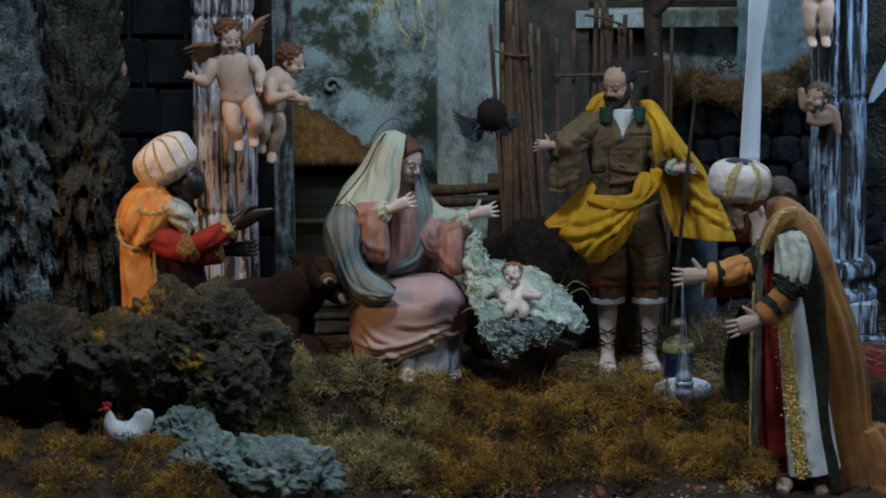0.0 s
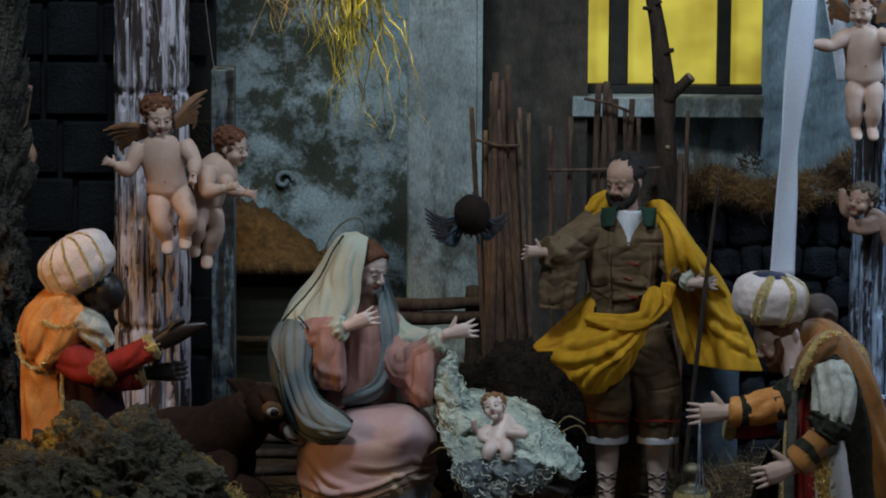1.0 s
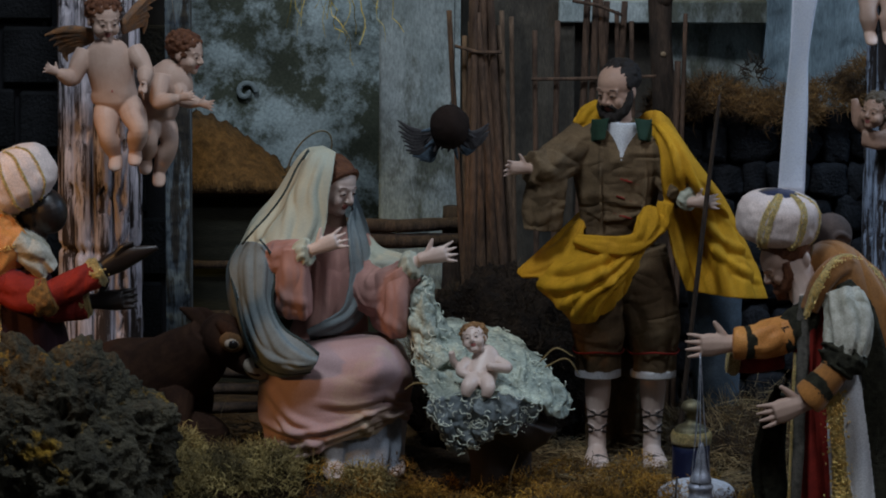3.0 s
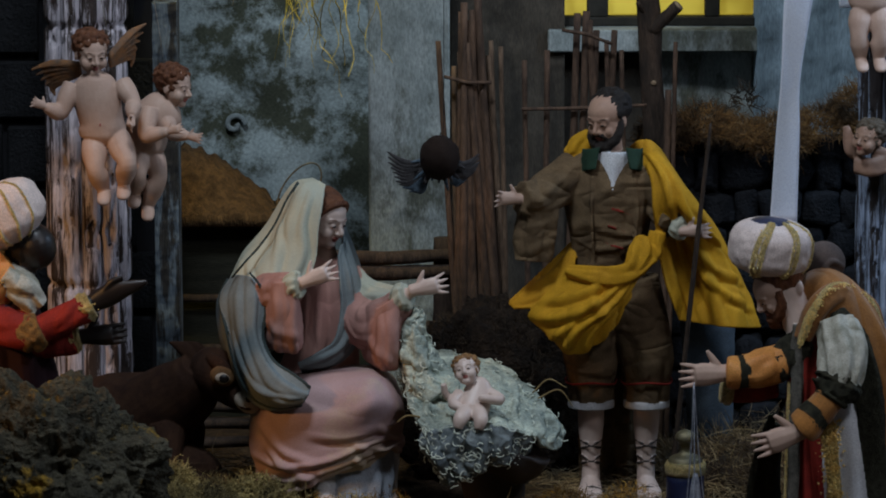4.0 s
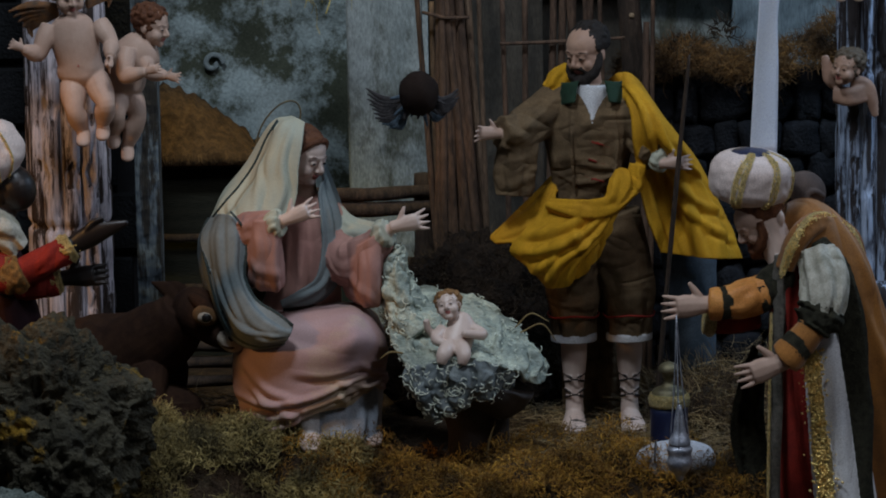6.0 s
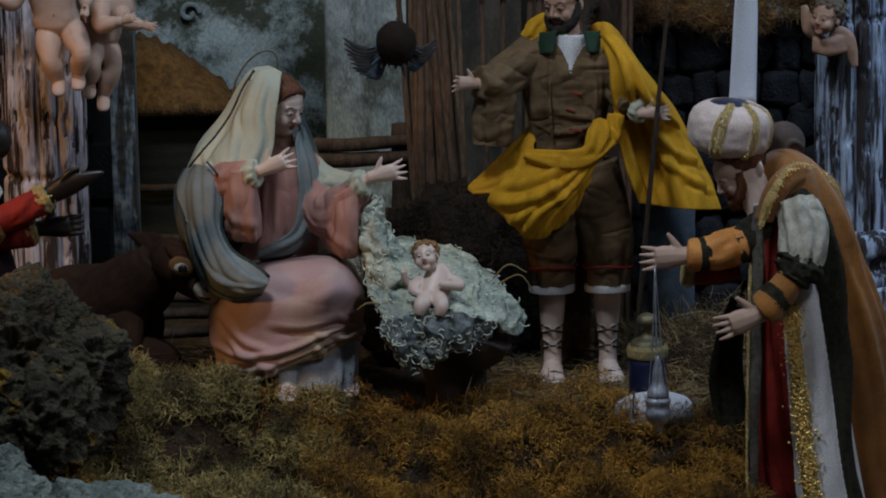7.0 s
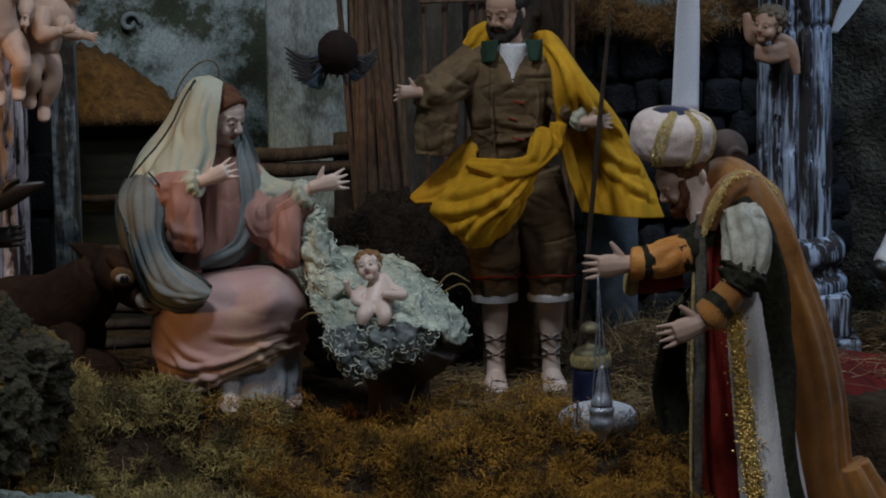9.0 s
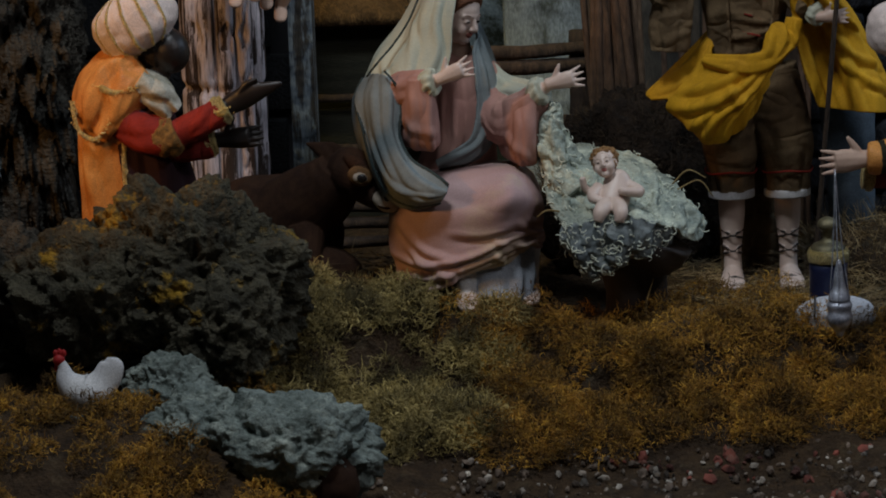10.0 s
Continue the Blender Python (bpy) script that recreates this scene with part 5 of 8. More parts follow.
def bowing_king():
    f = Form()
    f.extra = Form()
    turban(f, (0.2935, -0.20, 0.280), (0.0385, 0.036, 0.0255), (8, 4, 10), M_IVORY)
    f.ball((0.2935, -0.197, 0.300), (0.022, 0.022, 0.0065), M_NAVY, (0, 3, 0))
    f.tube([(0.300, -0.20, 0.262, 0.024, 0.024), (0.303, -0.20, 0.248, 0.021, 0.022), (0.303, -0.20, 0.244, 0.017, 0.019)], M_HAIRR, 24, 8, rough=0.1)
    model_head(f, (0.2975, -0.203, 0.239), 0.0460, -72, 34, 0, M_SKIN, M_HAIRR, "bearded")
    f.tube([(0.305, -0.206, 0.243, 0.014), (0.315, -0.205, 0.225, 0.0145), (0.322, -0.204, 0.208, 0.016)], M_SKINP, 16, 10)
    f.ball((0.319, -0.214, 0.244), (0.004, 0.005, 0.007), M_SKINP, seg=10)
    f.ball((0.345, -0.160, 0.258), (0.0205, 0.020, 0.0205), M_CAP, (0, 20, 0), 24)
    f.tube([(0.338, -0.176, 0.243, 0.003), (0.350, -0.180, 0.262, 0.003), (0.362, -0.170, 0.256, 0.003)], M_CAP, 8, 16)
    # orange cloak
    f.tube([(0.322, -0.185, 0.238, 0.016, 0.022), (0.345, -0.186, 0.228, 0.030, 0.034), (0.362, -0.186, 0.195, 0.037, 0.036), (0.378, -0.184, 0.14, 0.040, 0.034), (0.396, -0.182, 0.08, 0.043, 0.034), (0.408, -0.180, 0.02, 0.043, 0.034), (0.414, -0.178, -0.04, 0.044, 0.036), (0.424, -0.172, -0.085, 0.055, 0.042), (0.430, -0.170, -0.104, 0.062, 0.045)],
           M_ORANGE, 120, 90, 0, creases=[(150, 0.18, 140, 1.0, 0.0, 0.0065, 0.0050), (172, 0.3, 165, 1.0, 0.0, 0.0065, 0.0055), (128, 0.35, 118, 1.0, 0.0, 0.0060, 0.0045), (192, 0.25, 190, 1.0, 0.0, 0.0065, 0.0050), (100, 0.5, 95, 1.0, 0.0, 0.0060, 0.0045)])
    f.tube([(0.455, -0.19, -0.03, 0.016, 0.02), (0.470, -0.19, -0.075, 0.028, 0.03), (0.476, -0.19, -0.104, 0.032, 0.034)], M_ORANGE, 36, 14, 5, 0.004, 0, 8)
    # gold-edged hood roll on the shoulders
    f.tube([(0.322, -0.225, 0.200, 0.008), (0.332, -0.226, 0.225, 0.010), (0.348, -0.215, 0.238, 0.010), (0.365, -0.195, 0.235, 0.009), (0.385, -0.180, 0.220, 0.008), (0.394, -0.176, 0.200, 0.006)], M_ORANGE, 20, 26, 3, 0.001)
    f.tube([(0.318, -0.231, 0.195, 0.003, 0.003), (0.327, -0.235, 0.222, 0.004, 0.003), (0.344, -0.223, 0.243, 0.0045, 0.003), (0.364, -0.200, 0.243, 0.003), (0.388, -0.184, 0.224, 0.003), (0.400, -0.180, 0.196, 0.002)], M_GOLD, 10, 30, rough=0.3)
    # red tunic, white satin robe, fur and braid
    f.tube([(0.330, -0.200, 0.218, 0.016, 0.018), (0.332, -0.206, 0.17, 0.020, 0.020), (0.332, -0.207, 0.10, 0.022, 0.020), (0.338, -0.205, 0.02, 0.025, 0.022), (0.346, -0.202, -0.04, 0.024, 0.022), (0.352, -0.202, -0.058, 0.022, 0.020)], M_RED, 40, 36, 7, 0.003, 0.5, 1)
    f.tube([(0.356, -0.218, 0.15, 0.019, 0.020), (0.363, -0.220, 0.10, 0.023, 0.024), (0.371, -0.221, 0.03, 0.026, 0.025), (0.379, -0.221, -0.04, 0.029, 0.026), (0.385, -0.221, -0.078, 0.030, 0.027)], M_SATIN, 40, 36, 4, 0.0016, 0.3, 3)
    f.tube([(0.343, -0.238, 0.128, 0.0060, 0.003), (0.347, -0.243, 0.09, 0.0070, 0.003), (0.353, -0.246, 0.03, 0.0072, 0.003), (0.360, -0.247, -0.03, 0.0078, 0.003), (0.367, -0.247, -0.078, 0.0080, 0.003)], M_GOLD, 14, 60, rough=0.5)
    f.tube([(0.352, -0.224, 0.225, 0.008, 0.005), (0.370, -0.230, 0.19, 0.014, 0.008), (0.381, -0.236, 0.13, 0.013, 0.008), (0.388, -0.238, 0.07, 0.0105, 0.007), (0.394, -0.240, 0.0, 0.008, 0.006), (0.402, -0.241, -0.06, 0.009, 0.006), (0.410, -0.240, -0.10, 0.009, 0.006)], M_FUR, 16, 70, rough=0.55)
    f.tube([(0.384, -0.226, 0.17, 0.0012), (0.390, -0.228, 0.07, 0.0012), (0.401, -0.234, -0.02, 0.0012), (0.417, -0.236, -0.10, 0.0012)], M_GOLD, 8, 40, rough=0.4)
    # hanging coat edge in front
    f.tube([(0.317, -0.222, 0.212, 0.005, 0.004), (0.316, -0.228, 0.15, 0.0055, 0.004), (0.313, -0.232, 0.08, 0.006, 0.004), (0.312, -0.232, 0.0, 0.0055, 0.004), (0.310, -0.230, -0.055, 0.004, 0.003)], M_FUR2, 14, 50, rough=0.35)
    f.tube([(0.309, -0.226, 0.16, 0.0014), (0.306, -0.236, 0.06, 0.0014), (0.305, -0.236, -0.02, 0.0014), (0.306, -0.234, -0.055, 0.0014)], M_GOLD, 8, 40, rough=0.4)
    f.tube([(0.302, -0.17, 0.11, 0.008, 0.012), (0.295, -0.172, 0.06, 0.011, 0.010), (0.298, -0.175, 0.015, 0.011, 0.010), (0.306, -0.178, -0.025, 0.006, 0.008)], M_FUR, 24, 20, 4, 0.002)
    f.tube([(0.299, -0.18, 0.12, 0.004), (0.281, -0.180, 0.065, 0.004), (0.283, -0.182, 0.012, 0.004), (0.302, -0.187, -0.030, 0.003)], M_FUR, 12, 30, rough=0.5)
    # near arm
    f.tube([(0.352, -0.226, 0.214, 0.018), (0.356, -0.240, 0.195, 0.0205), (0.354, -0.250, 0.175, 0.0195), (0.351, -0.254, 0.163, 0.017)], M_SLEEVE, 36, 18, 8, 0.0022, 1, 2)
    f.tube([(0.352, -0.252, 0.168, 0.020), (0.348, -0.256, 0.158, 0.0205), (0.343, -0.258, 0.150, 0.016)], M_FUR, 24, 10, rough=0.4)
    f.tube([(0.346, -0.258, 0.155, 0.013), (0.335, -0.262, 0.142, 0.0145), (0.331, -0.263, 0.138, 0.0145)], M_ORANGE, 20, 8)
    f.tube([(0.333, -0.262, 0.141, 0.015), (0.324, -0.265, 0.131, 0.0155)], M_FUR, 20, 6)
    f.tube([(0.3255, -0.264, 0.133, 0.0158), (0.320, -0.266, 0.127, 0.0162), (0.3185, -0.266, 0.1255, 0.015)], M_ORANGE, 20, 6)
    f.hand((0.316, -0.267, 0.123), (-0.9, -0.2, -0.30), 0.0160, M_SKIN, 0.22, (0, 0, 1), -0.3, 0.85)
    # far arm
    f.tube([(0.330, -0.205, 0.205, 0.016), (0.313, -0.212, 0.183, 0.017), (0.294, -0.218, 0.172, 0.0165)], M_FUR, 24, 12, rough=0.2)
    f.tube([(0.302, -0.216, 0.176, 0.0165, 0.016), (0.284, -0.222, 0.172, 0.0170, 0.016), (0.270, -0.224, 0.170, 0.0145)], M_ORANGEB, 28, 12, 5, 0.0012)
    f.tube([(0.272, -0.224, 0.170, 0.0152), (0.260, -0.226, 0.169, 0.0150)], M_FUR, 20, 5)
    f.tube([(0.262, -0.226, 0.169, 0.0156), (0.256, -0.227, 0.169, 0.0152), (0.253, -0.227, 0.169, 0.0135)], M_ORANGEB, 20, 6)
    f.tube([(0.300, -0.20, 0.150, 0.010), (0.275, -0.205, 0.148, 0.011), (0.256, -0.208, 0.148, 0.010)], M_RED, 20, 10)
    f.tube([(0.259, -0.208, 0.148, 0.0122), (0.249, -0.209, 0.149, 0.012)], M_GOLD, 16, 5, rough=0.3)
    f.hand((0.252, -0.228, 0.169), (-0.95, -0.2, -0.03), 0.0155, M_SKIN, 0.3, (0, 0, 1), -0.2, 0.85)
    f.glitter([(0.343, -0.241, 0.128), (0.347, -0.246, 0.09), (0.353, -0.249, 0.03), (0.360, -0.250, -0.03), (0.367, -0.250, -0.078)], 1500, 0.0046, 1, 0.0015)
    f.glitter([(0.384, -0.229, 0.17), (0.390, -0.231, 0.07), (0.401, -0.236, -0.02), (0.417, -0.238, -0.10)], 110, 0.0007, 2, 0.0009)
    f.glitter([(0.309, -0.229, 0.16), (0.306, -0.239, 0.06), (0.305, -0.239, -0.02), (0.306, -0.237, -0.055)], 110, 0.0006, 3, 0.0009)
    f.glitter([(0.318, -0.234, 0.195), (0.327, -0.238, 0.222), (0.344, -0.227, 0.243), (0.364, -0.204, 0.244), (0.388, -0.188, 0.224)], 260, 0.0024, 4, 0.0010)
    # boots and feet
    for x, y in ((0.352, -0.205), (0.398, -0.21)):
        f.tube([(x, y + 0.005, -0.045, 0.012), (x, y, -0.07, 0.0105), (x, y, -0.09, 0.0105)], M_RED if x < 0.37 else M_LEATHER, 16, 8)
        f.tube([(x, y + 0.008, -0.093, 0.010, 0.009), (x - 0.004, y - 0.018, -0.096, 0.011, 0.008), (x - 0.007, y - 0.034, -0.099, 0.007, 0.005)], M_SKIN, 14, 8, ref=(0, 0, 1))
        f.tube([(x - 0.012, y, -0.088, 0.002), (x, y - 0.011, -0.083, 0.002), (x + 0.012, y, -0.088, 0.002)], M_LEATHER, 8, 8)
    return finish(fuse(f), "bowing_statue", (0.365, -0.20, -0.104), "bowing turbaned figurine in ochre cloak with gold braid and fur")


def dark_king():
    f = Form()
    f.extra = Form()
    turban(f, (-0.4065, -0.15, 0.3025), (0.0405, 0.034, 0.0285), (0, -32, 0), M_IVORY, [(a, 0.0011) for a in (-1.0, -0.55, -0.1, 0.35, 0.8)])
    f.ball((-0.376, -0.152, 0.274), (0.018, 0.018, 0.0215), M_DARKSKIN, (0, -15, 0))
    f.ball((-0.389, -0.15, 0.276), (0.017, 0.018, 0.019), M_HAIRD, rough=0.15, freq=6)
    f.tube([(-0.385, -0.15, 0.262, 0.012), (-0.392, -0.15, 0.245, 0.013)], M_DARKSKIN, 14, 6)
    f.tube([(-0.41, -0.15, 0.222, 0.030, 0.03), (-0.402, -0.15, 0.18, 0.036, 0.032), (-0.398, -0.15, 0.12, 0.042, 0.036), (-0.396, -0.15, 0.04, 0.047, 0.04), (-0.396, -0.15, -0.02, 0.05, 0.042)], M_PURPLE, 40, 30, 7, 0.003, 0.5)
    f.tube([(-0.402, -0.15, 0.262, 0.022, 0.022), (-0.416, -0.152, 0.250, 0.032, 0.032), (-0.427, -0.154, 0.232, 0.036, 0.036), (-0.436, -0.155, 0.212, 0.030, 0.032), (-0.442, -0.156, 0.200, 0.022, 0.026)], M_ORANGEB, 52, 28, 7, 0.0035, 2, 2)
    f.tube([(-0.440, -0.158, 0.215, 0.020, 0.016), (-0.441, -0.168, 0.18, 0.020, 0.012), (-0.438, -0.170, 0.14, 0.021, 0.011), (-0.436, -0.168, 0.105, 0.022, 0.010)], M_ORANGEB, 40, 26, 5, 0.0028, 0.5, 4)
    f.tube([(-0.417, -0.178, 0.215, 0.0022), (-0.420, -0.182, 0.17, 0.0022), (-0.416, -0.180, 0.11, 0.0022)], M_GOLD, 8, 26, rough=0.4)
    f.tube([(-0.444, -0.178, 0.250, 0.0025), (-0.425, -0.19, 0.243, 0.0025), (-0.405, -0.182, 0.246, 0.0025), (-0.385, -0.165, 0.238, 0.002)], M_GOLD, 8, 26, rough=0.4)
    f.tube([(-0.467, -0.165, 0.232, 0.0022), (-0.460, -0.178, 0.207, 0.0022), (-0.444, -0.186, 0.200, 0.0022), (-0.430, -0.188, 0.216, 0.0022)], M_GOLD, 8, 26, rough=0.4)
    f.tube([(-0.405, -0.165, 0.248, 0.014, 0.02), (-0.388, -0.165, 0.236, 0.014, 0.02), (-0.374, -0.163, 0.220, 0.009, 0.014)], M_SLEEVE, 24, 12, 4, 0.002)
    f.tube([(-0.418, -0.17, 0.212, 0.018), (-0.398, -0.182, 0.202, 0.0175), (-0.378, -0.188, 0.200, 0.0165)], M_RED, 24, 14, 4, 0.0015)
    f.tube([(-0.386, -0.187, 0.199, 0.0172), (-0.374, -0.190, 0.201, 0.0175), (-0.369, -0.190, 0.203, 0.015)], M_FURGOLD, 20, 8, rough=0.2)
    f.tube([(-0.370, -0.189, 0.203, 0.0125), (-0.345, -0.188, 0.214, 0.013), (-0.330, -0.186, 0.222, 0.0125)], M_RED, 20, 10, 4, 0.001)
    f.tube([(-0.333, -0.186, 0.221, 0.0134), (-0.324, -0.185, 0.226, 0.0134)], M_GOLD, 20, 5, rough=0.3)
    f.tube([(-0.326, -0.186, 0.2245, 0.0080, 0.0070), (-0.310, -0.187, 0.2330, 0.0105, 0.0065), (-0.297, -0.189, 0.2390, 0.0090, 0.0055), (-0.283, -0.191, 0.2440, 0.0055, 0.0038), (-0.272, -0.192, 0.2475, 0.0022, 0.0018)], M_DARKSKIN, 16, 24)
    f.tube([(-0.312, -0.189, 0.238, 0.0034), (-0.304, -0.191, 0.2475, 0.0032), (-0.294, -0.192, 0.2520, 0.0018)], M_DARKSKIN, 10, 10)
    f.tube([(-0.390, -0.16, 0.190, 0.016), (-0.360, -0.168, 0.188, 0.015), (-0.340, -0.170, 0.192, 0.013)], M_RED, 20, 10, 4, 0.0015)
    f.tube([(-0.345, -0.170, 0.191, 0.0130), (-0.336, -0.170, 0.193, 0.0128)], M_GOLD, 20, 5, rough=0.3)
    f.glitter([(-0.444, -0.181, 0.250), (-0.425, -0.193, 0.243), (-0.405, -0.185, 0.246), (-0.385, -0.168, 0.238)], 120, 0.0012, 5, 0.0009)
    f.glitter([(-0.467, -0.168, 0.232), (-0.460, -0.181, 0.207), (-0.444, -0.189, 0.200), (-0.430, -0.191, 0.216)], 110, 0.0012, 6, 0.0009)
    f.glitter([(-0.417, -0.181, 0.215), (-0.420, -0.185, 0.17), (-0.416, -0.183, 0.11)], 110, 0.0012, 7, 0.0009)
    f.glitter([(-0.331, -0.196, 0.222), (-0.327, -0.200, 0.224), (-0.323, -0.198, 0.227)], 60, 0.003, 8, 0.0009)
    f.hand((-0.332, -0.170, 0.193), (0.9, -0.2, 0.1), 0.0145, M_DARKSKIN, 0.1, (0, 0, 1), 0.3)
    return finish(fuse(f), "kneeling_statue", (-0.40, -0.15, -0.02), "dark-faced turbaned figurine in orange cape reaching out")


def putto(head, belly, hip, legs, arms, name, label, size=1.0, turn=0, wings=(), group="winged child figurines", hair=M_HAIRR):
    """A plump winged child. legs: hip, knee, foot; arms: shoulder, elbow, wrist; all as points."""
    f = Form()
    s = size
    h = Vector(head)
    d = Vector((math.sin(radians(turn)), -math.cos(radians(turn)), 0))
    f.extra = Form()
    model_head(f, h, 0.0385 * s, turn, 10, 0, M_SKIN, hair, "child")
    b, p = Vector(belly), Vector(hip)
    f.ball(b + Vector((0.0005, -0.0172 * s, -0.003)), (0.0011, 0.0008, 0.0013), M_LIP, seg=8)
    neck = h + Vector((0, 0, -0.017 * s))
    up = (neck + b * 1.0) / 2
    f.tube([(*neck, 0.009 * s), (*(neck.lerp(up, 0.35)), 0.018 * s, 0.013 * s), (*up, 0.0215 * s, 0.0160 * s), (*b, 0.0200 * s, 0.0175 * s), (*(b.lerp(p, 0.6)), 0.0215 * s, 0.0165 * s), (*p, 0.019 * s, 0.015 * s), (*(p + Vector((0, 0, -0.010 * s))), 0.008 * s)], M_SKIN, 28, 30)
    for a, k, e in legs:
        a, k, e = Vector(a), Vector(k), Vector(e)
        out = Vector((0.0022 if a.x > p.x else -0.0022, 0, 0))
        a, k, e = a + out, k + out * 1.6, e + out
        f.tube([(*a, 0.0108 * s), (*a.lerp(k, 0.5), 0.0118 * s), (*k, 0.0086 * s), (*k.lerp(e, 0.4), 0.0094 * s), (*e, 0.0056 * s)], M_SKIN, 16, 22)
        f.tube([(*(e + Vector((0, 0.003, 0.001))), 0.0055 * s, 0.005 * s), (*(e + Vector((0.001, -0.008, -0.005)) * s), 0.0066 * s, 0.0048 * s), (*(e + Vector((0.001, -0.016, -0.009)) * s), 0.0055 * s, 0.0032 * s), (*(e + Vector((0.001, -0.019, -0.010)) * s), 0.0020 * s, 0.0012 * s)], M_SKIN, 12, 8, ref=(0, 0, 1))
    for a, k, e in arms:
        a, k, e = Vector(a), Vector(k), Vector(e)
        f.tube([(*a, 0.0085 * s), (*a.lerp(k, 0.5), 0.0090 * s), (*k, 0.0068 * s), (*k.lerp(e, 0.4), 0.0075 * s), (*e, 0.0045 * s)], M_SKIN, 14, 18)
        f.hand(e, e - k, 0.0062 * s, M_SKIN, 0.6, (0, 0, 1), 0.3)
    for root, tip in wings:
        r, t = Vector(root), Vector(tip)
        for q in range(6):
            o = Vector((0, 0.002 * q, -0.0045 * q))
            f.tube([(*(r + o * 0.4), 0.003, 0.002), (*(r.lerp(t, 0.55) + o + Vector((0, 0, 0.004))), 0.004, 0.0015), (*(t.lerp(r, 0.09 * q) + o * 1.3), 0.0012, 0.0008)], M_WINGS, 8, 12, ref=(0, -1, 0.2))
    low = min(v[2] for v in f.v)
    return finish(fuse(f, 0.0009), name, (p.x, p.y, low), label, "statue", group)


seated_woman()
standing_man()
bowing_king()
dark_king()
putto((-0.3330, -0.0340, 0.4370), (-0.3250, -0.0300, 0.3750), (-0.3230, -0.0300, 0.3580),
      [((-0.3300, -0.0320, 0.3540), (-0.3260, -0.0460, 0.3300), (-0.3210, -0.0360, 0.3080)), ((-0.3120, -0.0320, 0.3590), (-0.3030, -0.0500, 0.3360), (-0.3070, -0.0340, 0.3130))],
      [((-0.3510, -0.0320, 0.4080), (-0.3620, -0.0420, 0.3820), (-0.3750, -0.0500, 0.3890)), ((-0.3050, -0.0320, 0.4100), (-0.2930, -0.0440, 0.3920), (-0.2940, -0.0560, 0.3810))],
      "winged_statue", "winged naked child figurine with curly hair beside the column", 1.05, 22, [((-0.345, -0.015, 0.425), (-0.393, 0.0, 0.418)), ((-0.318, -0.015, 0.432), (-0.283, 0.0, 0.462))])
putto((-0.2570, -0.0040, 0.4020), (-0.2810, 0.0000, 0.3690), (-0.2890, 0.0000, 0.3420),
      [((-0.2910, -0.0040, 0.3390), (-0.2890, -0.0160, 0.3200), (-0.2950, 0.0000, 0.2990)), ((-0.2830, 0.0040, 0.3390), (-0.2770, -0.0060, 0.3170), (-0.2870, 0.0040, 0.2860))],
      [((-0.2800, -0.0140, 0.3820), (-0.2840, -0.0280, 0.3580), (-0.2620, -0.0380, 0.3640)), ((-0.2680, -0.0060, 0.3770), (-0.2600, -0.0160, 0.3600), (-0.2440, -0.0260, 0.3580))],
      "winged_statue", "smaller winged child figurine looking down, auburn hair", 1.0, 62)
putto((0.403, 0.055, 0.546), (0.406, 0.06, 0.490), (0.407, 0.06, 0.470),
      [((0.400, 0.058, 0.466), (0.399, 0.050, 0.443), (0.400, 0.056, 0.420)), ((0.414, 0.058, 0.466), (0.413, 0.050, 0.443), (0.413, 0.056, 0.420))],
      [((0.390, 0.056, 0.520), (0.370, 0.046, 0.508), (0.350, 0.040, 0.511)), ((0.420, 0.056, 0.520), (0.438, 0.046, 0.512), (0.446, 0.036, 0.530))],
      "winged_statue", "winged naked child figurine standing at the blue column", 0.98, -25, [((0.392, 0.075, 0.540), (0.360, 0.08, 0.566)), ((0.418, 0.075, 0.540), (0.446, 0.08, 0.558))])

# ---- crib and child ----


def part(name, form, parent, base, label="", smooth=True):
    ob = form.make(name, base, parent, smooth)
    return tagged(ob, label) if label else ob


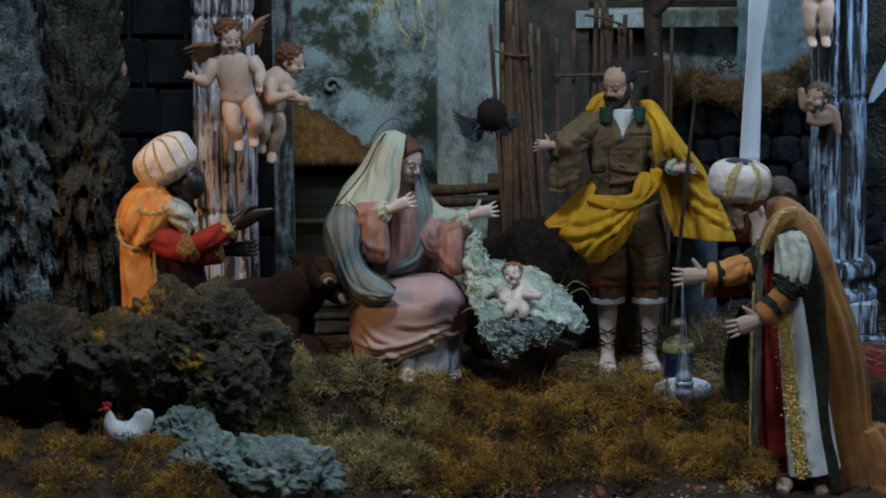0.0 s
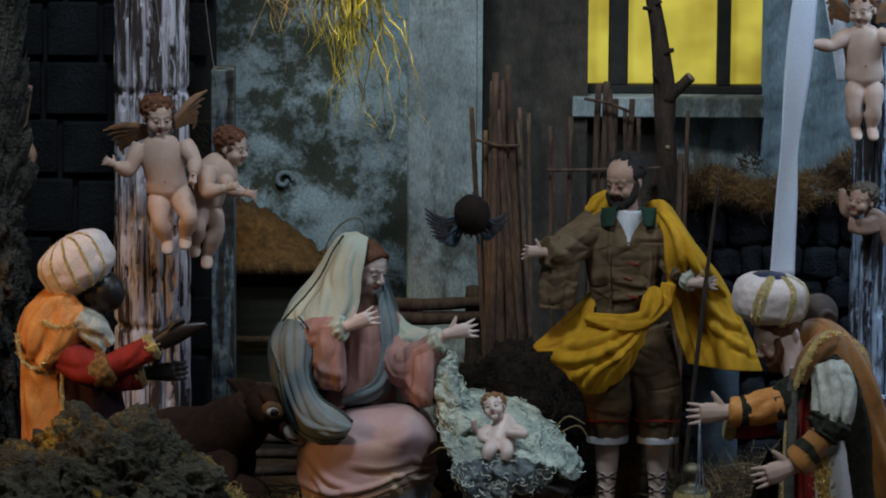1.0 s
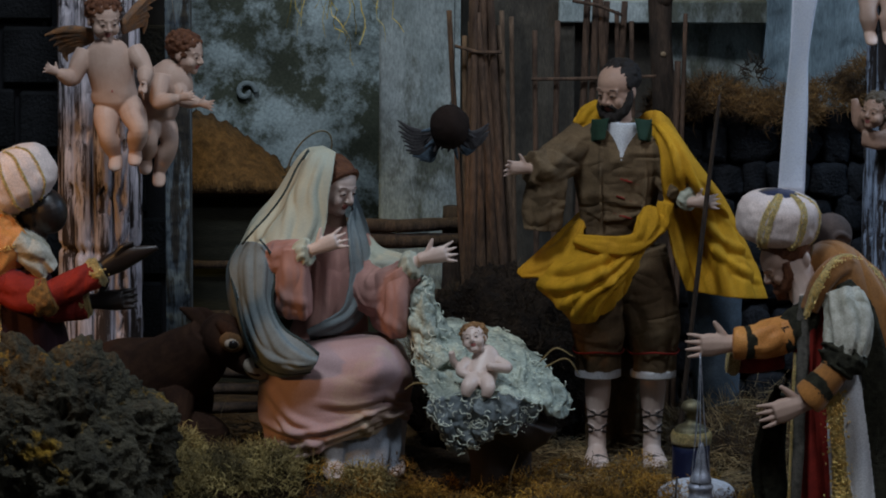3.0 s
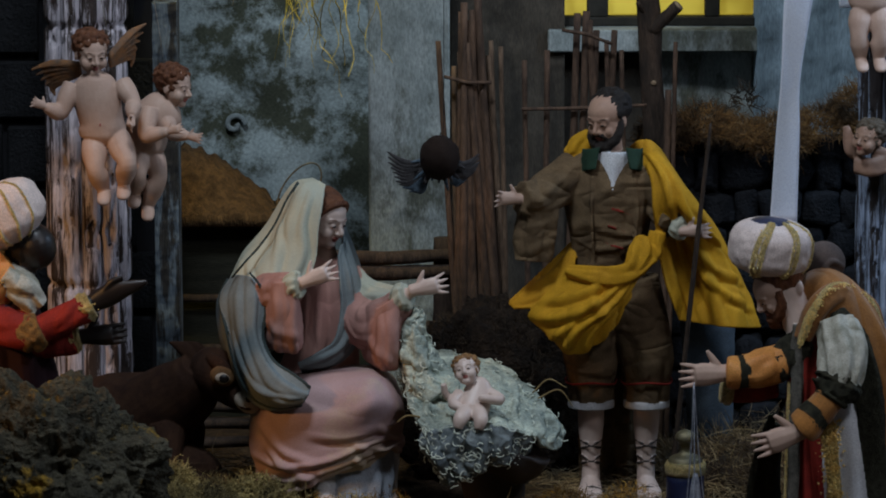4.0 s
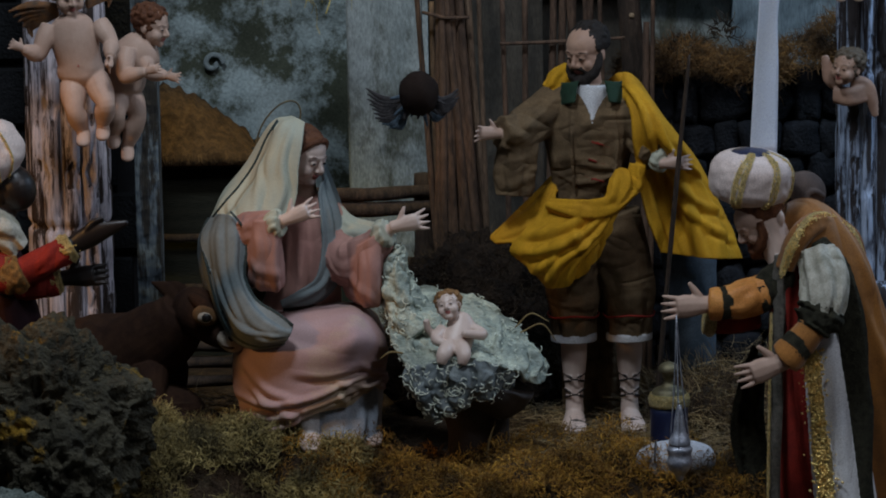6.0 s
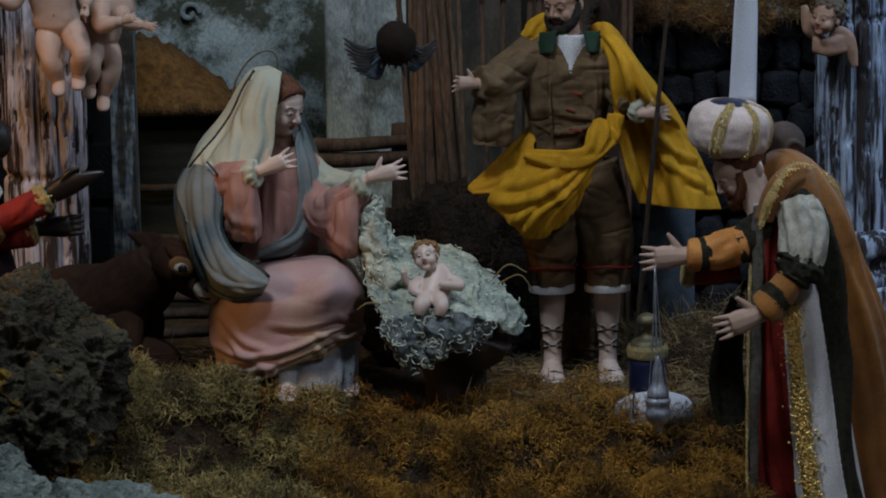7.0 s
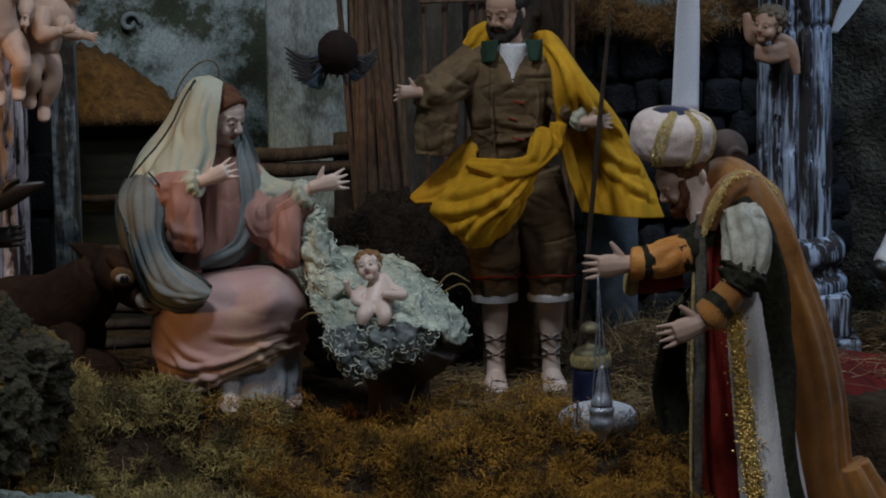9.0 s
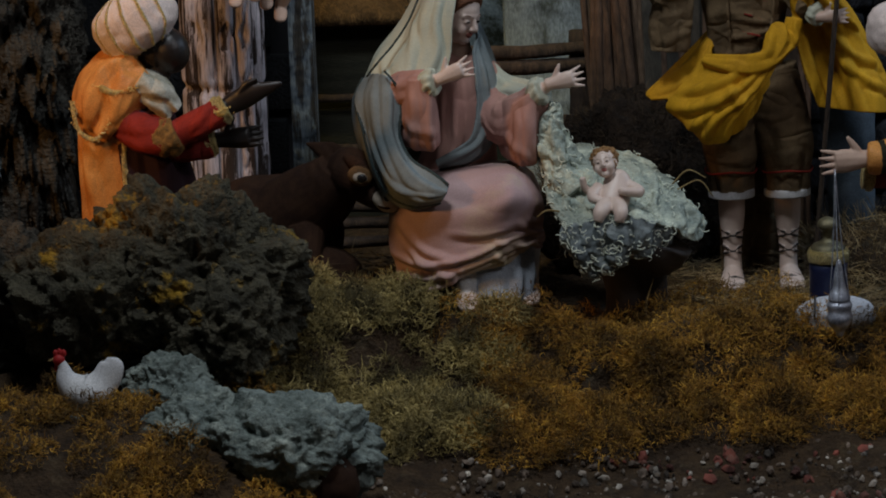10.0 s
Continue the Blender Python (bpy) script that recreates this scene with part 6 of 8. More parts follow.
def tulle_crib():
    top = tagged(empty("crib", (0.038, -0.10, 0.0)), "small crib draped in crumpled ivory lace tulle", "crib")
    f = Form()
    f.tube([(0.0430, -0.1100, 0.0720, 0.036, 0.030), (0.0430, -0.1100, 0.0420, 0.030, 0.024), (0.044, -0.11, 0.0, 0.026, 0.022)], M_LEATHER, 28, 14, 4, 0.002)
    part("stand", f, top, (0.038, -0.10, 0.0), "dark cloth-covered stand")

    def crumpled(form):
        form.v = [tuple(Vector(q) + Vector((0.0030 * fbm(q[0] * 45, q[1] * 45, q[2] * 45, 3), 0.0050 * fbm(q[0] * 55 + 3, q[1] * 55, q[2] * 55, 3), 0.0050 * fbm(q[0] * 50 + 7, q[1] * 50, q[2] * 50, 3)))) for q in form.v]
        return form
    f = Form()
    f.patch([[(-0.0340, -0.0500, 0.1530), (-0.0110, -0.0500, 0.1550), (0.0250, -0.0500, 0.1510), (0.0520, -0.0500, 0.1410), (0.0820, -0.0600, 0.1150), (0.1020, -0.0750, 0.0950)],
             [(-0.0370, -0.0850, 0.1300), (-0.0110, -0.0950, 0.1310), (0.0240, -0.1050, 0.1290), (0.0550, -0.0950, 0.1280), (0.0840, -0.1000, 0.1110), (0.1090, -0.1050, 0.0890)],
             [(-0.0380, -0.1300, 0.1230), (-0.0110, -0.1350, 0.1160), (0.0180, -0.1400, 0.1110), (0.0490, -0.1350, 0.1140), (0.0750, -0.1350, 0.1050), (0.1090, -0.1200, 0.0820)],
             [(-0.0230, -0.1660, 0.1030), (0.0020, -0.1740, 0.1080), (0.0280, -0.1780, 0.1090), (0.0570, -0.1740, 0.1070), (0.0760, -0.1600, 0.0970), (0.1020, -0.1300, 0.0730)]], M_TULLE, 110, 80, 0.003, [
        (0.0, 0.2, 0.3, 0.8, 0.05, 0.0035, 0.0050), (0.15, 0.0, 0.12, 0.9, 0.0, 0.0030, 0.0050), (0.62, 0.1, 0.75, 0.9, 0.03, 0.0035, 0.0060), (0.80, 0.1, 0.88, 1.0, 0.0, 0.0035, 0.0060), (0.70, 0.0, 0.95, 0.6, 0.0, 0.0030, 0.0050), (0.92, 0.3, 0.96, 1.0, 0.0, 0.0030, 0.0050)])
    f.patch([[(-0.0320, -0.0700, 0.2020), (-0.0280, -0.0760, 0.2020), (-0.0210, -0.0700, 0.1930)],
             [(-0.0430, -0.0680, 0.1820), (-0.0310, -0.0860, 0.1820), (-0.0190, -0.0680, 0.1730)],
             [(-0.0450, -0.0680, 0.1550), (-0.0290, -0.0920, 0.1580), (-0.0100, -0.0700, 0.1560)],
             [(-0.0370, -0.0850, 0.1380), (-0.0240, -0.1040, 0.1370), (0.0080, -0.0900, 0.1380)],
             [(-0.0270, -0.1200, 0.1230), (-0.0130, -0.1280, 0.1250), (0.0100, -0.1180, 0.1280)]], M_TULLE, 50, 70, 0.004, [(0.3, 0.0, 0.25, 1.0, 0.0, 0.0032, 0.0055), (0.65, 0.05, 0.7, 1.0, 0.0, 0.0032, 0.0055), (0.1, 0.4, 0.9, 0.6, 0.05, 0.0032, 0.0050)])
    part("cloth", crumpled(f), top, (0.038, -0.10, 0.04), "crumpled ivory lace tulle")
    g = Form()
    g.patch([[(-0.0230, -0.1640, 0.1040), (0.0020, -0.1720, 0.1100), (0.0280, -0.1760, 0.1100), (0.0570, -0.1720, 0.1070), (0.0790, -0.1500, 0.0980)],
             [(-0.0260, -0.1660, 0.0890), (-0.0010, -0.1780, 0.0840), (0.0280, -0.1810, 0.0860), (0.0550, -0.1760, 0.0880), (0.0780, -0.1500, 0.0880)],
             [(-0.0160, -0.1550, 0.0740), (0.0050, -0.1680, 0.0520), (0.0310, -0.1740, 0.0650), (0.0540, -0.1660, 0.0720), (0.0730, -0.1420, 0.0760)]], M_SHEER, 90, 50, 0.003, [
        (0.12, 0.0, 0.22, 1.0, 0.0, 0.0035, 0.0055), (0.36, 0.0, 0.34, 1.0, 0.0, 0.0032, 0.0055), (0.56, 0.05, 0.52, 1.0, 0.0, 0.0032, 0.0050), (0.78, 0.0, 0.72, 1.0, 0.0, 0.0035, 0.0055)])
    g.tube([(0.0440, -0.1300, 0.0880, 0.055, 0.036), (0.0390, -0.1300, 0.0760, 0.050, 0.036), (0.0340, -0.1300, 0.0680, 0.036, 0.03)], M_LEATHER, 24, 10)
    part("valance", crumpled(g), top, (0.038, -0.10, 0.04), "sheer grey tulle hanging over the dark bed")
    lace = Form()
    r = random.Random(3)
    for form, count in ((f, 240), (g, 190)):
        me = bpy.data.meshes.new("lace_ground")
        me.from_pydata(form.v, [], form.f)
        me.update()
        middle = Vector((0.035, -0.03, 0.09))
        picks = [q for q in me.polygons if q.area > 0 and form.mats[form.m[q.index]] != M_LEATHER]
        for q in r.choices(picks, [q.area for q in picks], k=count):
            n = q.normal if q.normal.dot(q.center - middle) > 0 else -q.normal
            c = q.center + n * 0.0022
            s = n.cross(Vector((0.2, 0.1, 1))).normalized()
            u = s.cross(n)
            a0, rad, span = r.random() * 6.3, 0.0030 + 0.0045 * r.random() ** 2, 1.2 + 2.4 * r.random()
            lace.tube([(*(c + (s * math.cos(a0 + span * k / 5) * (1.3 if form is g else 1) + u * math.sin(a0 + span * k / 5)) * rad * (1 - 0.12 * k)), 0.00052) for k in range(6)], M_LACE, 5, 8)
        bpy.data.meshes.remove(me)
    tagged(part("lace", lace, top, (0.038, -0.10, 0.06), "raised white lace scrolls"), kind="stuff")


def infant():
    f = Form()
    f.extra = Form()
    model_head(f, (0.0180, -0.1420, 0.1540), 0.0300, -12, -22, -14, M_SKINP, M_HAIRG, "child")
    f.tube([(0.0190, -0.1400, 0.1420, 0.0058), (0.0260, -0.1420, 0.1370, 0.0150, 0.010), (0.0270, -0.1480, 0.1280, 0.0145, 0.0115), (0.0240, -0.1550, 0.1190, 0.0140, 0.011), (0.0230, -0.1600, 0.1130, 0.008)], M_SKINP, 28, 24)
    for a, k, e in (((0.0200, -0.1600, 0.1210), (0.0130, -0.1760, 0.1170), (0.0100, -0.1800, 0.1080)), ((0.0280, -0.1600, 0.1210), (0.0310, -0.1760, 0.1160), (0.0290, -0.1800, 0.1070))):
        f.tube([(*a, 0.0075), (*k, 0.0072), (*e, 0.0042)], M_SKINP, 16, 14)
    for a, k, e in (((0.0120, -0.1450, 0.1340), (0.0060, -0.1580, 0.1270), (0.0140, -0.1660, 0.1240)), ((0.0380, -0.1450, 0.1350), (0.0490, -0.1560, 0.1300), (0.0330, -0.1640, 0.1330))):
        f.tube([(*a, 0.0058), (*k, 0.0054), (*e, 0.0036)], M_SKINP, 14, 14)
        f.ball(e, (0.0044, 0.0036, 0.0038), M_SKINP, seg=10)
    f.tube([(0.0050, -0.1500, 0.1290, 0.0042), (-0.0010, -0.1540, 0.1350, 0.0036), (-0.0030, -0.1560, 0.1450, 0.003)], M_SKINP, 10, 8)
    finish(fuse(f, 0.0008, 3), "infant_statue", (0.022, -0.16, 0.10), "small pale infant figurine lying on the tulle crib")


tulle_crib()
infant()

# ---- animals of painted clay ----


def donkey():
    f = Form()
    f.ball((-0.300, 0.015, 0.072), (0.068, 0.045, 0.050), M_DONKEY, (0, 10, 0), 28, 0.06, 3)
    f.tube([(-0.290, 0.0, 0.080, 0.042, 0.032), (-0.2510, -0.0200, 0.1110, 0.034, 0.028), (-0.2380, -0.0300, 0.1280, 0.026, 0.024), (-0.2330, -0.0350, 0.1380, 0.020, 0.018)], M_DONKEY, 28, 20)
    f.tube([(-0.2400, -0.0320, 0.1400, 0.010, 0.012), (-0.2290, -0.0360, 0.1380, 0.0205, 0.020), (-0.2140, -0.0460, 0.1310, 0.0225, 0.021), (-0.2020, -0.0550, 0.1200, 0.0175, 0.017), (-0.1910, -0.0620, 0.1130, 0.0135, 0.0135), (-0.1840, -0.0660, 0.1070, 0.0105, 0.0105), (-0.1810, -0.0670, 0.1050, 0.005)], M_DONKEY, 28, 30)
    f.tube([(-0.2240, -0.0520, 0.1510, 0.0050), (-0.2130, -0.0660, 0.1450, 0.0070), (-0.2030, -0.0700, 0.1390, 0.0040)], M_DONKEY, 12, 10)
    f.ball((-0.1880, -0.0710, 0.1110), (0.0135, 0.0100, 0.0098), M_MUZZLE, (0, 35, 0), 18)
    f.ball((-0.1860, -0.0800, 0.1160), (0.0030, 0.0022, 0.0034), M_DONKEY, seg=8)
    f.tube([(-0.1950, -0.0780, 0.1080, 0.0010), (-0.1870, -0.0800, 0.1060, 0.0014), (-0.1820, -0.0760, 0.1070, 0.0008)], M_DONKEY, 8, 8)
    f.ball((-0.2110, -0.0730, 0.1360), (0.0125, 0.0045, 0.0095), M_MUZZLE2, (0, 20, 0), 16)
    f.ball((-0.2110, -0.0760, 0.1350), (0.0070, 0.0034, 0.0054), M_MUZZLE, (0, 12, 0), 16)
    f.ball((-0.2090, -0.0790, 0.1350), (0.0048, 0.0020, 0.0042), M_DARKSKIN, seg=12)
    for dx in (0.0, 0.012):
        x, y, z = -0.2380, -0.0300, 0.1430
        f.tube([(x + dx, y, z, 0.0050, 0.004), (x + dx - 0.012, y + 0.006, z + 0.010, 0.0068, 0.004), (x + dx - 0.026, y + 0.010, z + 0.016, 0.0012)], M_DONKEY, 14, 14)
    f.tube([(-0.268, -0.025, 0.075, 0.02), (-0.262, -0.05, 0.04, 0.012), (-0.225, -0.055, 0.026, 0.010), (-0.206, -0.055, 0.030, 0.008)], M_DONKEY, 16, 18)
    f.ball((-0.29, -0.02, 0.035), (0.075, 0.04, 0.03), M_DONKEY, seg=20)
    finish(fuse(f, 0.0008), "donkey_statue", (-0.28, 0.0, 0.02), "dark brown donkey figurine lying with pale muzzle and eye rings", "statue")


def ox():
    f = Form()
    f.ball((0.61, 0.13, 0.085), (0.085, 0.06, 0.075), M_OX, (0, -8, 0), 24, 0.06, 3)
    f.tube([(0.580, 0.12, 0.12, 0.034), (0.556, 0.11, 0.125, 0.026), (0.545, 0.105, 0.122, 0.022)], M_OX, 20, 10)
    f.tube([(0.556, 0.10, 0.134, 0.016), (0.545, 0.092, 0.126, 0.0205, 0.018), (0.533, 0.082, 0.112, 0.0175, 0.016), (0.522, 0.074, 0.100, 0.0150, 0.014), (0.517, 0.070, 0.096, 0.008)], M_WHITE, 22, 18)
    f.ball((0.5185, 0.069, 0.0985), (0.0135, 0.0125, 0.0105), M_DARKSKIN, (0, 35, 0), 16)
    f.tube([(0.548, 0.088, 0.143, 0.006), (0.534, 0.082, 0.147, 0.0052), (0.523, 0.080, 0.154, 0.0015)], M_MUZZLE, 12, 12)
    f.tube([(0.566, 0.092, 0.145, 0.006), (0.578, 0.090, 0.152, 0.005), (0.586, 0.088, 0.160, 0.0015)], M_MUZZLE, 12, 12)
    f.ball((0.540, 0.072, 0.124), (0.0035, 0.003, 0.0035), M_DARKSKIN, seg=10)
    f.tube([(0.517, 0.07, 0.112, 0.0012), (0.540, 0.064, 0.106, 0.0012), (0.556, 0.085, 0.100, 0.0012)], M_LEATHER, 6, 14)
    finish(f, "ox_statue", (0.60, 0.12, 0.01), "brown ox figurine with white face and dark muzzle")


def rooster():
    f = Form()
    y = -0.36
    f.tube([(-0.466, y, 0.038, 0.003), (-0.463, y, 0.030, 0.0052), (-0.460, y, 0.018, 0.0105), (-0.450, y, 0.008, 0.0165), (-0.438, y, 0.007, 0.0165), (-0.427, y, 0.017, 0.0135, 0.008), (-0.420, y, 0.030, 0.0110, 0.005), (-0.419, y, 0.037, 0.005, 0.003)], M_WHITE, 24, 40, 0, rough=0.05)
    for k in range(4):
        f.tube([(-0.430 + 0.002 * k, y, 0.010, 0.005), (-0.424 + 0.003 * k, y - 0.003 + 0.002 * k, 0.024, 0.0045, 0.002), (-0.422 + 0.003 * k, y, 0.034 - 0.004 * k, 0.0015)], M_WHITE, 10, 12)
    f.ball((-0.4665, y, 0.0365), (0.0055, 0.005, 0.0055), M_COMB, seg=12)
    for k in range(3):
        f.ball((-0.469 + 0.0035 * k, y, 0.0425 + 0.001 * (k % 2)), (0.0026, 0.0015, 0.0035), M_COMB, seg=8)
    f.ball((-0.469, y, 0.0300), (0.002, 0.002, 0.004), M_COMB, seg=8)
    f.tube([(-0.471, y, 0.037, 0.0018), (-0.4765, y, 0.0355, 0.0004)], M_STRAW, 8, 4)
    for x in (-0.449, -0.444):
        f.tube([(x, y, -0.002, 0.0016), (x - 0.001, y, -0.010, 0.0012), (x - 0.001, y, -0.020, 0.0012)], M_STRAW, 6, 6)
        f.tube([(x + 0.002, y, -0.0195, 0.001), (x - 0.006, y - 0.003, -0.0195, 0.001)], M_STRAW, 6, 4)
    finish(f, "rooster_statue", (-0.446, y, -0.02), "small white rooster figurine with a red comb")


donkey()
ox()
rooster()

# ---- hanging and fixed ornaments ----


def winged_head():
    f = Form()
    c = Vector((-0.006, -0.12, 0.3505))
    f.ball(c, (0.0185, 0.019, 0.0205), M_BIRDBROWN, (0, 0, 0), 28, 0.10, 5)
    r = random.Random(4)
    for s in (-1, 1):
        for k in range(13):
            a = radians(14 - 6.5 * k)
            ln = (0.038 if s < 0 else 0.026) - 0.0013 * k + 0.003 * r.random()
            b = c + Vector((s * 0.011, 0.004, -0.006 - 0.0008 * k))
            d = Vector((s * math.cos(a), 0.15, math.sin(a) - 0.08))
            m = b + d * ln * 0.55 + Vector((0, 0, -0.003))
            t = b + d * ln + Vector((0, 0, 0.004))
            f.tube([(*b, 0.0024, 0.0014), (*m, 0.0030, 0.0010), (*t, 0.0006, 0.0005)], M_FEATHER if k < 8 else M_BLUEFEATHER, 8, 12)
    for k in range(16):
        a = math.pi * (1.05 + 0.9 * k / 15)
        b = c + Vector((0.014 * math.cos(a), -0.002, 0.014 * math.sin(a)))
        q = 0.72 + 0.4 * r.random()
        t = c + Vector((0.026 * q * math.cos(a) + 0.003 * r.gauss(0, 1), -0.004 * r.random(), 0.0285 * q * math.sin(a)))
        f.tube([(*b, 0.003, 0.0015), (*t, 0.0008, 0.0006)], M_FEATHER if k % 3 else M_BLUEFEATHER, 8, 6)
    f.tube([(c.x, c.y, c.z + 0.018, 0.0004), (c.x + 0.004, c.y, 0.45, 0.0004), (c.x, c.y, 1.2, 0.0004), (c.x, c.y, 2.4, 0.0004)], M_WIRE, 5, 20)
    finish(f, "hanging_ornament", (c.x, c.y, 0.32), "dark round carved ornament with feathered wings on a wire", "ornament")


def column_cherub():
    f = Form()
    f.extra = Form()
    model_head(f, (0.4070, 0.064, 0.341), 0.0360, -38, -6, 8, M_SKIN2, M_HAIRG2, "child")
    for pts in (((0.400, 0.076, 0.328), (0.391, 0.070, 0.336), (0.386, 0.070, 0.353)), ((0.396, 0.072, 0.318), (0.410, 0.066, 0.316), (0.426, 0.070, 0.322)), ((0.414, 0.076, 0.328), (0.428, 0.072, 0.322), (0.436, 0.074, 0.304))):
        for q in range(3):
            o = 0.003 * q
            f.tube([(pts[0][0], pts[0][1], pts[0][2] - o, 0.006), (pts[1][0], pts[1][1], pts[1][2] - o, 0.0065, 0.004), (pts[2][0], pts[2][1], pts[2][2] - 2 * o, 0.0035, 0.002)], M_SKIN2, 12, 12)
    finish(fuse(f), "cherub_statue", (0.408, 0.08, 0.30), "small winged cherub head fixed to the blue column", "statue")


winged_head()
column_cherub()
for wx, wy, wz in ((-0.318, -0.02, 0.45), (-0.268, 0.0, 0.43)):
    f = Form()
    f.tube([(wx, wy, wz, 0.0004), (wx - 0.022, wy, 0.62, 0.0004), (wx - 0.05, wy, 1.2, 0.0004), (wx - 0.06, wy, 2.4, 0.0004)], M_WIRE2, 5, 20)
    tagged(f.make("wire", (wx, wy, wz)), "thin pale wire holding a child figurine", "wire", "hanging wires")


def ribbon(rows, label, mat, name="satin_ribbon"):
    """rows: x, y, z, half width, twist."""
    f = Form()
    c = curve_points(rows, 60)

    def fn(u, v):
        x, y, z, h, t = c[min(59, int(v * 59 + 0.5))]
        return (x + (u - 0.5) * 2 * h * math.cos(t), y + (u - 0.5) * 2 * h * math.sin(t) + 0.0012 * math.sin(u * 3.14), z)
    f.sheet(fn, mat, 8, 59, 0.0007)
    b = rows[0]
    return tagged(f.make(name, b[:3]), label, "ribbon", "white ribbons")


ribbon([(0.3065, -0.180, 0.299, 0.0125, 0.1), (0.3095, -0.178, 0.373, 0.0112, 0.15), (0.312, -0.175, 0.43, 0.0105, 0.5), (0.3195, -0.17, 0.511, 0.0135, 0.1), (0.327, -0.168, 0.594, 0.0125, -0.3), (0.345, -0.165, 0.70, 0.013, 0.0), (0.36, -0.16, 0.95, 0.013, 0.0)],
       "long white satin ribbon rising from the turban", M_SATINB)
ribbon([(0.394, 0.14, 0.46, 0.009, 0.1), (0.385, 0.15, 0.52, 0.010, 0.3), (0.376, 0.16, 0.575, 0.011, 0.0), (0.35, 0.18, 0.68, 0.012, 0.2), (0.33, 0.18, 0.95, 0.012, 0.0)], "white ribbon hanging behind a child figurine", M_SATINB)
ribbon([(0.487, 0.21, 0.312, 0.003, 0.0), (0.503, 0.21, 0.34, 0.011, 0.3), (0.530, 0.21, 0.386, 0.014, 0.2), (0.56, 0.20, 0.45, 0.015, 0.2), (0.60, 0.19, 0.60, 0.015, 0.0), (0.62, 0.19, 0.95, 0.015, 0.0)], "pale ribbon hanging beside the blue column", M_SATINB)

# ---- held and standing things ----
f = Form()
f.tube([(0.2475, -0.055, 0.373, 0.0012), (0.243, -0.055, 0.33, 0.0020), (0.2345, -0.055, 0.25, 0.0023), (0.222, -0.055, 0.12, 0.0025), (0.211, -0.055, 0.002, 0.0026)], M_BARK, 10, 30, rough=0.15)
tagged(f.make("staff", (0.211, -0.055, 0.002)), "thin dark wooden staff held by a figurine", "staff")

cz = tagged(empty("censer", (0.2245, -0.245, 0.0100)), "silver censer hanging on thin chains", "censer")
f = Form()
f.tube([(0.2245, -0.245, 0.0800, 0.002), (0.2245, -0.245, 0.0680, 0.0045), (0.2245, -0.245, 0.0560, 0.0060), (0.2245, -0.245, 0.0480, 0.0095), (0.2245, -0.245, 0.0440, 0.0100)], M_METAL, 20, 16)
part("lid", f, cz, (0.2245, -0.245, 0.0440))
f = Form()
f.tube([(0.2245, -0.245, 0.0435, 0.0085), (0.2245, -0.245, 0.0400, 0.0118), (0.2245, -0.245, 0.0340, 0.0105), (0.2245, -0.245, 0.0280, 0.0118), (0.2245, -0.245, 0.0210, 0.0092), (0.2245, -0.245, 0.0160, 0.0050), (0.2245, -0.245, 0.0100, 0.0025)], M_METAL, 20, 24)
part("bowl", f, cz, (0.2245, -0.245, 0.0100))
for k in range(3):
    a = 2.1 * k + 0.4
    f = Form()
    f.tube([(0.2225, -0.243, 0.163, 0.0006), (0.2235 + 0.004 * math.cos(a), -0.244 + 0.004 * math.sin(a), 0.10, 0.0006), (0.2245 + 0.0105 * math.cos(a), -0.245 + 0.0105 * math.sin(a), 0.040, 0.0006)], M_METAL, 6, 14, rough=0.4)
    part("chain", f, cz, (0.2225, -0.243, 0.052))

jar = tagged(empty("jar", (0.223, -0.11, 0.0)), "navy blue jar with gold rim and domed lid", "jar")
f = Form()
f.tube([(0.223, -0.11, 0.0, 0.015), (0.223, -0.11, 0.010, 0.0175), (0.223, -0.11, 0.052, 0.0175)], M_NAVY, 28, 10)
part("body", f, jar, (0.223, -0.11, 0.0))
f = Form()
f.tube([(0.223, -0.11, 0.050, 0.0185), (0.223, -0.11, 0.058, 0.0195), (0.223, -0.11, 0.062, 0.0175)], M_GOLD, 28, 8)
part("rim", f, jar, (0.223, -0.11, 0.05), "dull gold rim")
f = Form()
f.tube([(0.223, -0.11, 0.061, 0.017), (0.223, -0.11, 0.066, 0.014), (0.223, -0.11, 0.070, 0.006), (0.223, -0.11, 0.078, 0.005), (0.223, -0.11, 0.083, 0.010), (0.223, -0.11, 0.089, 0.008), (0.223, -0.11, 0.092, 0.002)], M_BRASS, 24, 24)
part("lid", f, jar, (0.223, -0.11, 0.061), "tarnished brass lid")

f = Form()
f.ball((0.226, -0.158, 0.009), (0.036, 0.024, 0.0180), M_WHITE2, (0, 0, 8), 60, pleats=14, pleat=0.10, squash=0.8)
f.tube([(0.208, -0.150, 0.004, 0.0011), (0.205, -0.190, 0.016, 0.0011), (0.207, -0.172, 0.031, 0.0011)], M_LEATHER, 6, 12)
tagged(f.make("turban", (0.226, -0.165, -0.002)), "white pleated turban lying on the moss", "turban")

f = Form()
f.tube([(0.255, 0.09, 0.165, 0.027, 0.022), (0.256, 0.088, 0.14, 0.026, 0.022), (0.257, 0.086, 0.112, 0.024, 0.020), (0.258, 0.088, 0.0, 0.02, 0.018)], M_SLATE, 28, 16, 4, 0.001, rough=0.05)
tagged(f.make("bucket", (0.258, 0.088, 0.0)), "dented blue-grey pail behind the figurine", "bucket")


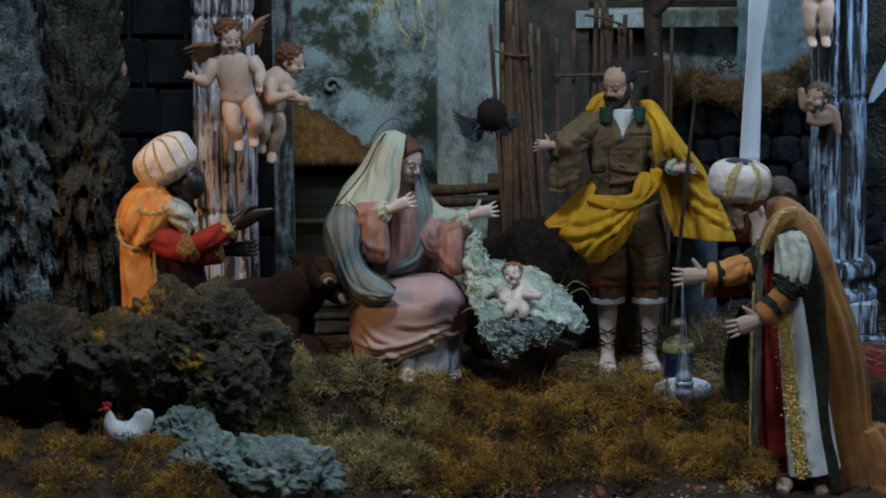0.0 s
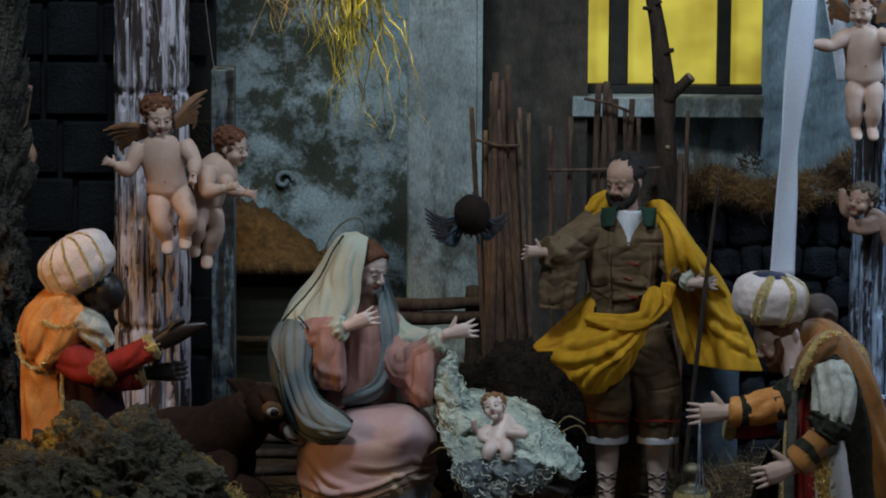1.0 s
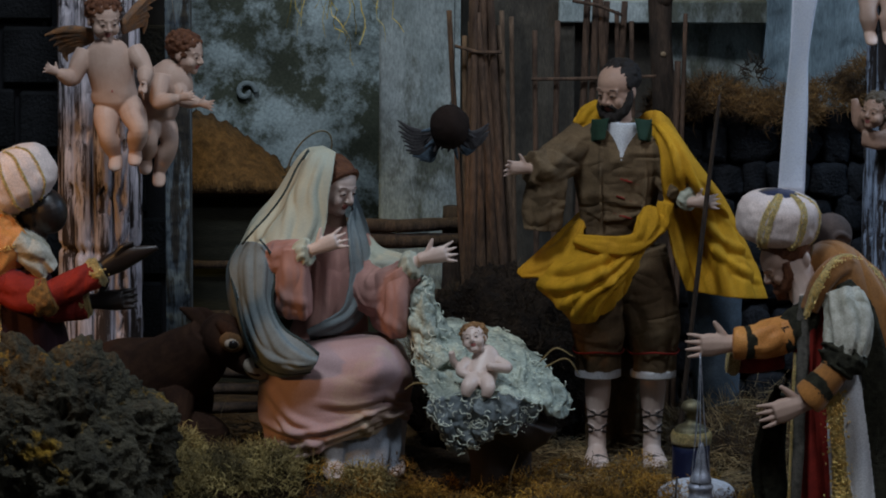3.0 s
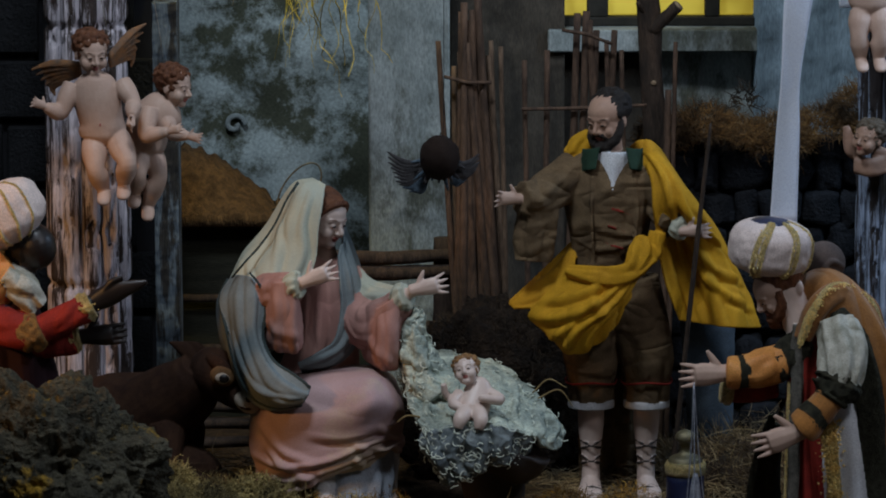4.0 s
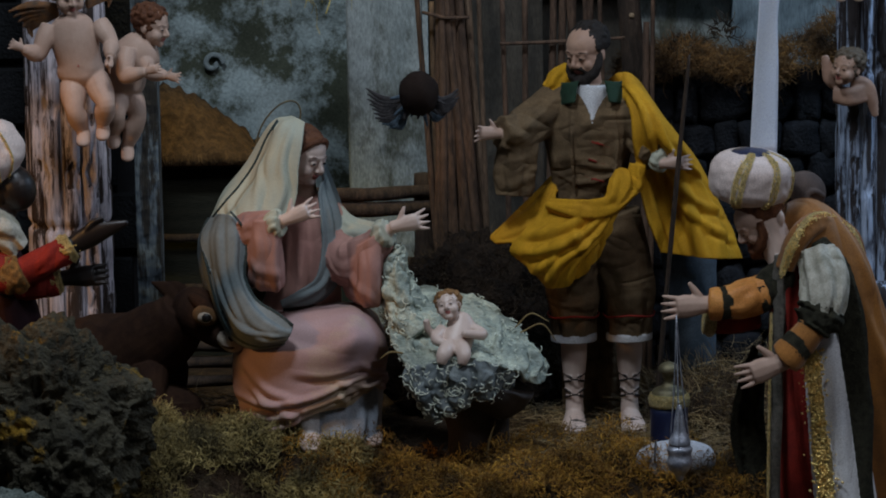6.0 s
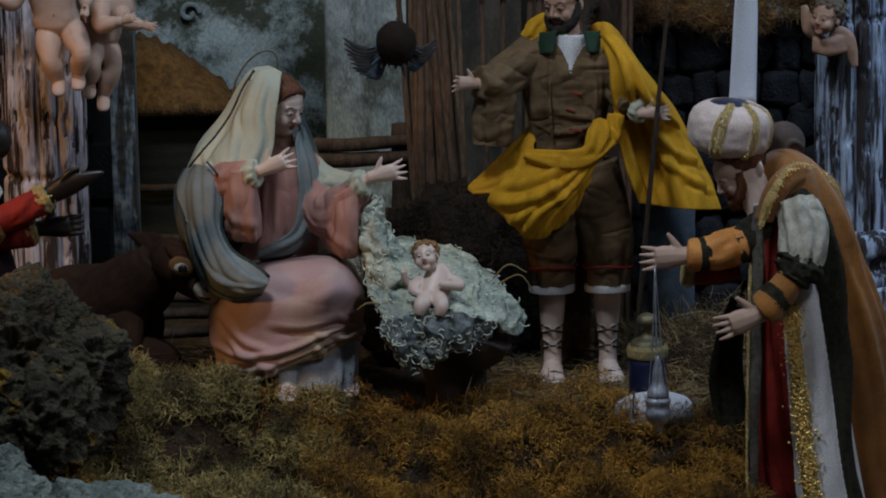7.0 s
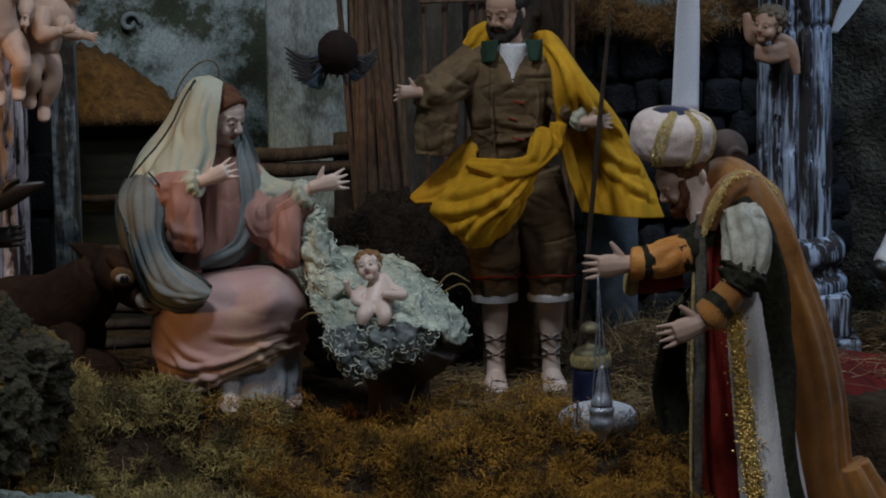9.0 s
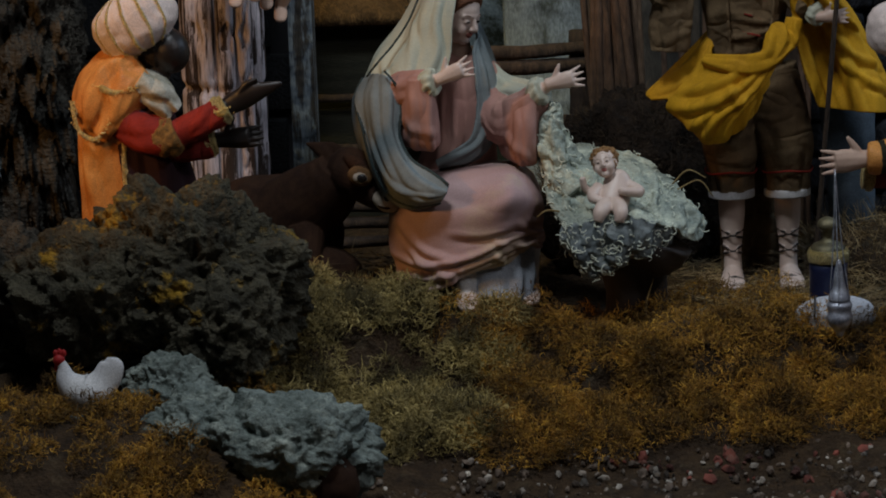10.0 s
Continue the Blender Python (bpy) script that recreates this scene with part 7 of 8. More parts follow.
def log(p, q, r, mat, parent, name="log", seed=0):
    g = Form()
    a, b = Vector(p), Vector(q)
    m = a.lerp(b, 0.5) + Vector((0, 0, 0.003 * math.sin(seed * 5)))
    g.tube([(*a, r * 0.95), (*a.lerp(m, 0.5), r), (*m, r * 1.05), (*m.lerp(b, 0.5), r * 0.95), (*b, r * 0.9)], mat, 12, 18, rough=0.16, seed=seed, ref=(0.3, -0.9, 0.2))
    return part(name, g, parent, p)


fence = tagged(empty("log_fence", (-0.05, 0.25, 0.0)), "low fence of rough brown logs", "fence")
log((-0.13, 0.25, 0.196), (0.012, 0.25, 0.198), 0.007, M_BARK, fence, seed=1)
log((-0.13, 0.25, 0.180), (0.012, 0.25, 0.181), 0.0075, M_BARK, fence, seed=2)
log((-0.13, 0.25, 0.120), (0.012, 0.25, 0.122), 0.0075, M_BARK, fence, seed=3)
for x in (-0.125, -0.004):
    log((x, 0.262, 0.0), (x, 0.262, 0.213), 0.010, M_BARK, fence, "post", 4 + x)
rack = tagged(empty("slat_rack", (-0.23, 0.1, 0.0)), "low rack of dark brown slats behind the donkey", "rack")
for k, z in enumerate((0.036, 0.052, 0.068)):
    log((-0.30, 0.10, z), (-0.16, 0.10, z + 0.002), 0.0055, M_BARK, rack, "slat", 7 + k)
for x in (-0.29, -0.17):
    log((x, 0.108, 0.0), (x, 0.108, 0.078), 0.006, M_BARK, rack, "post", 2 + x)

wattle = tagged(empty("wattle_fence", (0.1, 0.2, 0.0)), "tall screen of thin brown twigs", "fence")
r = random.Random(11)
for k in range(11):
    u = k / 10
    log((0.004 + 0.062 * u, 0.20 + 0.01 * r.random(), 0.0), (0.012 + 0.016 * r.random() + 0.006 * u, 0.20 + 0.01 * r.random(), 0.415 + 0.055 * r.random()), 0.0030 + 0.0012 * r.random(), M_TWIG, wattle, "twig", k)
for k in range(18):
    u = r.random()
    log((0.006 + 0.066 * u, 0.212 + 0.008 * r.random(), 0.0), (0.010 + 0.040 * u + 0.008 * r.gauss(0, 1), 0.216, 0.34 + 0.09 * r.random()), 0.0024 + 0.0010 * r.random(), M_TWIG2, wattle, "twig", 70 + k)
log((0.018, 0.21, 0.0), (-0.008, 0.21, 0.42), 0.003, M_TWIG, wattle, "twig", 31)
for k, (xb, xt, zt) in enumerate(((0.085, 0.078, 0.40), (0.098, 0.101, 0.41), (0.118, 0.131, 0.447), (0.128, 0.140, 0.449), (0.136, 0.150, 0.43), (0.165, 0.143, 0.44), (0.15, 0.168, 0.43), (0.172, 0.160, 0.42), (0.185, 0.175, 0.41), (0.222, 0.229, 0.418), (0.215, 0.222, 0.37))):
    log((xb, 0.21, 0.0), (xt, 0.215, zt), 0.0026 + 0.0014 * r.random(), M_TWIG, wattle, "twig", 40 + k)
log((-0.002, 0.197, 0.386), (0.045, 0.197, 0.380), 0.0018, M_TWIG, wattle, "twig", 60)
log((0.075, 0.205, 0.352), (0.20, 0.205, 0.356), 0.0018, M_TWIG, wattle, "twig", 61)
log((0.115, 0.20, 0.432), (0.165, 0.20, 0.418), 0.0018, M_TWIG, wattle, "twig", 62)

tree = tagged(empty("bare_tree", (0.212, 0.25, 0.0)), "bare dark tree trunk with sawn branch stubs", "tree")
f = Form()
f.tube([(0.212, 0.25, 0.0, 0.014), (0.213, 0.25, 0.15, 0.013), (0.212, 0.25, 0.31, 0.0125), (0.206, 0.25, 0.39, 0.0115), (0.204, 0.25, 0.44, 0.011), (0.197, 0.25, 0.50, 0.0092), (0.187, 0.25, 0.556, 0.0080), (0.183, 0.25, 0.64, 0.007), (0.19, 0.25, 0.8, 0.004)], M_BARK, 18, 70, rough=0.2)
part("trunk", f, tree, (0.212, 0.25, 0.0))
for p, q, ra in (((0.206, 0.246, 0.425), (0.2325, 0.238, 0.452), 0.0065), ((0.203, 0.245, 0.44), (0.192, 0.238, 0.455), 0.0025), ((0.197, 0.245, 0.475), (0.213, 0.238, 0.482), 0.0028), ((0.191, 0.245, 0.525), (0.180, 0.238, 0.528), 0.0024), ((0.19, 0.245, 0.53), (0.199, 0.238, 0.535), 0.002)):
    f = Form()
    f.tube([(*p, ra * 1.1), (*Vector(p).lerp(Vector(q), 0.5), ra), (*q, ra * 0.95)], M_BARK, 12, 8, rough=0.15)
    br = part("branch", f, tree, p)
    if ra > 0.004:
        f = Form()
        d = (Vector(q) - Vector(p)).normalized()
        f.tube([(*q, ra * 0.9), (*(Vector(q) + d * 0.0012), ra * 0.85)], M_CUT, 12, 3)
        ob = f.make("cut_end", q)
        ob.parent = br
        ob.location = Vector(q) - Vector(p)
        tagged(ob, "pale sawn wood")
f = Form()
f.ball((0.2085, 0.2375, 0.374), (0.0028, 0.0015, 0.0028), M_CUT, seg=10)
part("knot", f, tree, (0.2085, 0.2375, 0.374), "pale round knot")

# the little hut behind
hut = tagged(empty("hut", (-0.245, 0.42, 0.0)), "small dark hut with an ochre thatched roof", "hut")
f = Form()
block_mesh(f, (-0.335, 0.40, -0.01), (-0.172, 0.50, 0.215), M_HUTWALL, 0.003)
part("wall", f, hut, (-0.25, 0.45, -0.01), "", False)
log((-0.338, 0.388, 0.207), (-0.168, 0.388, 0.207), 0.005, M_BARK, hut, "beam", 5)
log((-0.338, 0.39, 0.13), (-0.168, 0.39, 0.132), 0.004, M_BARK, hut, "beam", 6)
log((-0.338, 0.39, 0.075), (-0.168, 0.39, 0.077), 0.004, M_BARK, hut, "beam", 7)
f = Form()
verts, faces = [], []
NX, NY = 60, 24
for j in range(NY + 1):
    for i in range(NX + 1):
        u, v = i / NX, j / NY
        hgt = 0.012 + 0.075 * math.sin(math.pi * min(1, max(0, u * 0.9 + 0.18))) ** 1.2 * math.sin(0.5 * math.pi * min(1, v * 1.3))
        verts.append((-0.35 + 0.185 * u, 0.372 + 0.12 * v, 0.210 + hgt * (0.75 if u < 0.9 else 0.4) + 0.006 * fbm(u * 22, v * 5, 2)))
for j in range(NY):
    for i in range(NX):
        a = j * (NX + 1) + i
        faces.append((a, a + 1, a + NX + 2, a + NX + 1))
n0 = len(verts)
verts += [(v[0], v[1], 0.207) for v in verts]
for j in range(NY):
    for i in range(NX):
        a = n0 + j * (NX + 1) + i
        faces.append((a, a + NX + 1, a + NX + 2, a + 1))
rim = [i for i in range(NX + 1)] + [j * (NX + 1) + NX for j in range(1, NY + 1)] + [NY * (NX + 1) + i for i in range(NX - 1, -1, -1)] + [j * (NX + 1) for j in range(NY - 1, 0, -1)]
for a, b in zip(rim, rim[1:] + rim[:1]):
    faces.append((b, a, a + n0, b + n0))
f.add(verts, faces, M_THATCH)
part("roof", f, hut, (-0.25, 0.43, 0.207), "ochre thatch")

# stucco scroll on the plaster
f = Form()
c = Vector((-0.2320, 0.6120, 0.2810))
f.tube([(c.x + (0.012 - 0.0011 * k) * math.cos(0.75 * k), c.y + 0.004, c.z + (0.012 - 0.0011 * k) * math.sin(0.75 * k), 0.0030) for k in range(10)], M_PLASTER2, 12, 60)
tagged(f.make("stucco_scroll", (-0.22, 0.612, 0.21)), "faded stucco scroll on the plaster wall", "trim", kind="structure")

# dark stones under the mossy ledge
ledge = tagged(empty("stone_wall", (0.33, 0.30, 0.0)), "low wall of dark rough stones", "wall")
r = random.Random(21)
for row in range(8):
    x = 0.205 + 0.012 * (row % 2)
    while x < 0.47:
        w = 0.022 + 0.034 * r.random()
        bm = bmesh.new()
        bmesh.ops.create_icosphere(bm, subdivisions=3, radius=1)
        for v in bm.verts:
            v.co = Vector([math.copysign(abs(t) ** 0.55, t) for t in v.co])
        c = Vector((x + w / 2, 0.285 + 0.01 * r.random(), 0.018 + 0.037 * row + 0.008 * (r.random() - 0.5)))
        sd = r.random() * 50
        g = Form()
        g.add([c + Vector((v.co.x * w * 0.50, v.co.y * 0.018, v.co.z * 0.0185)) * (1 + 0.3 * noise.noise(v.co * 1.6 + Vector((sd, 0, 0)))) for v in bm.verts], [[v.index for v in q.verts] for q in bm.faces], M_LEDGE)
        bm.free()
        part("stone", g, ledge, c)
        x += w
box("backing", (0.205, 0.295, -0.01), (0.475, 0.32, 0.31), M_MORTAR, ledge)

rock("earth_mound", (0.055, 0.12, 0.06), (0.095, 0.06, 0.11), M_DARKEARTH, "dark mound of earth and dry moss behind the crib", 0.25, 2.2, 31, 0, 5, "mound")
rock("earth_mound", (0.30, 0.04, 0.01), (0.11, 0.07, 0.04), M_EARTH, "low mound of earth under loose straw", 0.2, 2.2, 33, 0, 5, "mound")
rock("rock", (0.56, -0.04, -0.07), (0.11, 0.06, 0.05), M_ROCK, "dark rock half covered by a red cloth", 0.3, 2.2, 35)
rock("rock", (-0.165, -0.12, 0.008), (0.022, 0.014, 0.012), M_GREYROCK, "small grey stone in the moss", 0.3, 2.2, 37, 0, 4)

f = Form()


def red_cloth(u, v):
    x = 0.435 + 0.25 * u
    y = 0.05 - 0.10 * v
    z = 0.028 - 0.028 * u - (0.030 + 0.030 * u) * v * v + 0.006 * math.sin(u * 9 + v * 3) * v + 0.003 * fbm(u * 5, v * 5, 1)
    return (x, y, z)


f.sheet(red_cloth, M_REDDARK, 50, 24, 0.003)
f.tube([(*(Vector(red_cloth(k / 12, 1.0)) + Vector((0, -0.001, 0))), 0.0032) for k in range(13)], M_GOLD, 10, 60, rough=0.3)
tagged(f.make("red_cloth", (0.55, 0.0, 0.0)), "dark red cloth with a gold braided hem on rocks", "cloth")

# simple tube in place of a hanging figurine with orange drapery
f = Form()
f.tube([(-0.484, 0.10, 0.455, 0.008), (-0.492, 0.098, 0.425, 0.0105), (-0.492, 0.096, 0.40, 0.009), (-0.482, 0.094, 0.382, 0.008), (-0.479, 0.092, 0.37, 0.004)], M_SKIN2, 20, 24, 4, 0.002, rough=0.1)
f.tube([(-0.484, 0.10, 0.452, 0.0005), (-0.484, 0.10, 1.2, 0.0005), (-0.484, 0.10, 2.4, 0.0005)], M_WIRE, 5, 10)
tagged(f.make("draped_figurine_stub", (-0.485, 0.10, 0.37)), "small twisted orange shape standing in for a draped figurine hanging in the dark", "cloth")

# ---- moss, straw and pebbles ----


def strand_material(name, colours, rough=0.9):
    m = bpy.data.materials.new(name)
    m.use_nodes = True
    n, l = m.node_tree.nodes, m.node_tree.links
    geo, rmp = n.new("ShaderNodeNewGeometry"), n.new("ShaderNodeValToRGB")
    l.new(geo.outputs["Random Per Island"], rmp.inputs["Fac"])
    e = rmp.color_ramp.elements
    e[0].color, e[1].color = (*colours[0], 1), (*colours[-1], 1)
    for k, c in enumerate(colours[1:-1]):
        q = e.new((k + 1) / (len(colours) - 1))
        q.color = (*c, 1)
    tex, mul, vary = n.new("ShaderNodeTexNoise"), n.new("ShaderNodeMix"), n.new("ShaderNodeMapRange")
    tex.inputs["Scale"].default_value, tex.inputs["Detail"].default_value = 26, 5
    l.new(geo.outputs["Position"], tex.inputs["Vector"])
    vary.inputs["From Min"].default_value, vary.inputs["From Max"].default_value = 0.38, 0.62
    vary.inputs["To Min"].default_value, vary.inputs["To Max"].default_value = 0.26, 1.60
    l.new(tex.outputs["Fac"], vary.inputs["Value"])
    mul.data_type, mul.blend_type = "RGBA", "MULTIPLY"
    mul.inputs["Factor"].default_value = 1.0
    l.new(rmp.outputs["Color"], mul.inputs["A"])
    l.new(vary.outputs["Result"], mul.inputs["B"])
    l.new(mul.outputs["Result"], n["Principled BSDF"].inputs["Base Color"])
    n["Principled BSDF"].inputs["Roughness"].default_value = rough
    return m


S_MOSS = strand_material("orange_moss_strands", [(0.11, 0.052, 0.011), (0.34, 0.165, 0.020), (0.20, 0.11, 0.018), (0.52, 0.28, 0.03)])
S_LEDGE = strand_material("rusty_moss_strands", [(0.05, 0.026, 0.010), (0.17, 0.085, 0.022), (0.09, 0.05, 0.018), (0.24, 0.12, 0.03)])
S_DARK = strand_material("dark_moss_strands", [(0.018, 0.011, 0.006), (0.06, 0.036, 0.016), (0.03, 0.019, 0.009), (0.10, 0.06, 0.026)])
S_OLIVE = strand_material("olive_moss_strands", [(0.11, 0.085, 0.03), (0.33, 0.25, 0.085), (0.20, 0.155, 0.05), (0.45, 0.35, 0.14)])
S_STRAW = strand_material("straw_strands", [(0.10, 0.062, 0.028), (0.30, 0.20, 0.085), (0.19, 0.12, 0.05), (0.42, 0.31, 0.14)], 0.7)
S_HAY = strand_material("dark_hay_strands", [(0.035, 0.022, 0.010), (0.10, 0.062, 0.027), (0.06, 0.038, 0.017)])
S_TINSEL = strand_material("gold_raffia_strands", [(0.50, 0.36, 0.03), (0.75, 0.56, 0.05), (0.40, 0.30, 0.03)], 0.35)
S_SHARD = strand_material("mixed_pebbles", [(0.06, 0.045, 0.034), (0.16, 0.12, 0.09), (0.09, 0.065, 0.048), (0.46, 0.42, 0.36), (0.13, 0.095, 0.07), (0.08, 0.06, 0.045)])
S_BRICK = strand_material("brick_crumbs", [(0.12, 0.035, 0.025), (0.22, 0.06, 0.04), (0.16, 0.07, 0.05)])


def strands(name, label, mat, roots, ways, length, width, curl, seed, segs=4, cat="moss", droop=0.0, jitter=0.15):
    """Thin three-sided curled fibres, all in one mesh."""
    g = np.random.default_rng(seed)
    n = len(roots)
    p, d = np.array(roots, float), np.array(ways, float)
    d /= np.linalg.norm(d, axis=1, keepdims=True)
    ln = length * (0.5 + g.random(n))[:, None]
    wd = width * (0.6 + 0.8 * g.random(n))[:, None]
    rings = []
    axis = g.normal(size=(n, 3))
    axis /= np.linalg.norm(axis, axis=1, keepdims=True)
    bend = (g.random(n)[:, None] * 2 - 1) * curl
    for k in range(segs + 1):
        side = np.cross(d, axis)
        side /= np.linalg.norm(side, axis=1, keepdims=True) + 1e-9
        up = np.cross(side, d)
        w = wd * (1 - 0.75 * k / segs)
        rings.append(np.stack([p + w * (math.cos(a) * side + math.sin(a) * up) for a in (0.0, 2.094, 4.189)], 1))
        p = p + d * ln / segs
        d = d + np.cross(axis, d) * bend + g.normal(size=(n, 3)) * jitter * (curl if jitter < 0.2 else 1)
        d[:, 2] -= droop
        d /= np.linalg.norm(d, axis=1, keepdims=True)
    v = np.stack(rings, 1).reshape(-1, 3)
    m = (segs + 1) * 3
    one = []
    for k in range(segs):
        for a in range(3):
            b = (a + 1) % 3
            one.append((k * 3 + a, k * 3 + b, k * 3 + 3 + b, k * 3 + 3 + a))
    faces = (np.array(one)[None] + (np.arange(n) * m)[:, None, None]).reshape(-1, 4)
    me = bpy.data.meshes.new(name)
    me.from_pydata(v, [], faces.tolist())
    me.materials.append(mat)
    ob = new(name, me)
    return tagged(ob, label, cat, kind="stuff")


def scatter(n, x0, x1, y0, y1, seed, keep, lift=0.0):
    """Roots on the ground where keep allows it, raised into soft clumps."""
    r = random.Random(seed)
    out, ways = [], []
    while len(out) < n:
        x, y = x0 + (x1 - x0) * r.random(), y0 + (y1 - y0) * r.random()
        if r.random() > keep(x, y):
            continue
        clump = max(0.0, fbm(x * 30 + seed, y * 30, 3.0, 3))
        z = ground_height(x, y) + 0.011 * fbm(x * 22, y * 22, 1.0) + lift * clump * r.random()
        out.append((x, y, z))
        ways.append((r.gauss(0, 0.7), r.gauss(-0.25, 0.6), abs(r.gauss(0.35, 0.35))))
    return out, ways


def on_moss(x, y):
    n = fbm(x * 11, y * 11, 6.0, 3)
    edge = smooth_step(-0.345, -0.30, y + 0.03 * n) * (1 - smooth_step(-0.14, -0.09, y + 0.02 * n))
    return edge * smooth_step(-0.16, -0.09, x + 0.05 * n) * (1 - smooth_step(0.29, 0.34, x)) * (0.10 + 0.90 * smooth_step(-0.12, 0.22, fbm(x * 26, y * 26, 2.0, 3)))


def on_olive(x, y):
    n = fbm(x * 11 + 4, y * 11, 6.0, 3)
    return smooth_step(-0.36, -0.29, y + 0.03 * n) * (1 - smooth_step(-0.10, -0.04, y + 0.02 * n)) * (1 - smooth_step(-0.13, -0.07, x + 0.05 * n)) * smooth_step(-0.36, -0.28, x) * (0.08 + 0.92 * smooth_step(-0.12, 0.22, fbm(x * 24 + 3, y * 24, 2.0, 3)))


def on_front(x, y):
    n = fbm(x * 13 + 9, y * 13, 6.0, 3)
    return (1 - smooth_step(-0.30, -0.16, x + 0.05 * n)) * (1 - smooth_step(-0.36, -0.30, y)) * (0.25 + 0.75 * smooth_step(-0.2, 0.3, n))


def on_ball(n, c, rad, seed):
    g = np.random.default_rng(seed)
    d = g.normal(size=(n, 3))
    d[:, 2] = np.abs(d[:, 2]) * 0.8 - 0.15
    d /= np.linalg.norm(d, axis=1, keepdims=True)
    return np.array(c) + d * np.array(rad) * (0.80 + 0.26 * g.random((n, 1))), d + g.normal(size=(n, 3)) * 0.7


def clumps(n, each, x0, x1, y0, y1, seed, keep, size):
    """Roots and directions over many small cushions that lie on the ground."""
    r = random.Random(seed)
    roots, ways = [], []
    made = 0
    while made < n:
        x, y = x0 + (x1 - x0) * r.random(), y0 + (y1 - y0) * r.random()
        if r.random() > keep(x, y):
            continue
        s = size * (0.4 + 1.3 * r.random() ** 1.5)
        p, q = on_ball(int(each * (s / size) ** 1.6), (x, y, ground_height(x, y) + 0.1 * s), (s, s * 0.8, s * (0.65 + 0.6 * r.random())), seed * 1000 + made)
        roots.append(p)
        ways.append(q)
        made += 1
    return np.vstack(roots), np.vstack(ways)


a, b = clumps(250, 300, -0.15, 0.34, -0.34, -0.08, 2, on_moss, 0.021)
strands("moss", "orange-brown curly dried moss on the bank", S_MOSS, a, b, 0.0075, 0.00050, 1.9, 1)
a, b = clumps(170, 280, -0.37, -0.05, -0.36, -0.03, 3, on_olive, 0.020)
strands("moss", "pale olive curly dried moss on the bank", S_OLIVE, a, b, 0.0105, 0.00058, 2.0, 2)
a, b = clumps(230, 220, -0.68, -0.13, -0.66, -0.31, 4, on_front, 0.018)
strands("moss", "rust-brown dried moss among the front rocks", S_MOSS, a, b, 0.0080, 0.00050, 1.9, 3)
a, b = scatter(9000, -0.36, 0.34, -0.32, -0.06, 6, lambda x, y: 0.5, 0.004)
strands("moss", "dark thin moss between the cushions", S_HAY, a, b, 0.010, 0.00045, 1.1, 5)
a, b = scatter(2500, -0.3, 0.45, -0.75, -0.36, 14, lambda x, y: 0.1 + 0.9 * smooth_step(0.1, 0.4, fbm(x * 12, y * 12, 2.0, 3)), 0.006)
strands("moss", "sparse brown moss crumbs on the pebbled floor", S_HAY, a, b, 0.008, 0.0004, 0.9, 13)


def lying(n, x0, x1, y0, y1, seed, lift, keep=lambda x, y: 1.0):
    r = random.Random(seed)
    out, ways = [], []
    while len(out) < n:
        x, y = x0 + (x1 - x0) * r.random(), y0 + (y1 - y0) * r.random()
        if r.random() > keep(x, y):
            continue
        out.append((x, y, ground_height(x, y) + 0.004 + lift(x, y) * r.random()))
        an = r.random() * 6.28
        ways.append((math.cos(an), math.sin(an), r.gauss(0.05, 0.12)))
    return out, ways


a, b = lying(2600, 0.06, 0.36, -0.14, 0.10, 5, lambda x, y: 0.012 + 0.05 * smooth_step(0.20, 0.30, x) * smooth_step(-0.06, 0.03, y))
strands("straw", "loose dry straw round the standing figurine", S_STRAW, a, b, 0.036, 0.00042, 0.25, 6, cat="straw")
a, b = lying(900, 0.44, 0.66, -0.02, 0.22, 7, lambda x, y: 0.025)
strands("straw", "dry straw scattered before the ox", S_STRAW, a, b, 0.036, 0.00042, 0.25, 8, cat="straw")
a, b = lying(700, -0.30, -0.03, -0.10, 0.12, 8, lambda x, y: 0.015)
strands("straw", "thin straw under the donkey and the seat", S_HAY, a, b, 0.03, 0.0004, 0.3, 9, cat="straw")


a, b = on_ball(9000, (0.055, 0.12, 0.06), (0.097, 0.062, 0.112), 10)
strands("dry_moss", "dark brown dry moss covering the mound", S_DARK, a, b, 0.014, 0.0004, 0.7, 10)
a, b = on_ball(2500, (0.30, 0.04, 0.01), (0.11, 0.072, 0.042), 16)
strands("straw", "tangled straw heaped behind the jar", S_STRAW, a, b, 0.028, 0.00042, 0.4, 17, cat="straw")
ra, rb = [], []
r = random.Random(12)
for c, rad, n in (((0.225, 0.28, 0.312), (0.028, 0.03, 0.024), 1800), ((0.262, 0.275, 0.318), (0.03, 0.03, 0.028), 2000), ((0.30, 0.285, 0.312), (0.03, 0.03, 0.018), 1700), ((0.338, 0.275, 0.306), (0.03, 0.03, 0.030), 1800), ((0.385, 0.285, 0.318), (0.035, 0.03, 0.024), 1800), ((0.425, 0.285, 0.328), (0.035, 0.03, 0.038), 2400), ((0.46, 0.285, 0.315), (0.03, 0.03, 0.03), 1400)):
    p, q = on_ball(n, c, rad, int(c[0] * 1000))
    ra.append(p)
    rb.append(q)
strands("moss", "rust-brown moss along the top of the stone wall", S_LEDGE, np.vstack(ra), np.vstack(rb), 0.012, 0.00042, 0.9, 13)
p, q = on_ball(70, (0.302, 0.27, 0.345), (0.010, 0.008, 0.022), 19)
strands("sprig", "small dark dry sprig on the ledge", S_HAY, p, q, 0.013, 0.0010, 0.8, 20, cat="plant")

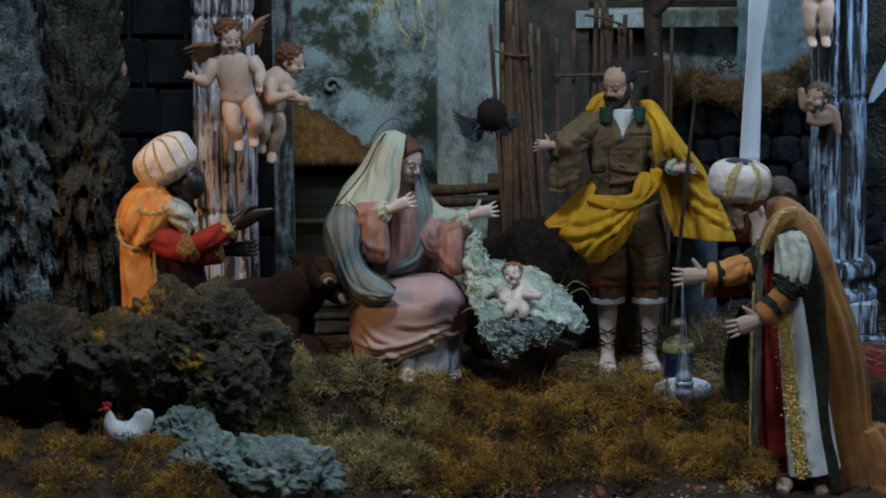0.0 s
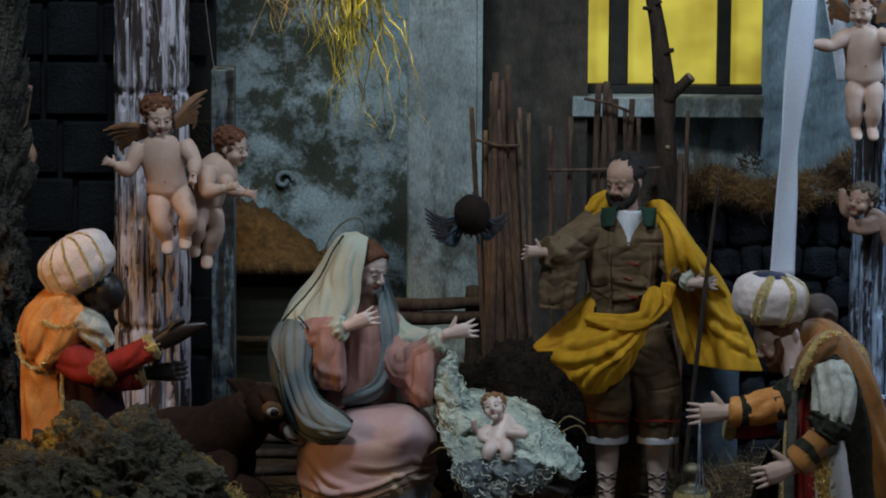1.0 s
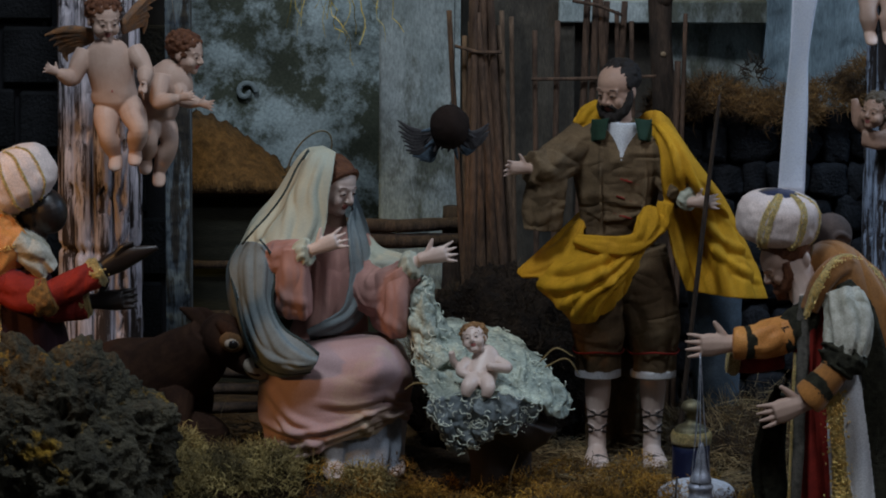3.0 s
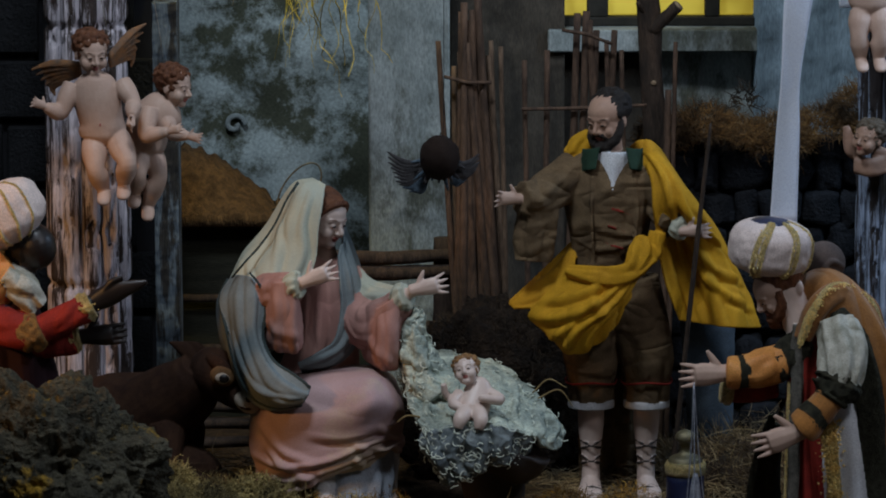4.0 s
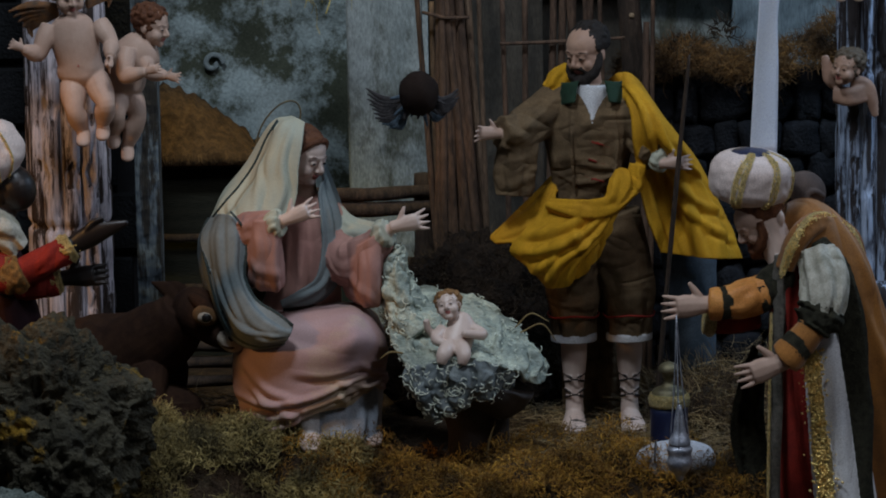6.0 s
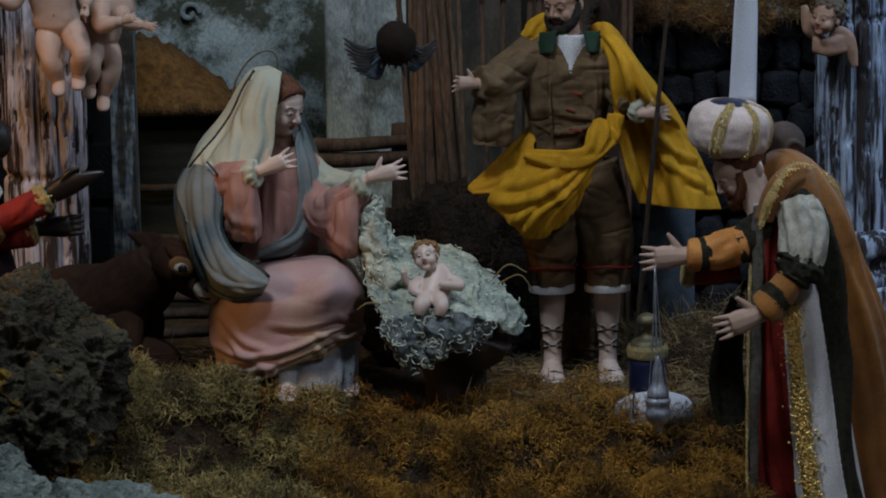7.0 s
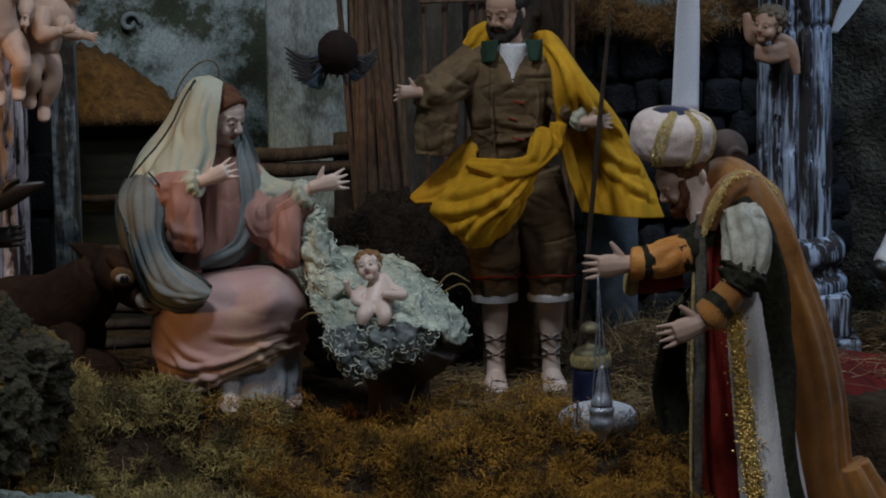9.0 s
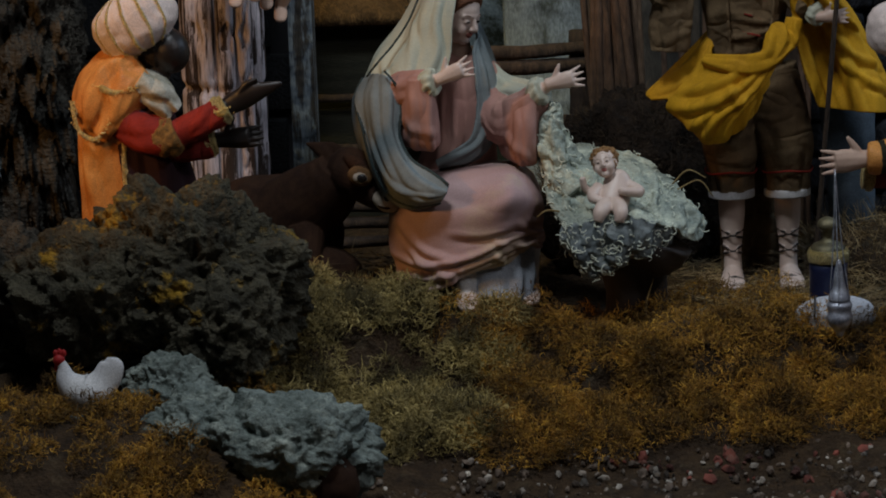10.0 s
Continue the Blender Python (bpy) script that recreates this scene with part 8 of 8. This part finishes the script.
# straws round the crib
f = Form()
for rows in ([(0.055, -0.135, 0.0, 0.0009), (0.052, -0.145, 0.02, 0.0012), (0.060, -0.140, 0.045, 0.0005)], [(0.060, -0.135, 0.0, 0.0009), (0.066, -0.15, 0.012, 0.0014), (0.082, -0.145, 0.020, 0.0005)], [(-0.020, -0.15, 0.112, 0.0008), (-0.036, -0.16, 0.116, 0.001), (-0.046, -0.16, 0.110, 0.0005)],
             [(0.085, -0.10, 0.120, 0.0007), (0.105, -0.10, 0.128, 0.0008), (0.118, -0.10, 0.112, 0.0004)], [(0.08, -0.10, 0.125, 0.0007), (0.095, -0.10, 0.138, 0.0008), (0.112, -0.10, 0.130, 0.0004)]):
    f.tube(rows, M_STRAW, 6, 14)
tagged(f.make("straw", (0.05, -0.13, 0.0)), "few long pale straws sticking out round the crib", "straw", kind="stuff")

# gold raffia hanging from above
r = random.Random(9)
roots, ways = [], []
bundles = [(-0.186, 0.6), (-0.176, 0.8), (-0.166, 1.0), (-0.158, 1.1), (-0.150, 1.0), (-0.140, 0.8), (-0.131, 1.25), (-0.127, 1.3)]
for x, long in bundles:
    x, long = -0.150 + (x + 0.155) * 0.62, long * 0.88
    n = 26 if long < 1.05 else 15
    roots = [(x + 0.0032 * r.gauss(0, 1), 0.20 + 0.01 * r.gauss(0, 1), 0.64) for k in range(n)]
    ways = [(r.gauss(0, 0.03), r.gauss(0, 0.03), -1) for k in range(n)]
    strands("raffia", "gold curled raffia strands hanging from above", S_TINSEL, roots, ways, 0.175 * long, 0.0013, 0.05, int(-x * 1000), 30, "raffia", 0.60, 0.42)
roots = [(-0.225 + 0.02 * r.random(), 0.2, 0.53 + 0.05 * r.random()) for k in range(30)]
strands("raffia", "dry brown raffia ends beside the column", S_STRAW, roots, [(r.gauss(0, 0.8), r.gauss(0, 0.3), -0.6) for k in range(30)], 0.07, 0.0008, 0.5, 22, 12, "raffia", 0.1)


def crumbs(name, label, mat, n, x0, x1, y0, y1, size, seed, keep):
    r = random.Random(seed)
    bm = bmesh.new()
    bmesh.ops.create_icosphere(bm, subdivisions=1, radius=1)
    base = [v.co.copy() for v in bm.verts]
    tri = [[v.index for v in q.verts] for q in bm.faces]
    bm.free()
    f = Form()
    made = 0
    while made < n:
        x, y = x0 + (x1 - x0) * r.random(), y0 + (y1 - y0) * r.random()
        if r.random() > keep(x, y):
            continue
        s = size * (0.4 + r.random() ** 2 * 1.6)
        m = pose(x, y, ground_height(x, y) + s * 0.3, r.random() * 360, r.random() * 360, r.random() * 360)
        sx = (1, 0.5 + 0.5 * r.random(), 0.35 + 0.4 * r.random())
        f.add([m @ Vector([v[i] * s * sx[i] * (0.8 + 0.4 * r.random()) for i in range(3)]) for v in base], tri, mat)
        made += 1
    return tagged(f.make(name, (0, 0, 0), smooth=False), label, "pebbles", kind="stuff")


def on_floor(x, y):
    return smooth_step(-0.30, -0.15, x) * (1 - smooth_step(-0.36, -0.31, y)) * (0.3 + 0.7 * smooth_step(-0.2, 0.3, fbm(x * 14, y * 14, 8.0, 2)))


crumbs("pebbles", "small grey and white pebbles on the stage floor", S_SHARD, 3600, -0.3, 0.5, -0.75, -0.30, 0.0030, 1, on_floor)
crumbs("brick_crumbs", "crushed red brick on the stage floor", S_BRICK, 1500, -0.2, 0.5, -0.75, -0.33, 0.0042, 2, lambda x, y: on_floor(x, y) * smooth_step(-0.1, 0.25, fbm(x * 9, y * 9, 3.0, 2)))
